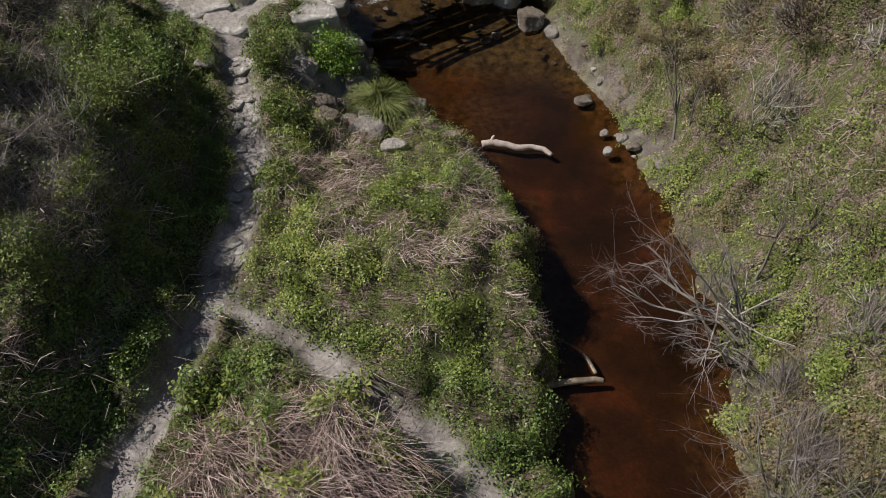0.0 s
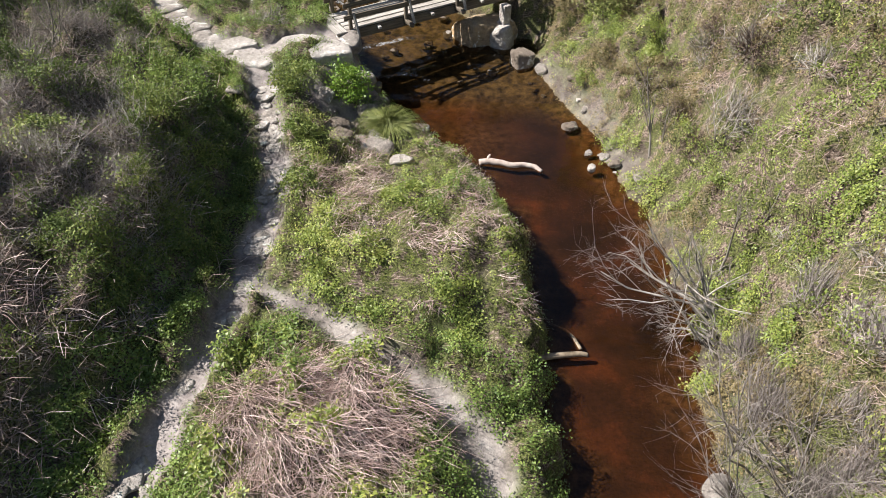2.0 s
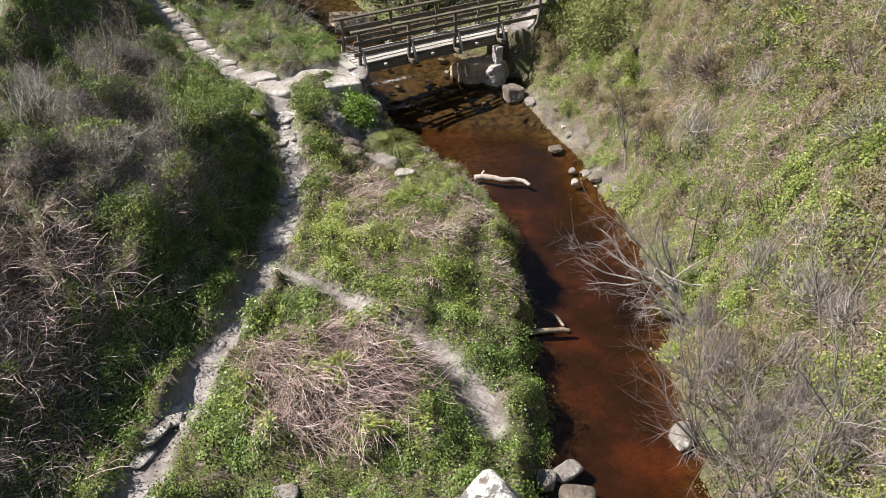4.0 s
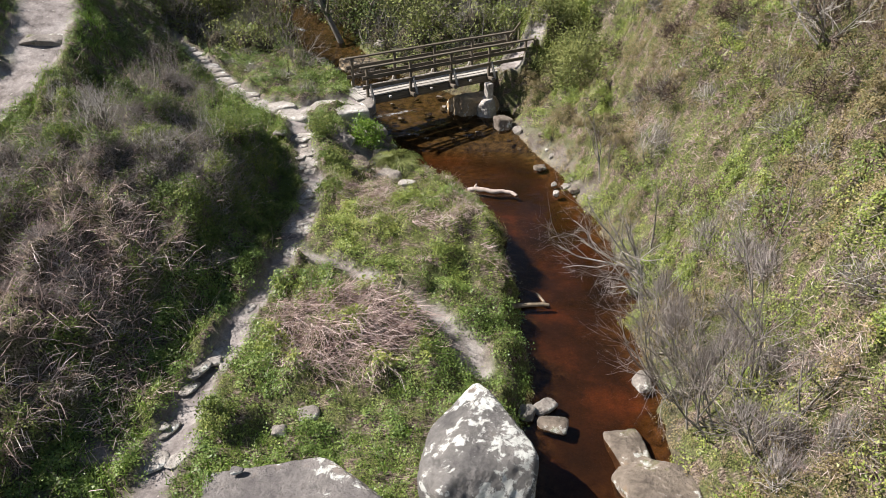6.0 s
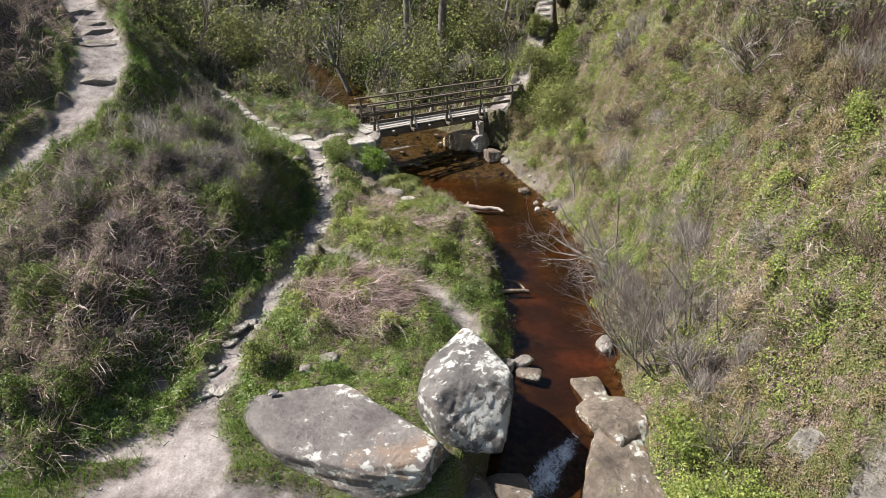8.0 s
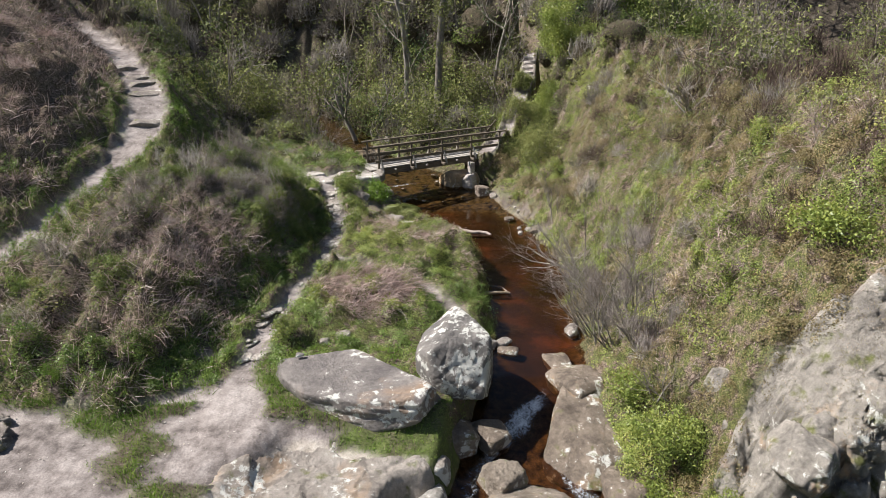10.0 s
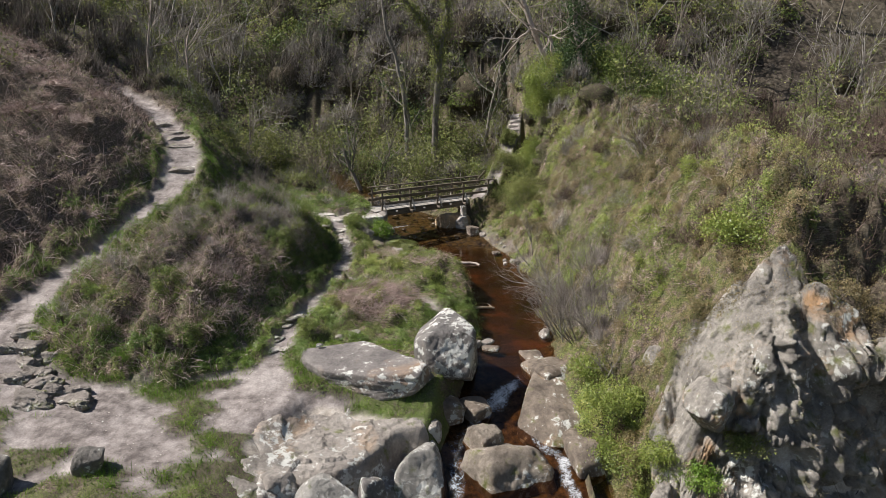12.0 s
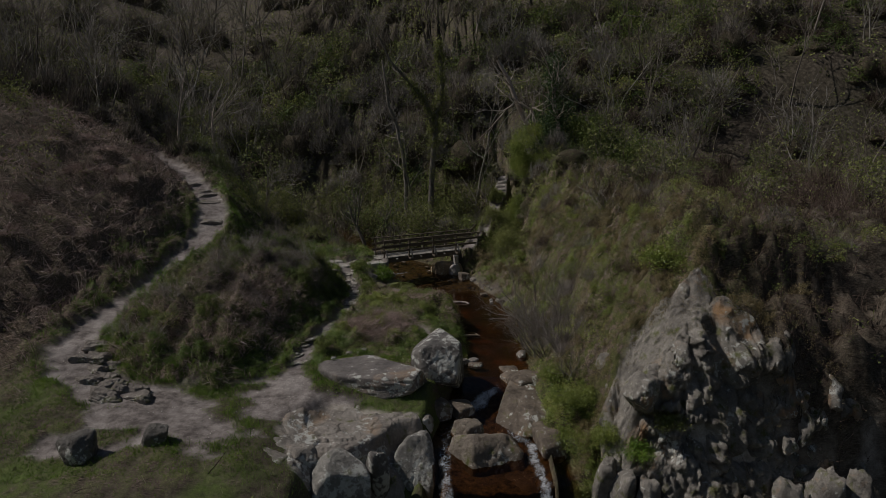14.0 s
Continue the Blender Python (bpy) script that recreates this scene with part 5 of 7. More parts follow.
rocks([
        ("rock", (3.78, -1.25, -0.75), (0.92, 1.35, 0.72), 22, WETROCK, -16, (6, 8), 5, "large tan rock slab beside the falls"),
    ("rock", (3.9, 0.45, -0.1), (0.64, 0.82, 0.38), 23, WETROCK, 25, (0, 6), 5, "rounded brown rock at the pool's outlet"),
    ("rock", (3.5, 1.45, -0.06), (0.34, 0.46, 0.2), 24, WETROCK, 10, (0, 0), 4, "low wet rock breaking the pool's surface"),
    ("rock", (1.5, -1.0, -0.55), (0.42, 0.5, 0.35), 25, WETROCK, 40, (8, 0), 4, "orange-brown wet rock under the boulder"),
    ("rock", (0.65, -1.2, -0.5), (0.7, 0.55, 0.5), 26, WETROCK, 20, (0, 5), 4, "dark wet rock under the boulder"),
    ("rock", (0.1, -2.3, -0.42), (0.5, 0.44, 0.34), 27, SLAB, 18, (4, 8), 5, "tan rock at the edge of the falls"),
        ("rock", (-1.05, -4.75, -1.0), (0.3, 0.36, 0.98), 29, BOULDER, 28, (12, -9), 4, "upright lichened rock at the cliff's edge"),
    ("rock", (3.35, -4.6, -2.1), (0.85, 0.7, 0.85), 32, WETROCK, 30, (0, 0), 4, "dark rock behind the lower fall"),
    ("rock", (1.95, -4.9, -2.4), (0.7, 0.7, 0.9), 33, WETROCK, -20, (0, 0), 4, "dark mossy rock below the falls"),
    ("rock", (4.4, -2.9, -1.1), (0.5, 0.8, 0.7), 34, WETROCK, 10, (0, 0), 4, "dark rock below the brambles"),
    ("rock", (4.15, 3.15, 0.05), (0.2, 0.26, 0.16), 35, SLAB, 0, (0, 0), 3, "pale stone at the pool's edge"),
    ("rock", (2.1, 2.45, 0.02), (0.26, 0.14, 0.1), 36, SLAB, 30, (0, 0), 3, "pale stone at the water's edge"),
    ("rock", (2.22, 2.05, 0.0), (0.28, 0.2, 0.1), 37, WETROCK, -20, (0, 0), 3, "wet stone at the water's edge"),
    ("rock", (1.75, 2.3, 0.05), (0.2, 0.16, 0.12), 38, SLAB, 70, (0, 0), 3, "pale stone at the water's edge"),
    ("rock", (-7.45, -5.3, 0.42), (0.34, 0.3, 0.52), 39, DARK_ROCK, 20, (14, 12), 5, "grey loose rock on the trodden dirt"),
    ("rock", (-9.35, -5.9, 0.42), (0.52, 0.46, 0.5), 40, DARK_ROCK, -10, (6, 10), 5, "grey loose rock on the trodden dirt"),
    # pool side
    ("stone", (3.57, 11.2, 0.04), (0.1, 0.09, 0.09), 41, PALE_STONE, 0, (0, 0), 3, "white rounded stone in the pool"),
    ("stone", (3.95, 11.65, 0.06), (0.11, 0.1, 0.1), 42, SLAB, 0, (0, 0), 3, "small stone at the pool's edge"),
    ("stone", (4.25, 12.0, 0.12), (0.13, 0.12, 0.1), 43, SLAB, 0, (0, 0), 3, "small stone at the pool's edge"),
    ("stone", (3.6, 11.85, 0.03), (0.1, 0.08, 0.07), 44, SLAB, 0, (0, 0), 3, "small stone at the pool's edge"),
    ("stone", (4.1, 11.3, 0.1), (0.14, 0.1, 0.09), 45, WETROCK, 0, (0, 0), 3, "small stone at the pool's edge"),
    ("stone", (3.32, 13.0, 0.02), (0.22, 0.16, 0.09), 46, WETROCK, 30, (0, 0), 3, "flat wet stone in the pool"),
    ("stone", (-0.82, 10.65, 0.55), (0.3, 0.2, 0.18), 47, PALE_STONE, 10, (0, 0), 4, "pale grey rock among the island's grass"),
    ("stone", (-0.2, 10.0, 0.62), (0.16, 0.12, 0.14), 48, PALE_STONE, 40, (0, 0), 3, "pale grey rock among the island's grass"),
    ("stone", (-1.75, 12.3, 0.42), (0.22, 0.18, 0.16), 49, WETROCK, 0, (0, 0), 3, "brown rock at the stream's edge"),
    ("stone", (-2.05, 12.05, 0.5), (0.2, 0.22, 0.18), 50, WETROCK, 50, (0, 0), 3, "brown rock at the stream's edge"),
    ("stone", (-1.9, 11.3, 0.55), (0.42, 0.3, 0.12), 51, SLAB, 20, (0, 5), 4, "flat grey rock by the tussock"),
    ("stone", (-0.55, 12.75, 0.06), (0.32, 0.18, 0.12), 52, WETROCK, 10, (0, 0), 4, "low brown rock at the pool's head"),
    ("stone", (-2.2, 1.55, 0.72), (0.2, 0.14, 0.12), 53, SLAB, 0, (0, 0), 3, "small tan stone in the turf"),
    ("stone", (-2.6, 1.1, 0.78), (0.14, 0.1, 0.1), 54, SLAB, 0, (0, 0), 3, "small tan stone in the turf"),
    ("stone", (-3.05, 0.12, 0.98), (0.1, 0.06, 0.05), 55, BOULDER, 0, (0, 0), 3, "small loose stone lying on the boulder"),
    # by the bridge
    ("rock", (-2.65, 14.35, 0.7), (0.55, 0.6, 0.62), 62, WETROCK, 25, (0, 0), 4, "dark rock under the bridge's end"),
    ("rock", (1.78, 16.85, 0.5), (0.36, 0.32, 0.38), 65, PALE_STONE, 10, (6, -8), 5, "yellowish rock under the bridge's far end"),
    ("rock", (2.32, 15.9, 0.25), (0.3, 0.27, 0.32), 66, WETROCK, 30, (0, 8), 4, "dark rock at the pool's head"),
    ("rock", (2.85, 15.5, 0.2), (0.22, 0.18, 0.17), 67, SLAB, 60, (0, 0), 4, "grey rock at the pool's head"),
    ("rock", (1.35, 17.35, 0.4), (0.95, 0.55, 0.6), 68, TAN_ROCK, 15, (8, 10), 5, "smooth yellowish bedrock shelf under the bridge"),
    ("rock", (1.5, 18.0, 0.3), (0.8, 0.5, 0.35), 69, TAN_ROCK, -5, (0, 0), 4, "smooth yellowish bedrock shelf under the bridge"),
    ("rock", (-3.2, 21.6, 0.6), (0.9, 0.75, 0.22), 70, TAN_ROCK, 10, (0, 0), 4, "sandy rock shelf by the upper stream"),
    ("rock", (-2.4, 23.0, 1.05), (0.35, 0.3, 0.25), 71, SLAB, 40, (0, 0), 4, "grey rock by the upper stream"),
    ("rock", (2.75, 18.9, 1.75), (0.24, 0.22, 0.2), 72, SLAB, 30, (0, 0), 4, "grey rock beside the far steps"),
])

rock("rock", (2.25, -3.2, -1.45), (1.22, 1.1, 1.35), 21, WORN_ROCK, 8, (-6, -4), 5, "brown water-worn rock splitting the falls", facets=4, sharp=22, rough=0.12, fine=0.04,
     cuts=((0.1, 0.3, 0.95, 0.7), (-0.5, 0.7, 0.4, 0.78), (0.75, 0.2, 0.6, 0.9), (0.1, -0.9, 0.2, 0.86), (-0.8, -0.5, 0.2, 0.9), (0.3, -0.6, 0.75, 0.88)))
rock("rock", (1.72, -2.45, -0.72), (0.45, 0.42, 0.4), 211, WORN_ROCK, 30, (8, 4), 5, "rounded brown shoulder of the rock in the falls", facets=6, sharp=18, rough=0.12)
rock("rock", (0.02, -3.6, -1.55), (0.68, 0.72, 1.3), 28, PILLAR, -8, (-12, 6), 5, "upright pale grey pillar of rock beside the falls", facets=4, sharp=18, rough=0.07, fine=0.05,
     cuts=((-0.6, 0.2, 0.75, 0.95), (0.8, 0.1, 0.6, 0.9), (0.1, -0.85, 0.5, 0.9)))
rock("rock", (-2.2, -5.3, -0.9), (0.85, 0.62, 0.95), 31, PILLAR, 20, (-14, 4), 5, "broad lichened rock slab at the cliff's edge", facets=4, sharp=26, rough=0.07, fine=0.05, cuts=((0.1, -0.6, 0.8, 0.9), (-0.7, -0.3, 0.6, 0.95)))
# stones in the riffle and along the pool's head
RB = np.random.default_rng(61)
for sx, sy, sz, a, b, c, seed, turn, mat, label in (
        (-3.35, 14.1, 1.2, 1.12, 0.62, 0.42, 61, 14, PALE_STONE, "pale flat bedrock ledge at the bridge's end"), (-4.45, 13.6, 1.3, 0.62, 0.42, 0.25, 63, -10, PALE_STONE, "pale flat bedrock slab on the path"),
        (-5.2, 14.2, 1.42, 0.6, 0.36, 0.2, 64, 25, PALE_STONE, "pale flat bedrock slab on the path"), (-4.1, 12.5, 1.12, 0.5, 0.4, 0.2, 74, 60, PALE_STONE, "pale flat bedrock slab on the path"),
        (-3.6, 10.9, 1.0, 0.4, 0.28, 0.16, 75, 80, PALE_STONE, "pale flat bedrock slab on the path")):
    rock("ledge_slab", (sx, sy, sz), (a, b, c), seed, mat, turn, (0, 0), 5, label, "ledge slabs", facets=5, sharp=26, rough=0.07, fine=0.04)
rock("pier_block", (1.85, 17.05, 1.0), (0.12, 0.13, 0.42), 73, PALE_STONE, 31, (0, 0), 4, "pale squared stone block under the bridge's beam", facets=0, sharp=40, rough=0.03, fine=0.03)
n_bed = 0
while n_bed < 60:
    sy = RB.uniform(15.0, 22.5)
    xl_, xr_, wz_ = (float(v) for v in channel(sy))
    sx = RB.uniform(xl_ - 0.1, xr_ + 0.05)
    r = RB.uniform(0.05, 0.12) * (1 + 0.5 * (sy > 17))
    rock("stream_stone", (sx, sy, wz_ - 0.3 * r - 0.04), (r * RB.uniform(0.9, 1.5), r, r * 0.6), 500 + n_bed, (WETROCK, WETROCK, SLAB)[n_bed % 3], RB.uniform(0, 180), (RB.normal() * 8, RB.normal() * 8), 3, "brown wet stone in the riffle", "stream stones", facets=10, sharp=16)
    n_bed += 1
n_bed = 0
while n_bed < 9:
    sy = RB.uniform(10.2, 15.6)
    xr_ = float(channel(sy)[1])
    sx = xr_ + RB.normal() * 0.2 + 0.08
    r = RB.uniform(0.04, 0.1)
    rock("shore_stone", (sx, sy, max(at_ground(sx, sy), -0.02) + 0.05 * r), (r * RB.uniform(0.9, 1.4), r, r * 0.75), 570 + n_bed, (PALE_STONE, SLAB, WETROCK)[n_bed % 3], RB.uniform(0, 180), (0, 0), 3, "small stone on the pool's bare shore", "shore stones", facets=10, sharp=16)
    n_bed += 1
for k, (sx, sy, sz, r) in enumerate(((-1.75, 12.75, 0.3, 0.2), (-1.5, 13.1, 0.22, 0.16), (-2.7, 12.6, 0.7, 0.18), (-0.95, 12.55, 0.18, 0.2), (-1.3, 11.2, 0.5, 0.26), (-2.35, 11.75, 0.6, 0.24), (-2.0, 13.6, 0.3, 0.26), (-1.7, 14.1, 0.15, 0.22), (-2.3, 14.7, 0.3, 0.3), (-2.2, 11.15, 0.7, 0.2))):
    rock("bank_rock", (sx, sy, at_ground(sx, sy) + 0.15 * r), (r * 1.3, r, r * 0.7), 600 + k, (SLAB, WETROCK)[k % 2], 37 * k, (5, 0), 4, "brown rock bedded in the stream bank's soil", "bank rocks", facets=11, sharp=18)

# bedrock beside the falls: a skin of low broken plates that dips under the dirt at its rim
def bedrock():
    us, vs = np.linspace(-5.0, 0.95, 160), np.linspace(-6.8, -1.9, 135)
    U, V = np.meshgrid(us, vs)
    x, y = U.ravel(), V.ravel()
    wx, wy = x + 0.5 * (fbm2(x, y, 0.7, 4, 211) - 0.5), y + 0.5 * (fbm2(x, y, 0.7, 4, 213) - 0.5)
    r1, d1, ox, oy = cells(wx, wy * 1.3, 1.1, 31)
    r2, d2, _, _ = cells(wx, wy, 0.4, 32)
    plate = 0.2 * (r1 - 0.4) + 0.08 * ((r1 * 7.3 % 1) - 0.5) * ox + 0.12 * ((r1 * 3.7 % 1) - 0.5) * oy
    plate = plate + 0.05 * (r2 - 0.5) + 0.1 * (fbm2(x, y, 0.8, 4, 215) - 0.5) + 0.045 * (fbm2(x, y, 0.13, 4, 216) - 0.5)
    crack = np.clip(0.045 - np.abs(fbm2(x, y, 0.9, 4, 217) - 0.5), 0, 1) * 2.2
    rim = inside(x, y, SLAB_AREA) + 0.9 * (fbm2(x, y, 0.8, 4, 219) - 0.5)
    # top follows the trodden ground, then breaks off towards the falls
    dip = 0.22 * ramp(inside(x, y, [(-4.2, -3.7), (-3.3, -2.6), (0.9, -2.6), (0.9, -5.2), (-3.2, -5.4)]), 0.0, 0.3)
    z = look_up(GZ, x, y) + dip + 0.55 * np.clip(plate, -0.1, 0.16) + 0.02 - 0.5 * crack - 0.3 * (1 - ramp(rim, -0.5, 0.15))
    i = (np.arange(len(vs) - 1)[:, None] * len(us) + np.arange(len(us) - 1)[None]).ravel()
    me = array_mesh("bedrock", np.stack([x, y, z], 1), np.stack([i, i + 1, i + len(us) + 1, i + len(us)], 1), SLAB, False)
    tagged(new("bedrock", me), "flat grey-tan bedrock plates with cracks and white lichen patches", "bedrock", kind="structure")


bedrock()
rocks([("ledge_rock", (sx, sy, sz), (a, b, c), 80 + k, SLAB, turn, tilt, 5, "broken bedrock lip above the falls")
       for k, (sx, sy, sz, a, b, c, turn, tilt) in enumerate(((-3.3, -5.1, -0.3, 0.5, 0.4, 0.45, 12, (5, 0)), (-4.3, -5.5, -0.05, 0.7, 0.4, 0.28, -10, (0, 0))))], "bedrock lip")

# cliff: blocks and ledges
RC = np.random.default_rng(91)
rock("cliff_block", (6.72, -4.6, 1.7), (0.5, 0.85, 0.62), 120, CLIFF, -18, (-4, 8), 5, "large pale overhanging block of the cliff", "cliff blocks", facets=16, sharp=34, rough=0.16, fine=0.1,
     cuts=((-0.3, -0.55, -0.78, 0.72), (-0.75, 0.1, 0.65, 0.74), (0.2, 0.5, 0.85, 0.74), (-0.6, -0.7, 0.3, 0.85)))
rock("cliff_block", (6.42, -1.95, 1.62), (0.34, 0.28, 0.36), 121, CLIFF, 30, (0, 0), 5, "pale grey block standing out of the bank", "cliff blocks", facets=10, sharp=24)
rock("cliff_block", (6.3, -2.75, 0.95), (0.2, 0.2, 0.22), 122, CLIFF, 10, (0, 0), 4, "pale grey block standing out of the bank", "cliff blocks")
n_blocks = 0
while n_blocks < 9:
    cx, cy = RC.uniform(6.0, 13.0), RC.uniform(-7.6, -3.6)
    if inside(np.array([cx]), np.array([cy]), CLIFF_AREA)[0] < 0.15 or np.hypot(cx - 9.3, cy + 4.3) < 0.5:
        continue
    if RC.random() > np.interp(cy, (-7.6, -5.0, -4.4, -4.0), (1, 1, 0.4, 0.0)):
        continue
    s = RC.uniform(0.2, 0.38)
    rock("cliff_block", (cx, cy, at_ground(cx, cy) - 0.12 * s), (s * RC.uniform(0.7, 1.2), s, s * RC.uniform(0.8, 1.4)), 130 + n_blocks, CLIFF, RC.uniform(0, 360), (RC.normal() * 10, RC.normal() * 10), 4, "weathered pale sandstone block of the cliff", "cliff blocks", facets=18, sharp=44, rough=0.22, fine=0.16)
    n_blocks += 1
for k, (cx, cy, cz, h) in enumerate(((5.75, -4.75, -1.7, 1.3), (6.2, -5.25, -1.9, 1.4), (6.75, -5.6, -2.0, 1.35), (7.4, -5.95, -2.3, 1.3), (8.5, -6.3, -2.3, 1.3), (9.6, -6.3, -2.2, 1.4), (10.6, -6.2, -2.0, 1.5), (11.7, -6.1, -1.8, 1.6), (12.7, -6.1, -1.6, 1.6))):
    rock("rock_column", (cx, cy, cz), (0.4, 0.45, h), 190 + k, CLIFF, 25 * k, (4, 3), 4, "upright orange-stained column at the cliff's foot", "cliff columns", facets=12, sharp=34, rough=0.16, fine=0.1)

# ---------------------------------------------------------------- stones of the paths
def along(line, s):
    p = np.array(line, float)
    seg = np.hypot(np.diff(p[:, 0]), np.diff(p[:, 1]))
    c = np.concatenate([[0], np.cumsum(seg)])
    q = [np.interp(s, c, p[:, k]) for k in range(4)]
    e = [np.interp(s + 0.05, c, p[:, k]) for k in range(2)]
    return q[0], q[1], q[2], q[3], math.degrees(math.atan2(e[1] - q[1], e[0] - q[0])), c[-1]


RP = np.random.default_rng(33)
total = along(MAIN_PATH, 0)[5]
for k in range(46):
    s = RP.uniform(2.6, total - 0.2)
    if 8.0 < s < 9.5 and RP.random() < 0.6:
        continue
    sx, sy, sz, sw, a, _ = along(MAIN_PATH, s)
    o = RP.normal() * sw * 0.45
    sx, sy = sx - math.sin(radians(a)) * o, sy + math.cos(radians(a)) * o
    r = RP.uniform(0.1, 0.24)
    rock("path_stone", (sx, sy, at_ground(sx, sy) + 0.005), (r * 1.2, r * 0.85, 0.035), 300 + k, PALE_STONE if RP.random() < 0.6 else SLAB, RP.uniform(0, 180), (RP.normal() * 3, RP.normal() * 3), 3, "flat worn stone set in the dirt path", "path stones", sharp=26, rough=0.08)
total = along(STEP_PATH, 0)[5]
for k in range(15):
    sx, sy, sz, sw, a, _ = along(STEP_PATH, 1.2 + k * (total - 1.3) / 15)
    rock("stone_step", (sx, sy, at_ground(sx, sy) + 0.0), (RP.uniform(0.2, 0.36), RP.uniform(0.3, 0.5), 0.085), 360 + k, SLAB if k % 3 else PALE_STONE, a + RP.normal() * 16, (0, 0), 3, "pale worn stone step of the stepped path", "stone steps", category="step", facets=12, sharp=26, rough=0.07)
for k, s in enumerate((21.0, 23.2, 24.3, 25.1, 26.4)):
    sx, sy, sz, sw, a, _ = along(LEFT_PATH, s)
    rock("stone_step", (sx, sy, at_ground(sx, sy) - 0.1), (0.36, RP.uniform(0.6, 0.85), 0.17), 380 + k, LEDGE, a + RP.normal() * 10, (0, 0), 5, "broad pale rock step across the upper path", "path steps", category="step", facets=12, sharp=26, rough=0.09)
total = along(RIGHT_STEPS, 0)[5]
for k in range(4):
    sx, sy, sz, sw, a, _ = along(RIGHT_STEPS, 5.9 + k * 0.42)
    rock("stone_step", (sx, sy, at_ground(sx, sy) - 0.03), (0.17, 0.36, 0.13), 395 + k, PALE_STONE, a, (0, 0), 3, "rough stone step of the far flight", "far steps", category="step", facets=12, sharp=26)
for k, (sx, sy) in enumerate(((-11.5, 0.1), (-11.2, -0.6), (-11.0, -1.1), (-10.5, -1.5), (-10.2, -2.0), (-9.7, -2.3), (-10.9, -1.9), (-10.0, -2.8), (-9.2, -2.1), (-11.8, -0.7), (-10.6, -0.9), (-8.9, -2.6))):
    r = RP.uniform(0.22, 0.42)
    rock("ledge_rock", (sx, sy, at_ground(sx, sy) - 0.03), (r * 1.35, r * 0.85, 0.22), 420 + k, LEDGE, RP.uniform(-30, 30), (RP.normal() * 7, RP.normal() * 7), 5, "worn rock ledge breaking through the path", "ledge rocks", facets=16, sharp=34, rough=0.3, fine=0.16)


# small gravel on the trodden ground
def gravel():
    rng = np.random.default_rng(55)
    n = 4000
    x, y = rng.uniform(-13, 2, n), rng.uniform(-7, 16, n)
    keep = rng.random(n) < np.clip(look_up(WAY, x, y) + look_up(DIRT, x, y), 0, 1) * (0.25 + 0.75 * (fbm2(x, y, 0.8, 3, 57) > 0.5))
    x, y = x[keep], y[keep]
    c = np.stack([x, y, look_up(GZ, x, y) + 0.004], 1)
    r = rng.uniform(0.008, 0.032, len(x)) ** 1.0
    dirs = np.array(((1, 0, 0), (0, 1, 0), (-1, 0, 0), (0, -1, 0), (0, 0, 0.7), (0, 0, -0.5)))
    v = (c[:, None] + dirs[None] * r[:, None, None] * rng.uniform(0.6, 1.3, (len(x), 6, 1))).reshape(-1, 3)
    f = np.array(((0, 1, 4), (1, 2, 4), (2, 3, 4), (3, 0, 4)))
    tri = (np.arange(len(x))[:, None, None] * 6 + f[None]).reshape(-1, 3)
    tagged(new("gravel", array_mesh("gravel", v, tri, PALE_STONE)), "loose pale gravel and grit on the paths", "gravel", kind="stuff")


gravel()
def near(x, y):
    """Plants thin out with distance from the middle of the place."""
    return np.interp(np.hypot(x * 0.9, y - 4), (0, 9, 14, 20), (1, 1, 0.62, 0.4))


def edge_ring(x, y):
    return np.interp(np.hypot(x * 0.9, y - 4), (9, 14, 20), (0, 0.4, 1.0))


NEAR_BOX = (-14, 13, -9, 21)
x, y = spread_points(1000000, *NEAR_BOX, lambda x, y: zone(x, y)[0] * near(x, y))
left_part = x < np.interp(y, EDGE_Y, LEFT_X)
on_mound = inside(x, y, MOUND) > 0.0
pick = left_part & on_mound
foot = (inside(x, y, MOUND) < 0.9 + 1.2 * (fbm2(x, y, 0.8, 3, 181) - 0.5)) & (y < 6)
leaves("mound_herbs", x[pick & foot], y[pick & foot], 0.046, FRESH_LEAF, "fresh green leaves along the mound's foot")
pick = pick & ~foot
leaves("bramble_thicket", x[pick], y[pick], 0.046, LEAF, "dense green bramble and ivy leaves over the mound")
pick = left_part & ~on_mound & (RNG.random(len(x)) < 0.6)
isle = pick & (RNG.random(len(x)) < 1 - 0.7 * ramp(fbm2(x, y, 0.8, 3, 187), 0.5, 0.58)) & (x > -3.1) & (y > 5.2) & (y < 11.6)
leaves("island_herbs", x[isle], y[isle], 0.045, YELLOW_LEAF, "bright yellow-green herbs among dead stems between path and pool", jumble=0.5)
pick = pick & ~isle
leaves("green_herbs", x[pick], y[pick], 0.044, FRESH_LEAF, "fresh green herbs and bramble leaves beside the paths")
young = ~left_part & (fbm2(x, y, 1.1, 3, 141) - 0.04 * np.maximum(x - 7, 0) > 0.52)
leaves("bramble_slope", x[young], y[young], 0.047, YELLOW_LEAF, "yellow-green young bramble leaves on the steep bank", depth=0.22)
old = ~left_part & ~young
leaves("bramble_slope", x[old], y[old], 0.042, OLD_LEAF, "dull olive and withered bramble leaves on the steep bank", depth=0.22)
x, y = spread_points(260000, *NEAR_BOX, lambda x, y: np.clip(zone(x, y)[1], 0, 1) * near(x, y) * (x > -12.6))
upper = x > 8.3 + 2.5 * (fbm2(x, y, 2.0, 3, 171) - 0.5)
hump = (inside(x, y, MOUND) > -0.2) & (RNG.random(len(x)) < np.where(y < 5, 0.85, 0.3))
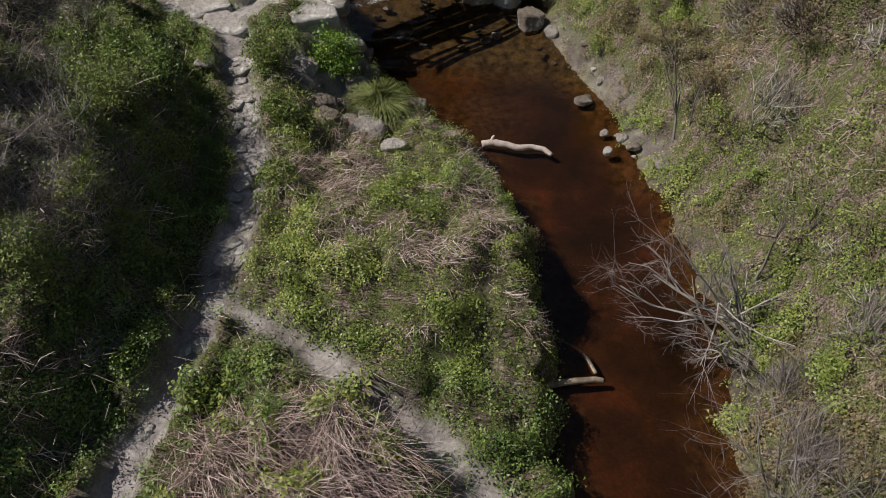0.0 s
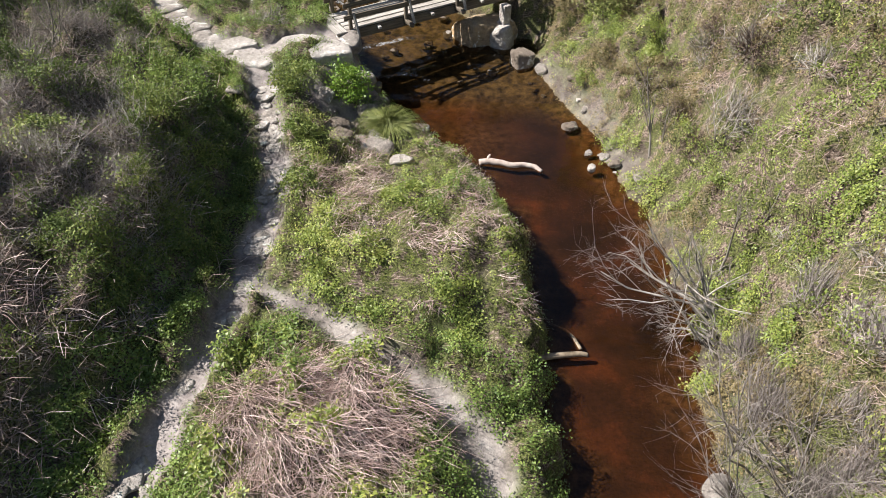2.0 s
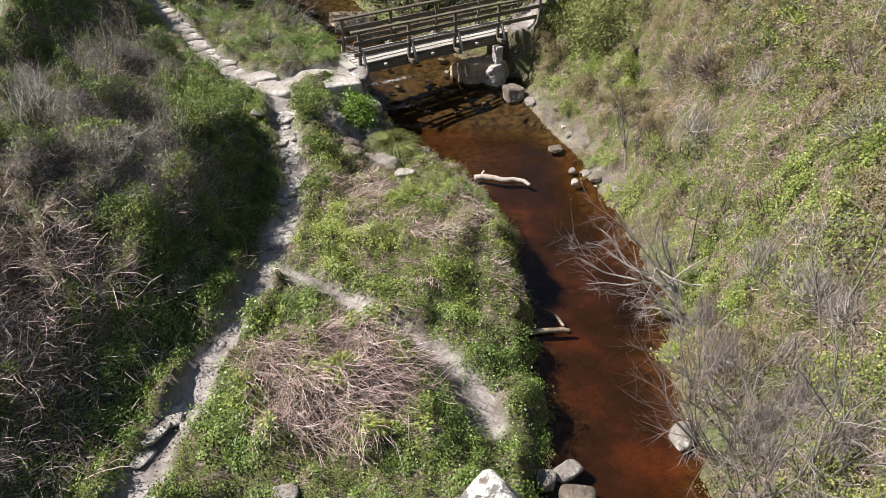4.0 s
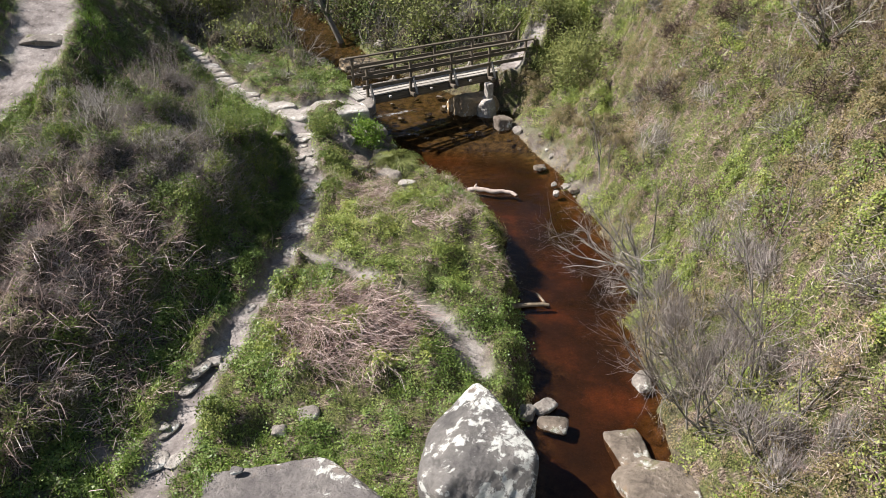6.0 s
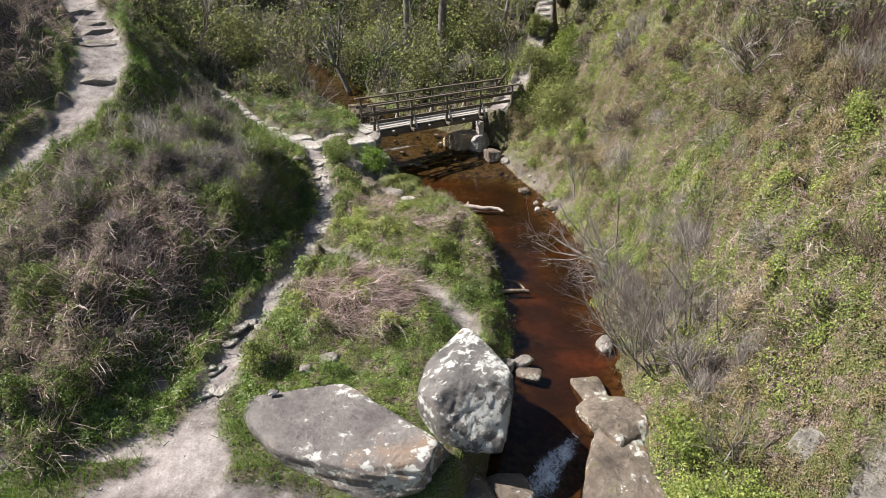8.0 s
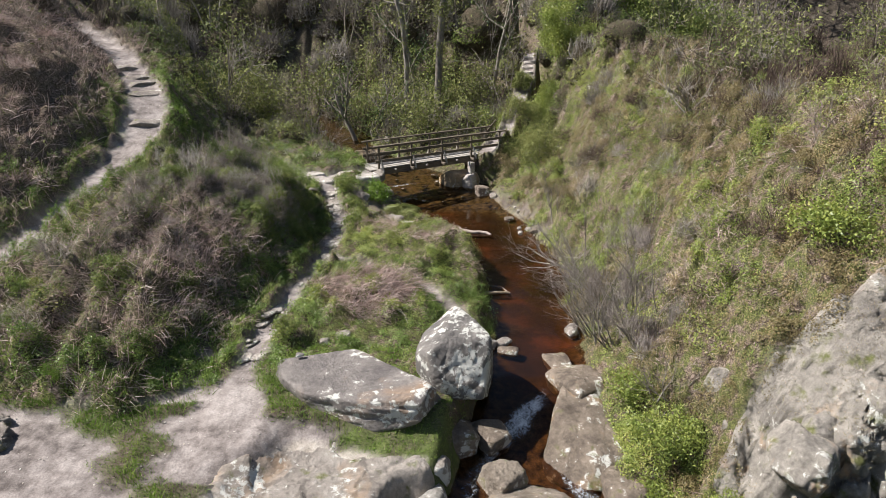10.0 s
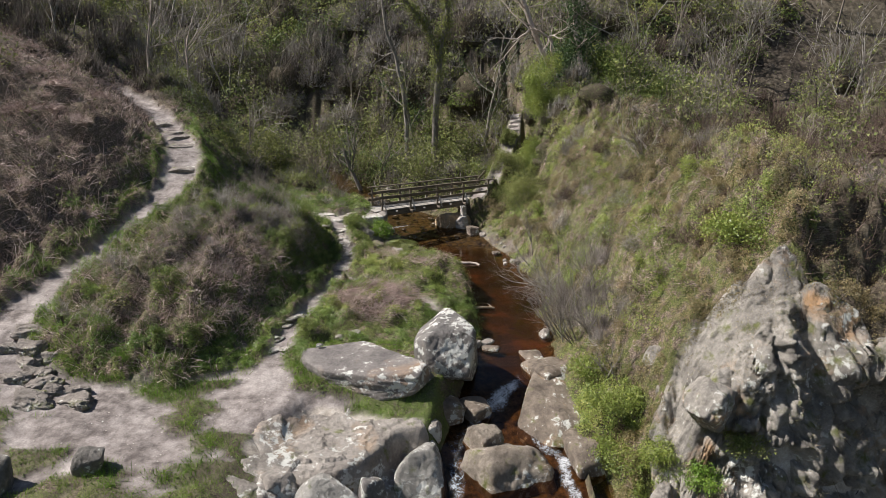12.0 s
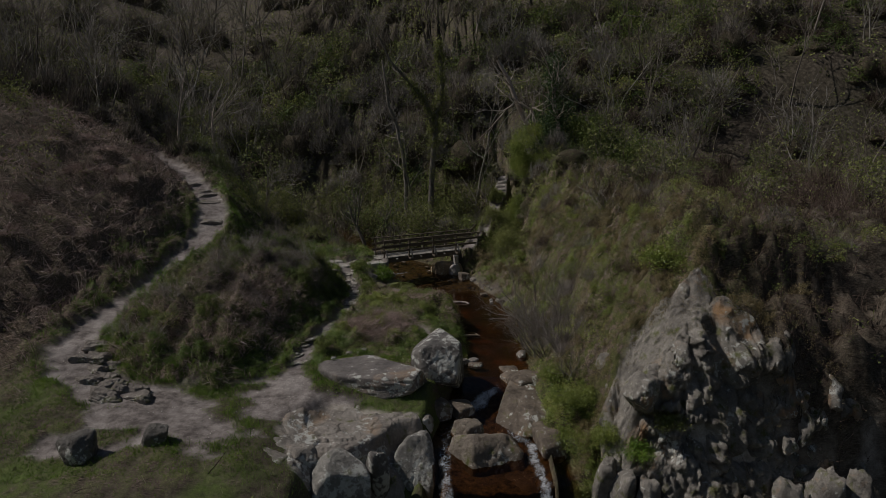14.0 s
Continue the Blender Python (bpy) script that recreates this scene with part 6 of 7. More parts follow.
stalks("dead_bracken", x[hump], y[hump], 0.5, 0.013, RUST, "drooping dead bracken over the mound, pinkish brown", lean=0.5, segs=2, rise=0.6, downhill=0.6, droop=0.7)
low = ~upper & (inside(x, y, MOUND) <= -0.2) & (RNG.random(len(x)) < np.where(x > channel(y)[1], 0.3, 0.6))
stalks("dead_bracken", x[low], y[low], 0.3, 0.013, BRACKEN, "tangled dead bracken stems, pale pinkish brown", lean=0.9, segs=1, rise=0.25, downhill=0.4)
stalks("brown_heath", x[upper], y[upper], 0.5, 0.015, HEATH, "brown heath and dead bracken high on the bank", lean=0.8, segs=1)
x, y = spread_points(9500, HEAP[0] - 1.7, HEAP[0] + 1.7, HEAP[1] - 1.5, HEAP[1] + 1.5, lambda x, y: np.exp(-(((x - HEAP[0]) / HEAP[2]) ** 2 + ((y - HEAP[1]) / HEAP[3]) ** 2) ** 3) * (1 - BARE_AT(x, y)))
half = RNG.random(len(x)) < 0.6
stalks("dead_bracken", x[half], y[half], 0.75, 0.01, BRACKEN, "heap of flattened dead bracken between the paths", lean=0.42, segs=2, sink=0.0, rise=0.3, droop=0.06, swirl=0.5)
stalks("dead_bracken", x[~half], y[~half], 0.5, 0.01, RUST, "heap of flattened reddish dead bracken between the paths", lean=0.5, segs=2, sink=0.04, rise=0.3, droop=0.3, swirl=1.3)
x, y = spread_points(5000, HEAP[0] - 1.6, HEAP[0] + 1.6, HEAP[1] - 1.4, HEAP[1] + 1.4, lambda x, y: (fbm2(x, y, 0.5, 3, 223) > 0.56) * (1 - BARE_AT(x, y)))
leaves("heap_herbs", x, y, 0.07, YELLOW_LEAF, "young green leaves pushing through the dead bracken", depth=0.05)
x, y = spread_points(17000, -3.1, 1.7, 5.8, 11.4, lambda x, y: (1 - BARE_AT(x, y)) * ramp(fbm2(x, y, 0.8, 3, 187), 0.47, 0.56))
stalks("dead_bracken", x, y, 0.36, 0.01, BRACKEN, "pale dead stems lying over the green herbs", lean=0.55, segs=1, sink=-0.02, rise=0.4, swirl=1.2)
x, y = spread_points(150000, *NEAR_BOX, lambda x, y: np.clip(zone(x, y)[3], 0, 1) * near(x, y) * clumped(x, y, 0.5, 263))
stalks("bare_twigs", x, y, 0.4, 0.008, BRUSH, "grey leafless twigs standing out of the scrub", lean=0.75, segs=2, droop=0.1)
x, y = spread_points(105000, -9.5, -4.2, 2.6, 13.0, lambda x, y: ramp(inside(x, y, MOUND), 0.55, 1.0) * (0.15 + 0.85 * ramp(fbm2(x, y, 1.3, 3, 271), 0.4, 0.55)) * np.interp(x, (-9.5, -8.0), (0.3, 1)))
stalks("bare_twigs", x, y, 0.34, 0.008, MOUND_BRUSH, "dense grey-purple leafless brush over the mound's brow", lean=0.8, segs=1, rise=0.7, sink=0.05, downhill=0.25)
x, y = spread_points(250000, *NEAR_BOX, lambda x, y: zone(x, y)[2] * near(x, y) ** 2)
fore = y < 1.2
stalks("short_turf", x[fore], y[fore], 0.11, 0.012, GREEN_GRASS, "short bright green turf about the dirt and rocks", lean=0.5, segs=1, sink=0.02)
stalks("rough_grass", x[~fore], y[~fore], 0.16, 0.012, GRASS, "short green rough grass beside the path", lean=0.6, segs=1, sink=0.02)
x, y = spread_points(26000, *NEAR_BOX, lambda x, y: np.clip(zone(x, y)[2] * 0.6 + 0.12 * zone(x, y)[3], 0, 1) * near(x, y) * (inside(x, y, MOUND) < 0) * np.where(x > channel(y)[1], 0.3, 1))
stalks("dry_stalks", x, y, 0.3, 0.008, STRAW, "dry straw-coloured grass stalks among the green", lean=0.6, segs=2)

x, y = spread_points(60000, -12.5, 1.4, -7, 1.2, lambda x, y: np.clip((1 - BARE_AT(x, y)) * (inside(x, y, MOUND) < 0) * (0.3 + 0.7 * (fbm2(x, y, 0.8, 3, 241) > 0.45)), 0, 1))
stalks("short_turf", x, y, 0.1, 0.013, GREEN_GRASS, "close bright green turf patches between dirt and bedrock", lean=0.5, segs=1, sink=0.01)

# verges along the upper path and the trodden ground
def verge(x, y):
    dist, (_, w) = to_line(x, y, LEFT_PATH)
    side = np.exp(-((dist - w - 0.35) / 0.3) ** 2) * (x > -14) * (0.5 + 0.5 * (x > -12.2))
    rim = np.exp(-((inside(x, y, DIRT_AREA) + 0.2) / 0.35) ** 2) * (y > -3.5)
    skirt = np.exp(-((inside(x, y, MOUND) - 0.05) / 0.4) ** 2) * (x < -4.6)
    return np.clip(side + 0.8 * rim + skirt, 0, 1) * (1 - BARE_AT(x, y)) * (fbm2(x, y, 0.9, 3, 191) > 0.4)


x, y = spread_points(150000, -14, 0, -6, 18, verge)
stalks("verge_grass", x, y, 0.26, 0.015, GREEN_GRASS, "bright green grass verge beside the upper path", lean=0.5, segs=1, sink=0.02)

x, y = spread_points(75000, 5.0, 12.5, -1, 20, lambda x, y: ramp(fbm2(x, y, 1.6, 3, 251), 0.52, 0.6) * (x - channel(y)[1] > 1.2) * (1 - BARE_AT(x, y)))
stalks("dead_bracken", x, y, 0.3, 0.011, BRACKEN, "pinkish patches of collapsed dead bracken on the steep bank", lean=0.9, segs=1, sink=0.0, rise=0.3, downhill=0.4)
# thin grass between the brambles of the right bank
x, y = spread_points(17000, 3.5, 11.5, -3, 19, lambda x, y: np.clip(ramp(x - channel(y)[1], 0.1, 0.5) * (1 - BARE_AT(x, y)) * (0.35 + 0.65 * (fbm2(x, y, 1.2, 3, 231) > 0.45)) * np.interp(x, (8.5, 11), (1, 0.3)), 0, 1))
stalks("bank_grass", x, y, 0.2, 0.011, BANK_GRASS, "thin green and yellow grass between the brambles", lean=0.7, sink=0.03, segs=1, downhill=0.3)

# wider country: coarser leaves and stems
def far_green(x, y):
    free = 1 - BARE_AT(x, y)
    heath = np.clip(ramp(-x, 12.5, 14) * ramp(-y, -26, -20) + ramp(x, 9, 12) * ramp(-y, -46, -34), 0, 1)
    return free * np.clip(0.62 - 0.66 * heath + 1.8 * (fbm2(x, y, 3.0, 3, 151) - 0.5), 0.03, 1)


def outside(x, y):
    return ~((x > -13.5) & (x < 12.5) & (y > -8.5) & (y < 20.5))


x, y = spread_points(34000, -30, 30, -9, 36, lambda x, y: far_green(x, y) * np.where(outside(x, y), 1, 0.25 * edge_ring(x, y)))
leaves("distant_undergrowth", x, y, 0.14, HAZE_LEAF, "dull olive undergrowth of the wooded valley sides", depth=0.3)
x, y = spread_points(15000, -30, 30, -9, 36, lambda x, y: (1 - far_green(x, y)) * (1 - BARE_AT(x, y)) * np.where(outside(x, y), 1, 0.2 * edge_ring(x, y)))
stalks("brown_heath", x, y, 0.75, 0.026, HEATH, "reddish-brown dead bracken and heath on the upper slopes", lean=0.8, lie=(0.3, -0.4), segs=2)
x, y = spread_points(17000, -26, -12.7, -2, 24, lambda x, y: 1 - np.clip(3 * BARE_AT(x, y), 0, 1))
stalks("rusty_bracken", x, y, 0.7, 0.017, RUST, "rust-brown collapsed bracken on the left valley side", lean=0.5, segs=2, rise=0.5, downhill=0.5)
x, y = spread_points(12000, 9.5, 27, -6, 24, lambda x, y: 0.35 + 0.65 * ramp(x, 10, 13))
stalks("brown_heath", x, y, 0.6, 0.018, HEATH, "dark brown heath on the high bank", lean=0.8, segs=2, rise=0.7)
x, y = spread_points(9000, -60, 60, 34, 80, lambda x, y: np.ones_like(x))
leaves("distant_undergrowth", x, y, 0.26, HAZE_LEAF, "olive and brown woodland floor far up the valley", depth=0.6)


# ---------------------------------------------------------------- shrubs and trees
def plant(name, lines, at, label, category, thick=0.012, wood=BARK, fine=TWIG, group="", leaf=None, leaf_name="foliage"):
    ob = base(name, pose(*at), label, category, group)
    trunk = [(p, a, b) for p, a, b, o in lines if a >= thick]
    twigs = [(p, a, b) for p, a, b, o in lines if a < thick]
    if trunk:
        v, q = tubes(trunk, 6)
        part("trunk", array_mesh("trunk", v, q, wood, True), ob)
    if twigs:
        v, q = tubes(twigs, 3)
        part("crown", toned(array_mesh("crown", v, q, fine), np.full(len(v), 0.55), 1), ob)
    if leaf is not None:
        v, t, mat = leaf
        part(leaf_name, toned(array_mesh(leaf_name, v, t, mat), 0.25 + 0.65 * vnoise(v[::3] * 1.7 + at[0], 5), 3), ob)
    return ob


def leaf_cloud(pts, n, size, rng, jitter=0.12, narrow=0.6):
    """Leaves scattered about points."""
    c = pts[rng.integers(0, len(pts), n)] + rng.normal(size=(n, 3)) * jitter
    nor = unit(rng.normal(size=(n, 3)) + np.array((0, 0, 0.5)))
    a = unit(np.cross(nor, rng.normal(size=(n, 3))))
    b = np.cross(nor, a)
    s = (size * rng.uniform(0.6, 1.3, n))[:, None]
    v = np.stack([c - a * s * 0.5, c + a * s * 0.1 - b * s * narrow * 0.65, c + a * s * 0.5 + b * s * narrow * 0.45], 1).reshape(-1, 3)
    return v, np.arange(n * 3).reshape(-1, 3)


def bush_lines(seed, stems, height, spread, levels=2, kids=5, radius=0.016, lean=(0, 0), up=0.12, bend=0.2):
    rng = np.random.default_rng(seed)
    out = []
    for _ in range(stems):
        w = np.array((rng.normal() * spread + lean[0], rng.normal() * spread + lean[1], 1.0))
        grow(rng, rng.normal(size=3) * np.array((0.14, 0.14, 0)) + np.array((0, 0, -0.1)), w / np.linalg.norm(w), height * rng.uniform(0.6, 1.1), radius * rng.uniform(0.7, 1.2), levels, kids, 0.55, up, bend, 4, 0.5, 0.5, 0.35, out)
    return out


shrub_kinds = []
for k in range(4):
    shrub_kinds.append(plant("bare_shrub", bush_lines(200 + k, 8, 1.15, 0.55), (0, 0, 0), "grey leafless twiggy shrub in the bank's scrub", "shrub", 0.01, BARK, (PALE_TWIG, TWIG)[k % 2], "bare shrubs"))
RS = np.random.default_rng(21)
shrub_at = []
while len(shrub_at) < 24:
    px_, py_ = RS.uniform(-11, 10.5), RS.uniform(-4, 19)
    s_ = zone(np.array([px_]), np.array([py_]))[3][0]
    if RS.random() < (s_ > 0.5) * 0.9:
        shrub_at.append((px_, py_, RS.uniform(0.55, 1.0)))
for i, (px_, py_, sc) in enumerate(shrub_at):
    m = pose(px_, py_, at_ground(px_, py_) + 0.05, RS.normal() * 8, RS.normal() * 8, RS.uniform(0, 360))
    if i < 4:
        shrub_kinds[i].matrix_basis = m
    else:
        copy_thing(shrub_kinds[i % 4], m @ Matrix.Scale(sc, 4))

# trees over the pool's right bank
plant("leaning_tree", bush_lines(301, 6, 2.3, 0.3, 3, 5, 0.036, (-0.9, 0.8), 0.04, 0.18), (5.1, 6.4, at_ground(5.1, 6.4)), "bare grey alder leaning out over the pool", "tree", 0.012, PALE_BARK, MOUND_BRUSH)
plant("leaning_tree", bush_lines(307, 5, 1.6, 0.35, 3, 5, 0.024, (-1.0, 0.1), 0.02, 0.2), (4.95, 5.9, at_ground(4.95, 5.9)), "bare grey alder with drooping twigs over the pool", "tree", 0.012, PALE_BARK, MOUND_BRUSH)
plant("bank_shrub", bush_lines(302, 10, 2.3, 0.42, 3, 4, 0.02, (-0.35, 0.1), 0.08, 0.16), (4.8, 1.5, at_ground(4.8, 1.5)), "tall grey-brown leafless shrub on the stream bank", "shrub", 0.012, BARK, TWIG)
for seed, sx, sy, h in ((304, 4.6, 2.5, 2.0), (305, 5.15, 0.5, 2.1), (306, 4.75, 3.6, 1.9), (308, 5.3, 1.5, 2.2)):
    plant("bank_shrub", bush_lines(seed, 9, h, 0.5, 2, 6, 0.017, (-0.35, 0.2), 0.06, 0.18), (sx, sy, at_ground(sx, sy)), "tall grey-brown leafless shrub on the stream bank", "shrub", 0.012, BARK, MOUND_BRUSH)
plant("bank_shrub", bush_lines(303, 6, 1.9, 0.4, 2, 5, 0.02, (-0.3, 0.2), 0.1, 0.14), (5.1, 2.6, at_ground(5.1, 2.6)), "tall grey-brown leafless shrub on the stream bank", "shrub", 0.012, BARK, TWIG)
for seed, sx, sy, h in ((331, -6.0, 20.2, 1.9), (332, -6.9, 22.0, 2.0), (333, -5.2, 18.2, 1.3), (334, -7.6, 24.4, 2.2), (335, -9.0, 25.5, 2.4), (336, -2.9, 20.2, 1.3), (337, -10.2, 20.6, 1.8), (338, -12.0, 22.5, 2.2)):
    plant("streamside_shrub", bush_lines(seed, 9, h, 0.5, 2, 6, 0.018, (0.1, -0.1), 0.1, 0.2), (sx, sy, at_ground(sx, sy)), "brown leafless shrub beside the upper stream", "shrub", 0.011, BARK, TWIG, "streamside shrubs")
for seed, sx, sy, h in ((311, 4.75, 10.8, 2.2), (312, 5.5, 7.2, 2.6), (313, 6.0, 3.3, 2.4), (314, 5.7, 0.4, 2.2)):
    plant("sapling", bush_lines(seed, 2, h, 0.18, 2, 6, 0.024, (-0.1, 0.1), 0.12, 0.12), (sx, sy, at_ground(sx, sy)), "slender leafless sapling on the steep bank", "tree", 0.012, BARK, TWIG, "saplings")
plant("dead_tree", bush_lines(321, 6, 1.8, 0.8, 2, 5, 0.025, (0.1, -0.1), 0.03, 0.25), (8.5, 8.2, at_ground(8.5, 8.2)), "pale dead-looking tree with crooked bare limbs", "tree", 0.012, BARK, PALE_TWIG)
plant("dead_tree", bush_lines(322, 5, 1.6, 0.8, 2, 5, 0.025, (0.2, -0.1), 0.03, 0.25), (11.0, 9.8, at_ground(11.0, 9.8)), "pale dead-looking tree with crooked bare limbs", "tree", 0.012, BARK, PALE_TWIG)


def leafy_bush(name, seed, at, radius, height, n, size, mat, label, narrow=0.6):
    """A rounded, uneven green bush: twigs with leaves on many lumps."""
    rng = np.random.default_rng(seed)
    lumps = []
    for _ in range(38):
        a, r, u = rng.uniform(0, 2 * math.pi), radius * math.sqrt(rng.random()), rng.random()
        lumps.append((r * math.cos(a), r * math.sin(a), height * (0.15 + 0.85 * u * math.sqrt(max(0.05, 1 - (r / radius) ** 2)))))
    lumps = np.array(lumps)
    lines = [(np.array([(0.2 * q[0], 0.2 * q[1], -0.1), q * np.array((0.6, 0.6, 0.55)), q]), 0.012 * radius + 0.004, 0.003, 1) for q in lumps]
    v, t = leaf_cloud(lumps, int(n * 1.8), size * 0.75, rng, radius * 0.17, narrow)
    return plant(name, lines, at, label, "bush", 0.01, BARK, TWIG, "", (v, t, mat))


for seed, bx, by, r, h, n, size, mat, lab in (
        (401, -2.34, 13.2, 0.6, 0.8, 1700, 0.1, GREEN_GRASS, "bright green leafy bush beside the stream"),
        (402, -3.35, 12.3, 0.5, 0.7, 1100, 0.08, LEAF, "dark green bush on the path's edge"),
        (403, -3.0, 10.7, 0.36, 0.45, 700, 0.08, LEAF, "low green bush on the path's edge"),
        (404, -2.75, 8.9, 0.34, 0.4, 700, 0.08, LEAF, "low green bush on the path's edge"),
        (405, 3.9, 14.3, 0.36, 0.35, 700, 0.07, YELLOW_LEAF, "small bright green cushion bush by the pool"),
        (406, 5.2, 18.0, 1.5, 1.8, 9000, 0.1, HAZE_LEAF, "large olive-green broom bush beside the bridge"),
        (423, 4.5, 20.4, 0.9, 1.3, 4000, 0.1, HAZE_LEAF, "olive-green broom bush in front of the far steps"),
        (424, 4.75, 22.2, 0.55, 0.9, 2500, 0.1, HAZE_LEAF, "olive-green broom bush in front of the far steps"),
        (428, -5.6, 10.2, 0.95, 0.75, 4200, 0.062, FRESH_LEAF, "dense green bramble bush on the mound's brow"),
        (429, -5.2, 9.0, 0.6, 0.5, 2000, 0.06, LEAF, "dense green bramble bush on the mound's brow"),
        (407, 6.9, 22.4, 1.3, 4.4, 12000, 0.12, YELLOW_LEAF, "tall bright green broom beside the far steps"),
        (415, 6.1, 21.0, 1.1, 2.4, 7000, 0.12, YELLOW_LEAF, "tall bright green broom beside the far steps"),
        (416, 11.5, 25.0, 2.2, 4.2, 6000, 0.2, LEAF, "large dark glossy evergreen bush on the slope"),
        (417, 14.2, 24.0, 2.0, 3.4, 5000, 0.2, LEAF, "large dark glossy evergreen bush on the slope"),
        (418, 9.3, 27.5, 1.8, 4.5, 4500, 0.2, IVY, "large dark glossy evergreen bush on the slope"),
        (408, 3.2, 23.5, 1.2, 1.5, 3000, 0.12, LEAF, "green bush beside the far steps"),
        (409, 8.3, -1.6, 0.9, 0.55, 2200, 0.1, YELLOW_LEAF, "yellow-green bramble hummock on the cliff's brow"),
        (410, 5.3, -2.1, 0.8, 0.34, 2600, 0.075, YELLOW_LEAF, "bright bramble bush below the cliff"),
        (411, 5.2, -3.4, 0.75, 0.3, 2400, 0.075, YELLOW_LEAF, "bright bramble bush below the cliff"),
        (412, 5.0, -4.7, 0.55, 0.5, 1800, 0.075, GRASS, "dull green bush below the cliff"),
        (413, 5.0, -0.7, 0.7, 0.38, 1800, 0.09, YELLOW_LEAF, "bright bramble bush behind the rocks"),
        (419, -1.4, -4.65, 0.3, 0.3, 700, 0.06, GRASS, "small green tuft between the upright rocks"),
        (420, -0.75, -4.55, 0.2, 0.22, 400, 0.06, GRASS, "small green tuft between the upright rocks"),
        (425, 6.7, -4.95, 0.5, 0.4, 1800, 0.07, GREEN_GRASS, "green ivy tuft under the cliff's overhang"),
        (426, 7.5, -5.15, 0.5, 0.35, 1500, 0.07, GRASS, "green tuft on the cliff's ledge"),
        (427, 6.0, -4.1, 0.5, 0.45, 1500, 0.07, YELLOW_LEAF, "bramble tuft at the cliff's side"),
        (421, 6.0, -6.2, 0.6, 0.4, 1500, 0.08, GRASS, "green tuft on the cliff's foot"),
        (422, 7.2, -6.6, 0.55, 0.35, 1300, 0.08, GRASS, "green tuft on the cliff's foot"),
        (414, -3.6, 1.2, 0.35, 0.5, 900, 0.07, LEAF, "green bush at the path's edge")):
    leafy_bush("bush", seed, (bx, by, at_ground(bx, by) - 0.03), r, h, n, size, mat, lab)

# sedge tussock at the pool's head
rng = np.random.default_rng(5)
blades = []
for _ in range(900):
    a, o = rng.uniform(0, 2 * math.pi), rng.uniform(0.1, 1.0)
    out = np.array((math.cos(a), math.sin(a), 0)) * o * 1.35
    p0 = out * 0.12
    blades.append((np.array([p0, p0 + out * 0.2 + np.array((0, 0, 0.38)), p0 + out * 0.45 + np.array((0, 0, 0.5 - 0.15 * o)), p0 + out * 0.6 + np.array((0, 0, 0.35 - 0.3 * o))]), 0.008, 0.002))
v, q = tubes(blades, 3)
tuss = tagged(new("sedge_tussock", toned(array_mesh("sedge_tussock", v, q, GRASS), np.full(len(v), 0.6), 1)), "round tussock of arching green sedge by the pool", "grass tussock")
tuss.location = (-1.2, 12.0, at_ground(-1.2, 12.0))


def ivy_on(lines, n, size, rng, reach=0.16, below=99.0):
    pts = []
    for p, a, b, o in lines:
        if a > 0.05:
            for s in np.linspace(0, 1, 40):
                q = np.array([np.interp(s * (len(p) - 1), np.arange(len(p)), p[:, k]) for k in range(3)])
                if q[2] < below:
                    pts.append(q)
    return leaf_cloud(np.array(pts), n, size, rng, reach)


def tall_tree(seed, at, height, radius, lean, label, ivy=0, wood=BARK, fine=TWIG, kids=5, levels=3, below=99.0, fork=0.5):
    rng = np.random.default_rng(seed)
    w = np.array((lean[0], lean[1], 1.0))
    lines = grow(rng, (0, 0, -0.3), w / np.linalg.norm(w), height, radius, levels, kids, 0.6, 0.06, 0.1, 7, fork, 0.5, 0.3)
    ob = plant("tree", lines, at, label, "tree", 0.02, wood, fine, "", (*ivy_on(lines, ivy, 0.14, rng, 0.17, below), IVY if ivy < 4000 else HAZE_LEAF) if ivy else None, "ivy")
    return ob


def limbed_tree(seed, at, limbs, label, ivy, size=0.14, wood=BARK, fine=TWIG, leaf=HAZE_LEAF, reach=0.16, kids=5, length=2.2):
    """A tree of drawn limbs (points relative to its foot, radii, share of ivy) with branches grown along them."""
    rng = np.random.default_rng(seed)
    lines, clad = [], []
    for pts, r0, r1, share in limbs:
        p = np.array(pts, float)
        s = np.linspace(0, len(p) - 1, 14)
        p = np.stack([np.interp(s, np.arange(len(p)), p[:, k]) for k in range(3)], 1)
        p[1:-1] += rng.normal(size=(12, 3)) * 0.05
        lines.append((p, r0, r1, 0))
        clad += list(p[: int(len(p) * share)]) * (3 if share > 0.8 else 2)
        for _ in range(kids):
            i = rng.integers(4, 13)
            d = p[i] - p[i - 1]
            d = d / np.linalg.norm(d) + rng.normal(size=3) * 0.7
            grow(rng, p[i], d / np.linalg.norm(d), length * rng.uniform(0.6, 1.2), 0.045, 2, 4, 0.65, 0.05, 0.22, 5, 0.55, 0.5, 0.3, lines, 1)
    c = np.array(clad)
    c = c[:-1] + (c[1:] - c[:-1]) * rng.random((len(c) - 1, 1)) * (np.linalg.norm(c[1:] - c[:-1], axis=1) < 3.0)[:, None]
    return plant("tree", lines, at, label, "tree", 0.02, wood, fine, "", (*leaf_cloud(c, ivy, size, rng, reach), leaf), "ivy")


def foot(x, y):
    return (x, y, at_ground(x, y))


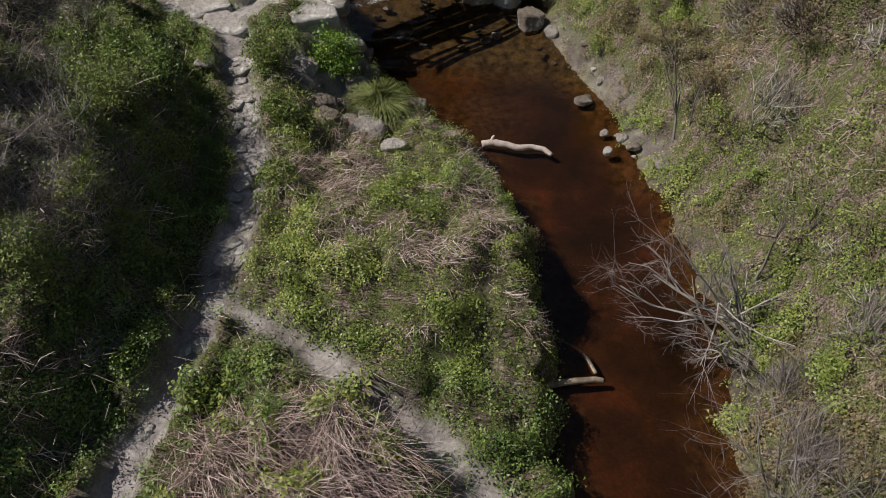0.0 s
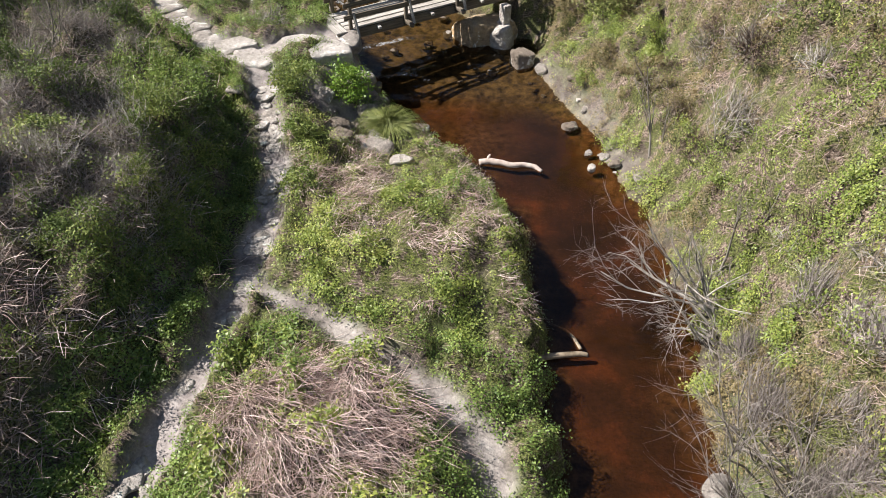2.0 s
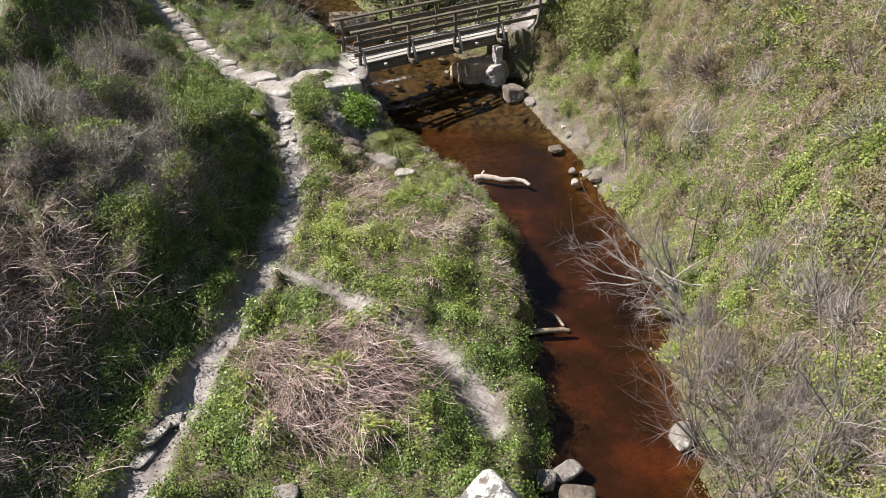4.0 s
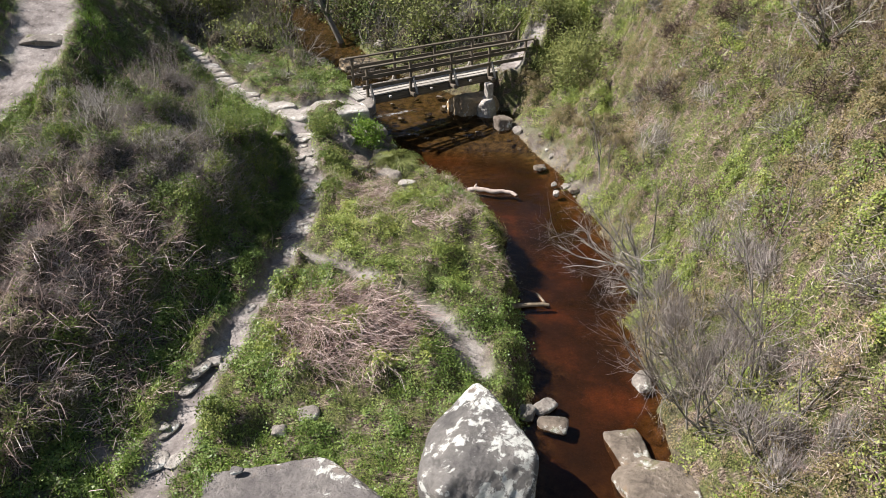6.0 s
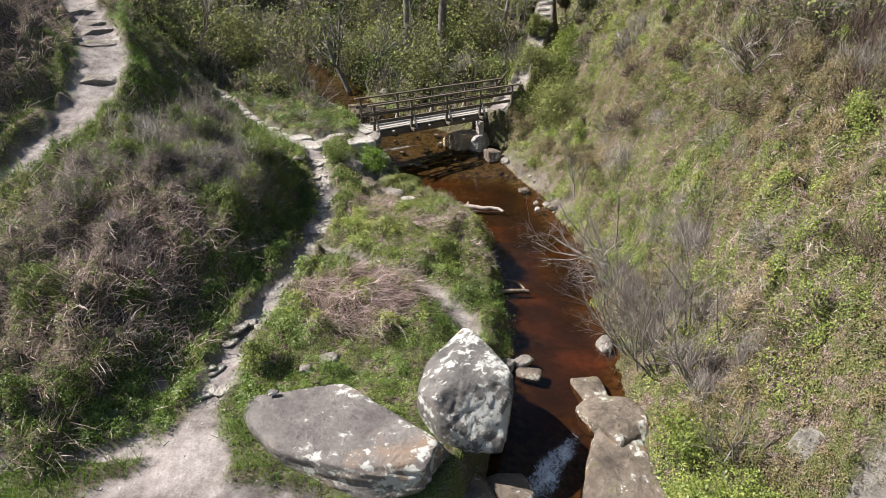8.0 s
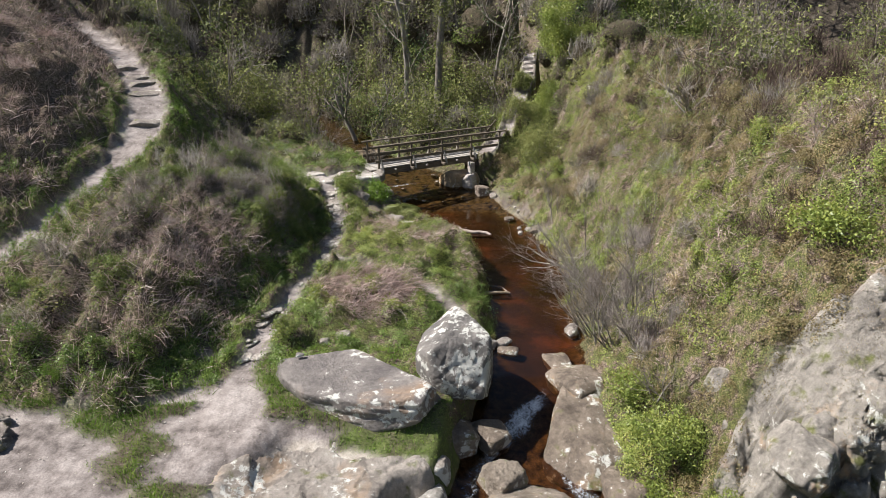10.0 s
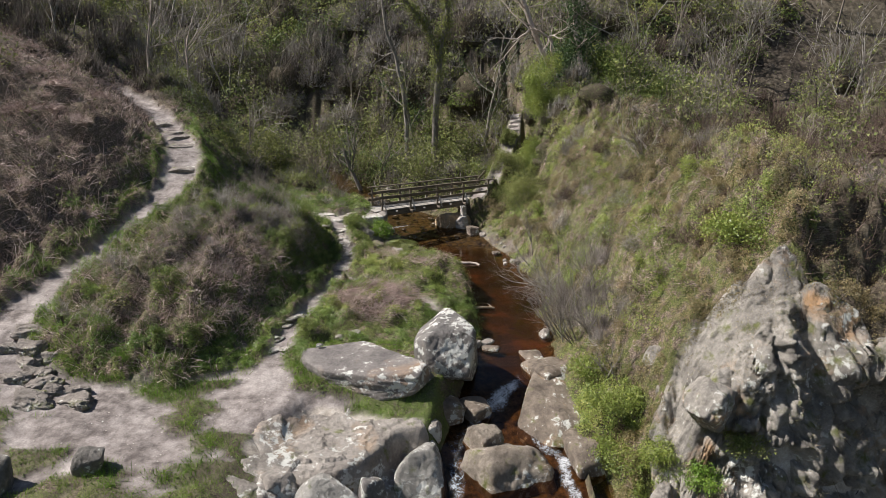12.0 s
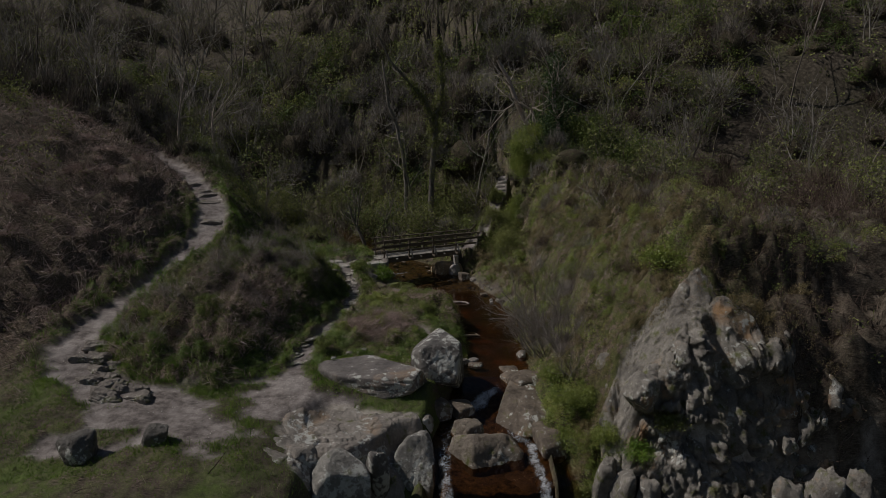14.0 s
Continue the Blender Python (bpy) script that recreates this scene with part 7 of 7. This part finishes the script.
g = at_ground(0.3, 26)
limbed_tree(501, foot(0.3, 26.0), [([(0, 0, -0.3), (0.1, 0, 7.3 - g), (0.35, 0.1, 9.5 - g), (0.75, 0.2, 11.1 - g), (0.7, 0, 12.7 - g), (0.5, 0, 14.5 - g)], 0.24, 0.13, 1.0), ([(0.15, 0, 8.6 - g), (-0.3, -0.1, 10.5 - g), (-1.4, -0.3, 11.85 - g), (-2.9, -0.5, 13.4 - g), (-3.6, -0.6, 15.0 - g)], 0.12, 0.06, 0.6)],
            "tall bare tree with ivy-clad trunk and forked limbs", 9000, 0.12, reach=0.2)
g = at_ground(-1.5, 27)
limbed_tree(512, foot(-1.5, 27.0), [([(0, 0, -0.3), (-0.25, 0, 7.0 - g), (-0.7, 0, 8.9 - g), (-1.35, 0, 10.8 - g), (-1.7, 0, 13.5 - g)], 0.17, 0.08, 0.4)], "mossy dark tree leaning behind the footbridge", 700, 0.12)
g = at_ground(9.2, 25)
limbed_tree(502, foot(9.2, 25.0), [([(0, 0, -0.3), (-1.05, 0, 7.1 - g), (-2.1, 0, 8.7 - g), (-3.4, 0, 11.6 - g), (-4.4, 0, 13.4 - g)], 0.26, 0.12, 0.45), ([(0.2, 0.2, -0.3), (0.1, 0.2, 8.2 - g), (-0.5, 0.2, 10.8 - g), (-0.4, 0.2, 13.4 - g)], 0.22, 0.12, 1.0), ([(-1.7, -0.3, 8.4 - g), (-1.9, -0.5, 10.0 - g), (-3.2, -0.7, 10.6 - g), (-4.3, -0.9, 9.8 - g)], 0.1, 0.04, 0.0)],
            "leaning tree with dark ivy and pale crooked branches", 5500, 0.17, PALE_LOG, PALE_TWIG, IVY, 0.34, 7, 2.4)
tall_tree(504, (-4.2, 24.3, at_ground(-4.2, 24.3)), 4.6, 0.16, (-0.45, 0.1), "dark mossy tree leaning over the upper stream", 500, kids=6)
tall_tree(505, (-3.6, 24.6, at_ground(-3.6, 24.6)), 4.0, 0.12, (0.5, 0.1), "dark mossy tree leaning over the upper stream", 300, kids=6)
tall_tree(506, (-1.0, 29.0, at_ground(-1.0, 29.0)), 8.0, 0.13, (-0.1, 0.0), "bare woodland tree with greenish bark", 800)
tall_tree(507, (3.8, 31.0, at_ground(3.8, 31.0)), 9.0, 0.16, (0.05, 0.0), "bare woodland tree with greenish bark", 900)
tall_tree(508, (-15.2, 26.0, at_ground(-15.2, 26.0)), 6.0, 0.09, (-0.1, 0.0), "pale-stemmed birch at the path's head", 0, PALE_LOG, PALE_TWIG)
tall_tree(509, (-17.4, 25.0, at_ground(-17.4, 25.0)), 6.0, 0.09, (0.1, 0.0), "pale-stemmed birch at the path's head", 0, PALE_LOG, PALE_TWIG)
tall_tree(510, (-11.0, 23.0, at_ground(-11.0, 23.0)), 4.0, 0.07, (0.1, 0.0), "bare grey tree beside the upper path", 0, BARK, PALE_TWIG)

# woods up the valley sides, joined
def woodland(name, seed, spots, label, fine, kinds, leafy, sides=3):
    rng = np.random.default_rng(seed)
    kits = []
    for k in range(kinds):
        r2 = np.random.default_rng(seed * 10 + k)
        lines = []
        for _ in range(r2.integers(2, 5)):
            w = np.array((r2.normal() * 0.28, r2.normal() * 0.28, 1.0))
            grow(r2, (r2.normal() * 0.25, r2.normal() * 0.25, -0.3), w / np.linalg.norm(w), r2.uniform(3.2, 4.8), 0.06, 2, 6, 0.55, 0.1, 0.14, 3, 0.5, 0.45, 0.3, lines)
        v, q = tubes([(p, max(a, 0.012), max(b, 0.008)) for p, a, b, o in lines], sides)
        tips = np.concatenate([p for p, a, b, o in lines if o > 0])
        kits.append((v, q, tips))
    vs, qs, at, lv = [], [], 0, []
    for (sx, sy, sc) in spots:
        v, q, tips = kits[rng.integers(kinds)]
        a = rng.uniform(0, 2 * math.pi)
        turn = np.array(((math.cos(a), -math.sin(a), 0), (math.sin(a), math.cos(a), 0), (0, 0, 1.0))) * sc
        o = np.array((sx, sy, at_ground(sx, sy)))
        vs.append(v @ turn.T + o)
        qs.append(q + at)
        at += len(v)
        lv.append(tips @ turn.T + o)
    v = np.concatenate(vs)
    tagged(new(name, toned(array_mesh(name, v, np.concatenate(qs), fine), np.full(len(v), 0.5), 1)), label, "woodland", kind="stuff")
    if leafy:
        v, t = leaf_cloud(np.concatenate(lv), leafy, 0.15, rng, 0.3)
        tagged(new("woodland_foliage", toned(array_mesh("woodland_foliage", v, t, HAZE_LEAF), 0.2 + 0.7 * vnoise(v[::3] * 0.6, 6), 3)), "hazy olive foliage and ivy among the bare woods", "woodland", kind="stuff")


RW = np.random.default_rng(77)


CORE_DIRS, CORE_TRIS = sphere_dirs(2)


def thicket(name, seed, spots, twigs, leaf_n, twig_mat, leaf_mat, leaf_size, label):
    """Many rounded shrubs that close up to a thicket: fine stems fanning out from each foot, and leaves on their upper halves."""
    rng = np.random.default_rng(seed)
    rib, rtone, lea, ltone, core = [], [], [], [], []
    for sx, sy, r, h in spots:
        o = np.array((sx, sy, at_ground(sx, sy) - 0.1))
        tone = rng.random()
        lop = rng.normal(size=3) * 0.25

        def crown(n, inner):
            d = unit(rng.normal(size=(n, 3)) + np.array((0, 0, 0.35)) + lop)
            d[:, 2] = np.abs(d[:, 2])
            bulge = 0.75 + 0.5 * vnoise(d * 2.2 + sx * 3.1 + sy, seed)
            return d * (bulge * rng.uniform(inner, 1.0, n) ** 0.5)[:, None] * np.array((r, r, h))
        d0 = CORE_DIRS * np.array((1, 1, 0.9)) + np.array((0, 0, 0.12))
        # opaque dark lump added in far shrubs to stop light and deepen their shade
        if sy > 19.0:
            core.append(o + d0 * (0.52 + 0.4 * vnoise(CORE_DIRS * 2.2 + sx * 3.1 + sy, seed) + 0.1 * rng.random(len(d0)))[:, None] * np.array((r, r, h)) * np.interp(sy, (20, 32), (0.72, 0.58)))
        if twigs:
            k = int(twigs * 1.6 * min(r, 1.3))
            tip = crown(k, 0.45)
            low = tip * 0.5 + rng.normal(size=tip.shape) * 0.16 * r
            low[:, 2] = np.abs(low[:, 2]) * 0.8
            side = unit(np.cross(tip - low, rng.normal(size=tip.shape))) * np.clip(0.006 * r + 0.0004 * sy, 0.006, 0.02)
            rib.append(np.stack([o + low - side, o + low + side, o + tip], 1))
            rtone.append(np.full(k * 3, tone))
        if leaf_n:
            s0 = leaf_size * np.interp(sy, (12, 19, 24, 30, 48), (0.62, 0.75, 1.1, 1.4, 2.0))
            k = int(leaf_n * (2.2 if sy < 17 else 0.85) * min(r, 1.4))
            c = o + crown(k, 0.55)
            nor = unit(unit(c - o) + rng.normal(size=c.shape) * 0.6)
            a = unit(np.cross(nor, rng.normal(size=c.shape)))
            b = np.cross(nor, a)
            s = (s0 * rng.uniform(0.7, 1.5, k))[:, None]
            lea.append(np.stack([c - a * s * 0.5, c + a * s * 0.1 - b * s * 0.38, c + a * s * 0.5 + b * s * 0.3], 1))
            ltone.append(np.full(k * 3, tone))
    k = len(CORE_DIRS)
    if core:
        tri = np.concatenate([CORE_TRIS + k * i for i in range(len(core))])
        tagged(new("thicket_core", array_mesh("thicket_core", np.concatenate(core), tri, BUSH_CORE)), "dark light-blocking core added inside the " + label, "thicket", kind="stuff")
    if rib:
        v = np.concatenate(rib).reshape(-1, 3)
        me = array_mesh(name, v, np.arange(len(v)).reshape(-1, 3), twig_mat)
        tagged(new(name, toned(me, np.concatenate(rtone), 1)), label, "thicket", kind="stuff")
    if lea:
        v = np.concatenate(lea).reshape(-1, 3)
        me = array_mesh("thicket_leaves", v, np.arange(len(v)).reshape(-1, 3), leaf_mat)
        tagged(new("thicket_leaves", toned(me, np.concatenate(ltone), 1)), "leaves of the " + label, "thicket", kind="stuff")


def clear_of(sx, sy, margin):
    xl_, xr_, _ = channel(sy)
    if xl_ - margin < sx < xr_ + margin and sy < 34:
        return False
    for line in (LEFT_PATH, STEP_PATH, RIGHT_STEPS, MAIN_PATH):
        dd, (_, pw) = to_line(np.array([sx]), np.array([sy]), line)
        if dd[0] < pw[0] + margin:
            return False
    return True


olive, grey, green = [], [], []
while len(olive) + len(grey) + len(green) < 560:
    sy = 20.0 + 34 * RW.random() ** 1.8
    sx = RW.uniform(-14 - 0.6 * (sy - 20), 11 + 0.9 * (sy - 20))
    r = RW.uniform(0.6, 1.35) * np.interp(sy, (20, 26, 45), (0.75, 1.25, 2.0))
    if not clear_of(sx, sy, r * 0.75) or (-2.4 < sx < 3.4 and sy < 21):
        continue
    kind_ = vnoise(np.array([[sx / 3.2, sy / 3.2, 0.0]]), 71)[0] + RW.normal() * 0.12
    (grey if kind_ < 0.47 else olive if kind_ < 0.7 else green).append((sx, sy, r, r * RW.uniform(0.9, 1.7)))
thicket("brush_thicket", 41, grey, 330, 50, BRUSH, HAZE_LEAF, 0.12, "grey-purple leafless brush thicket up the valley")
thicket("olive_thicket", 42, olive, 150, 400, BRUSH, HAZE_LEAF, 0.095, "olive-green broom and gorse thicket up the valley")
thicket("green_thicket", 43, green, 50, 470, TWIG, LEAF, 0.095, "green bramble and holly thicket up the valley")

low_brush = [(RW.uniform(-1.6, 3.3), RW.uniform(19.3, 22.0), RW.uniform(0.35, 0.6), RW.uniform(0.3, 0.55)) for _ in range(26)]
low_brush = [q for q in low_brush if clear_of(q[0], q[1], 0.45)]
thicket("brush_thicket", 44, low_brush[:9], 300, 150, BRUSH, HAZE_LEAF, 0.07, "low grey brush on the bank behind the footbridge")
thicket("olive_thicket", 45, low_brush[9:], 120, 420, TWIG, HAZE_LEAF, 0.07, "low olive herbs on the bank behind the footbridge")
# shrubs of the near slopes
young, dull, grey, brown_ = [], [], [], []
while len(young) + len(dull) + len(grey) + len(brown_) < 370:
    sx, sy = RW.uniform(5.0, 15.5), RW.uniform(-2.2, 21.5)
    r = RW.uniform(0.3, 0.9)
    d_ = sx - float(channel(sy)[1])
    if d_ < 0.5 + r or not clear_of(sx, sy, r) or inside(np.array([sx]), np.array([sy]), CLIFF_AREA)[0] > -0.5:
        continue
    k_ = fbm2(np.array([sx]), np.array([sy]), 2.0, 2, 201)[0] + RW.normal() * 0.08 + 0.012 * (sx - 8)
    (young if k_ < 0.43 else dull if k_ < 0.48 else grey if k_ < 0.58 else brown_).append((sx, sy, r, r * RW.uniform(0.7, 1.2)))
thicket("bramble_mounds", 51, young, 40, 430, TWIG, YELLOW_LEAF, 0.075, "yellow-green bramble mounds on the steep bank")
thicket("gorse_mounds", 52, dull, 90, 300, TWIG, HAZE_LEAF, 0.065, "olive gorse mounds on the steep bank")
thicket("heather_mounds", 53, grey, 230, 50, BRUSH, HAZE_LEAF, 0.06, "grey-purple leafless heather mounds on the steep bank")
thicket("heath_mounds", 54, brown_, 230, 40, HEATH, HAZE_LEAF, 0.06, "dark brown heath mounds on the steep bank")
streamside = []
while len(streamside) < 20:
    sy = RW.uniform(-0.3, 5.6)
    sx = float(channel(sy)[1]) + RW.uniform(0.55, 1.7)
    streamside.append((sx, sy, RW.uniform(0.35, 0.6), RW.uniform(0.8, 1.35)))
thicket("brush_thicket", 68, streamside, 520, 30, MOUND_BRUSH, HAZE_LEAF, 0.06, "dense grey-brown leafless brush along the stream bank")
upland, purple = [], []
while len(upland) + len(purple) < 105:
    sx, sy = RW.uniform(9.5, 27), RW.uniform(-1, 24)
    if clear_of(sx, sy, 1.0) and sx > 9.5 + 0.3 * RW.random() * sy:
        (upland if RW.random() < 0.6 else purple).append((sx, sy, RW.uniform(0.6, 1.3), RW.uniform(0.4, 0.9)))
tall_brush = []
while len(tall_brush) < 70:
    sx, sy = RW.uniform(7.5, 20), RW.uniform(0.5, 24)
    r = RW.uniform(0.6, 1.2)
    if clear_of(sx, sy, r) and sx - float(channel(sy)[1]) > 3.2 + r:
        tall_brush.append((sx, sy, r, r * RW.uniform(1.1, 1.7)))
high_brush = [(RW.uniform(9, 48), RW.uniform(8, 46), RW.uniform(1.0, 2.2), RW.uniform(1.0, 2.6)) for _ in range(170)]
high_brush = [q for q in high_brush if clear_of(q[0], q[1], q[2]) and q[0] > 8.5 + 0.1 * (q[1] - 16)]
thicket("brush_thicket", 62, high_brush[:105], 200, 40, HEATH, HAZE_LEAF, 0.09, "dark brown leafless thicket high on the bank")
thicket("green_thicket", 63, high_brush[105:], 40, 320, TWIG, LEAF, 0.09, "dark evergreen thicket high on the bank")
far_woods = [(RW.uniform(-75, 75), RW.uniform(34, 84), RW.uniform(2.0, 3.8), RW.uniform(2.6, 5.5)) for _ in range(230)]
far_woods = [q for q in far_woods if clear_of(q[0], q[1], q[2])]
thicket("winter_woods", 64, far_woods[:170], 210, 30, TWIG, HAZE_LEAF, 0.13, "grey-brown winter woods closing the valley")
thicket("winter_woods", 65, far_woods[170:], 60, 230, TWIG, HAZE_LEAF, 0.13, "olive-green woods closing the valley")
thicket("brush_thicket", 60, tall_brush, 230, 22, HEATH, HAZE_LEAF, 0.08, "tall dark brown leafless brush high on the steep bank")
thicket("heath_mounds", 57, upland, 260, 30, HEATH, HAZE_LEAF, 0.1, "dark brown heath mounds high on the bank")
thicket("heather_mounds", 58, purple, 240, 12, HEATH, HAZE_LEAF, 0.1, "dark purple-brown heather mounds high on the bank")
rusty = []
while len(rusty) < 60:
    sx, sy = RW.uniform(-24, -13.2), RW.uniform(0, 23)
    if clear_of(sx, sy, 0.7) and (sy > 6 or sx < -14.8):
        rusty.append((sx, sy, RW.uniform(0.45, 1.0), RW.uniform(0.35, 0.7)))
left_woods = [(RW.uniform(-34, -16.5), RW.uniform(19, 40), RW.uniform(1.0, 1.9), RW.uniform(1.4, 3.0)) for _ in range(90)]
left_woods = [q for q in left_woods if clear_of(q[0], q[1], q[2] * 0.8) and q[1] > 17 - 0.45 * (q[0] + 16)]
thicket("brush_thicket", 61, left_woods, 300, 60, TWIG, HAZE_LEAF, 0.1, "brown leafless thicket behind the bracken hill")
bank_end = [(RW.uniform(-16.5, -12.6), RW.uniform(-7, -2.6), RW.uniform(0.45, 0.8), RW.uniform(0.35, 0.7)) for _ in range(26)]
thicket("bracken_mounds", 66, bank_end[:15], 260, 60, RUST, LEAF, 0.07, "tangled brown bracken and bramble bank beside the trodden ground")
thicket("bramble_mounds", 67, bank_end[15:], 60, 320, TWIG, LEAF, 0.07, "dark green bramble bank beside the trodden ground")
thicket("bracken_mounds", 59, rusty, 240, 12, RUST, HAZE_LEAF, 0.1, "mounds of tangled pinkish-brown dead bracken")
leafy, twiggy = [], []
while len(leafy) + len(twiggy) < 135:
    sx, sy = RW.uniform(-11.3, -3.6), RW.uniform(0.6, 20.5)
    r = RW.uniform(0.3, 0.6)
    if not clear_of(sx, sy, r + 0.1) or (sy < 14 and inside(np.array([sx]), np.array([sy]), MOUND)[0] < r * 0.8) or (sy < 5 and -7.5 < sx < -4.8 and RW.random() < 0.6):
        continue
    (leafy if RW.random() < 0.4 else twiggy).append((sx, sy, r, r * RW.uniform(0.7, 1.1)))
thicket("bramble_mounds", 55, leafy, 40, 300, TWIG, LEAF, 0.07, "dark green bramble mounds on the left bank")
thicket("heather_mounds", 56, twiggy, 230, 40, BRUSH, LEAF, 0.06, "grey-purple leafless brush mounds on the left bank")
spots, brown = [], []
while len(spots) < 95:
    sx, sy = RW.uniform(-40, 40), RW.uniform(22, 70)
    xl_, xr_, _ = channel(sy)
    if sx > xl_ - 0.8 and sx < xr_ + 0.8 and sy < 32:
        continue
    if abs(sx - np.interp(sy, (17, 21, 25), (-13.2, -16.4, -19))) < 2.2 and sy < 25 or (2 < sx < 8 and sy < 29):
        continue
    if RW.random() < np.interp(sy, (22, 30, 70), (1, 0.9, 0.35)):
        spots.append((sx, sy, RW.uniform(0.8, 1.5) * np.interp(sy, (22, 30, 60), (0.75, 1.15, 1.5))))
woodland("woodland", 31, spots[:58], "bare grey-brown winter woods on the valley sides", TWIG, 5, 20000)
woodland("woodland", 32, spots[58:], "grey leafless winter woods on the valley sides", BRUSH, 4, 6000)
while len(brown) < 16:
    sx, sy = RW.uniform(9, 26), RW.uniform(2, 22)
    if RW.random() < 0.8:
        brown.append((sx, sy, RW.uniform(0.3, 0.55)))
while len(brown) < 24:
    sx, sy = RW.uniform(-26, -14.5), RW.uniform(8, 22)
    if sx < np.interp(sy, (17, 21), (-15, -18.5)):
        brown.append((sx, sy, RW.uniform(0.3, 0.55)))
woodland("scrub", 33, brown, "leafless grey scrub on the upper slopes", TWIG, 4, 6000)
brush = []
while len(brush) < 22:
    sx, sy = RW.uniform(-12, 3.6), RW.uniform(21.5, 33)
    xl_, xr_, _ = channel(sy)
    if xl_ - 0.7 < sx < xr_ + 0.7 or sx < np.interp(sy, (21, 25, 30), (-12, -13, -14)):
        continue
    brush.append((sx, sy, RW.uniform(0.35, 0.65)))
woodland("brushwood", 34, brush, "dense leafless brush behind the footbridge", TWIG, 4, 16000)
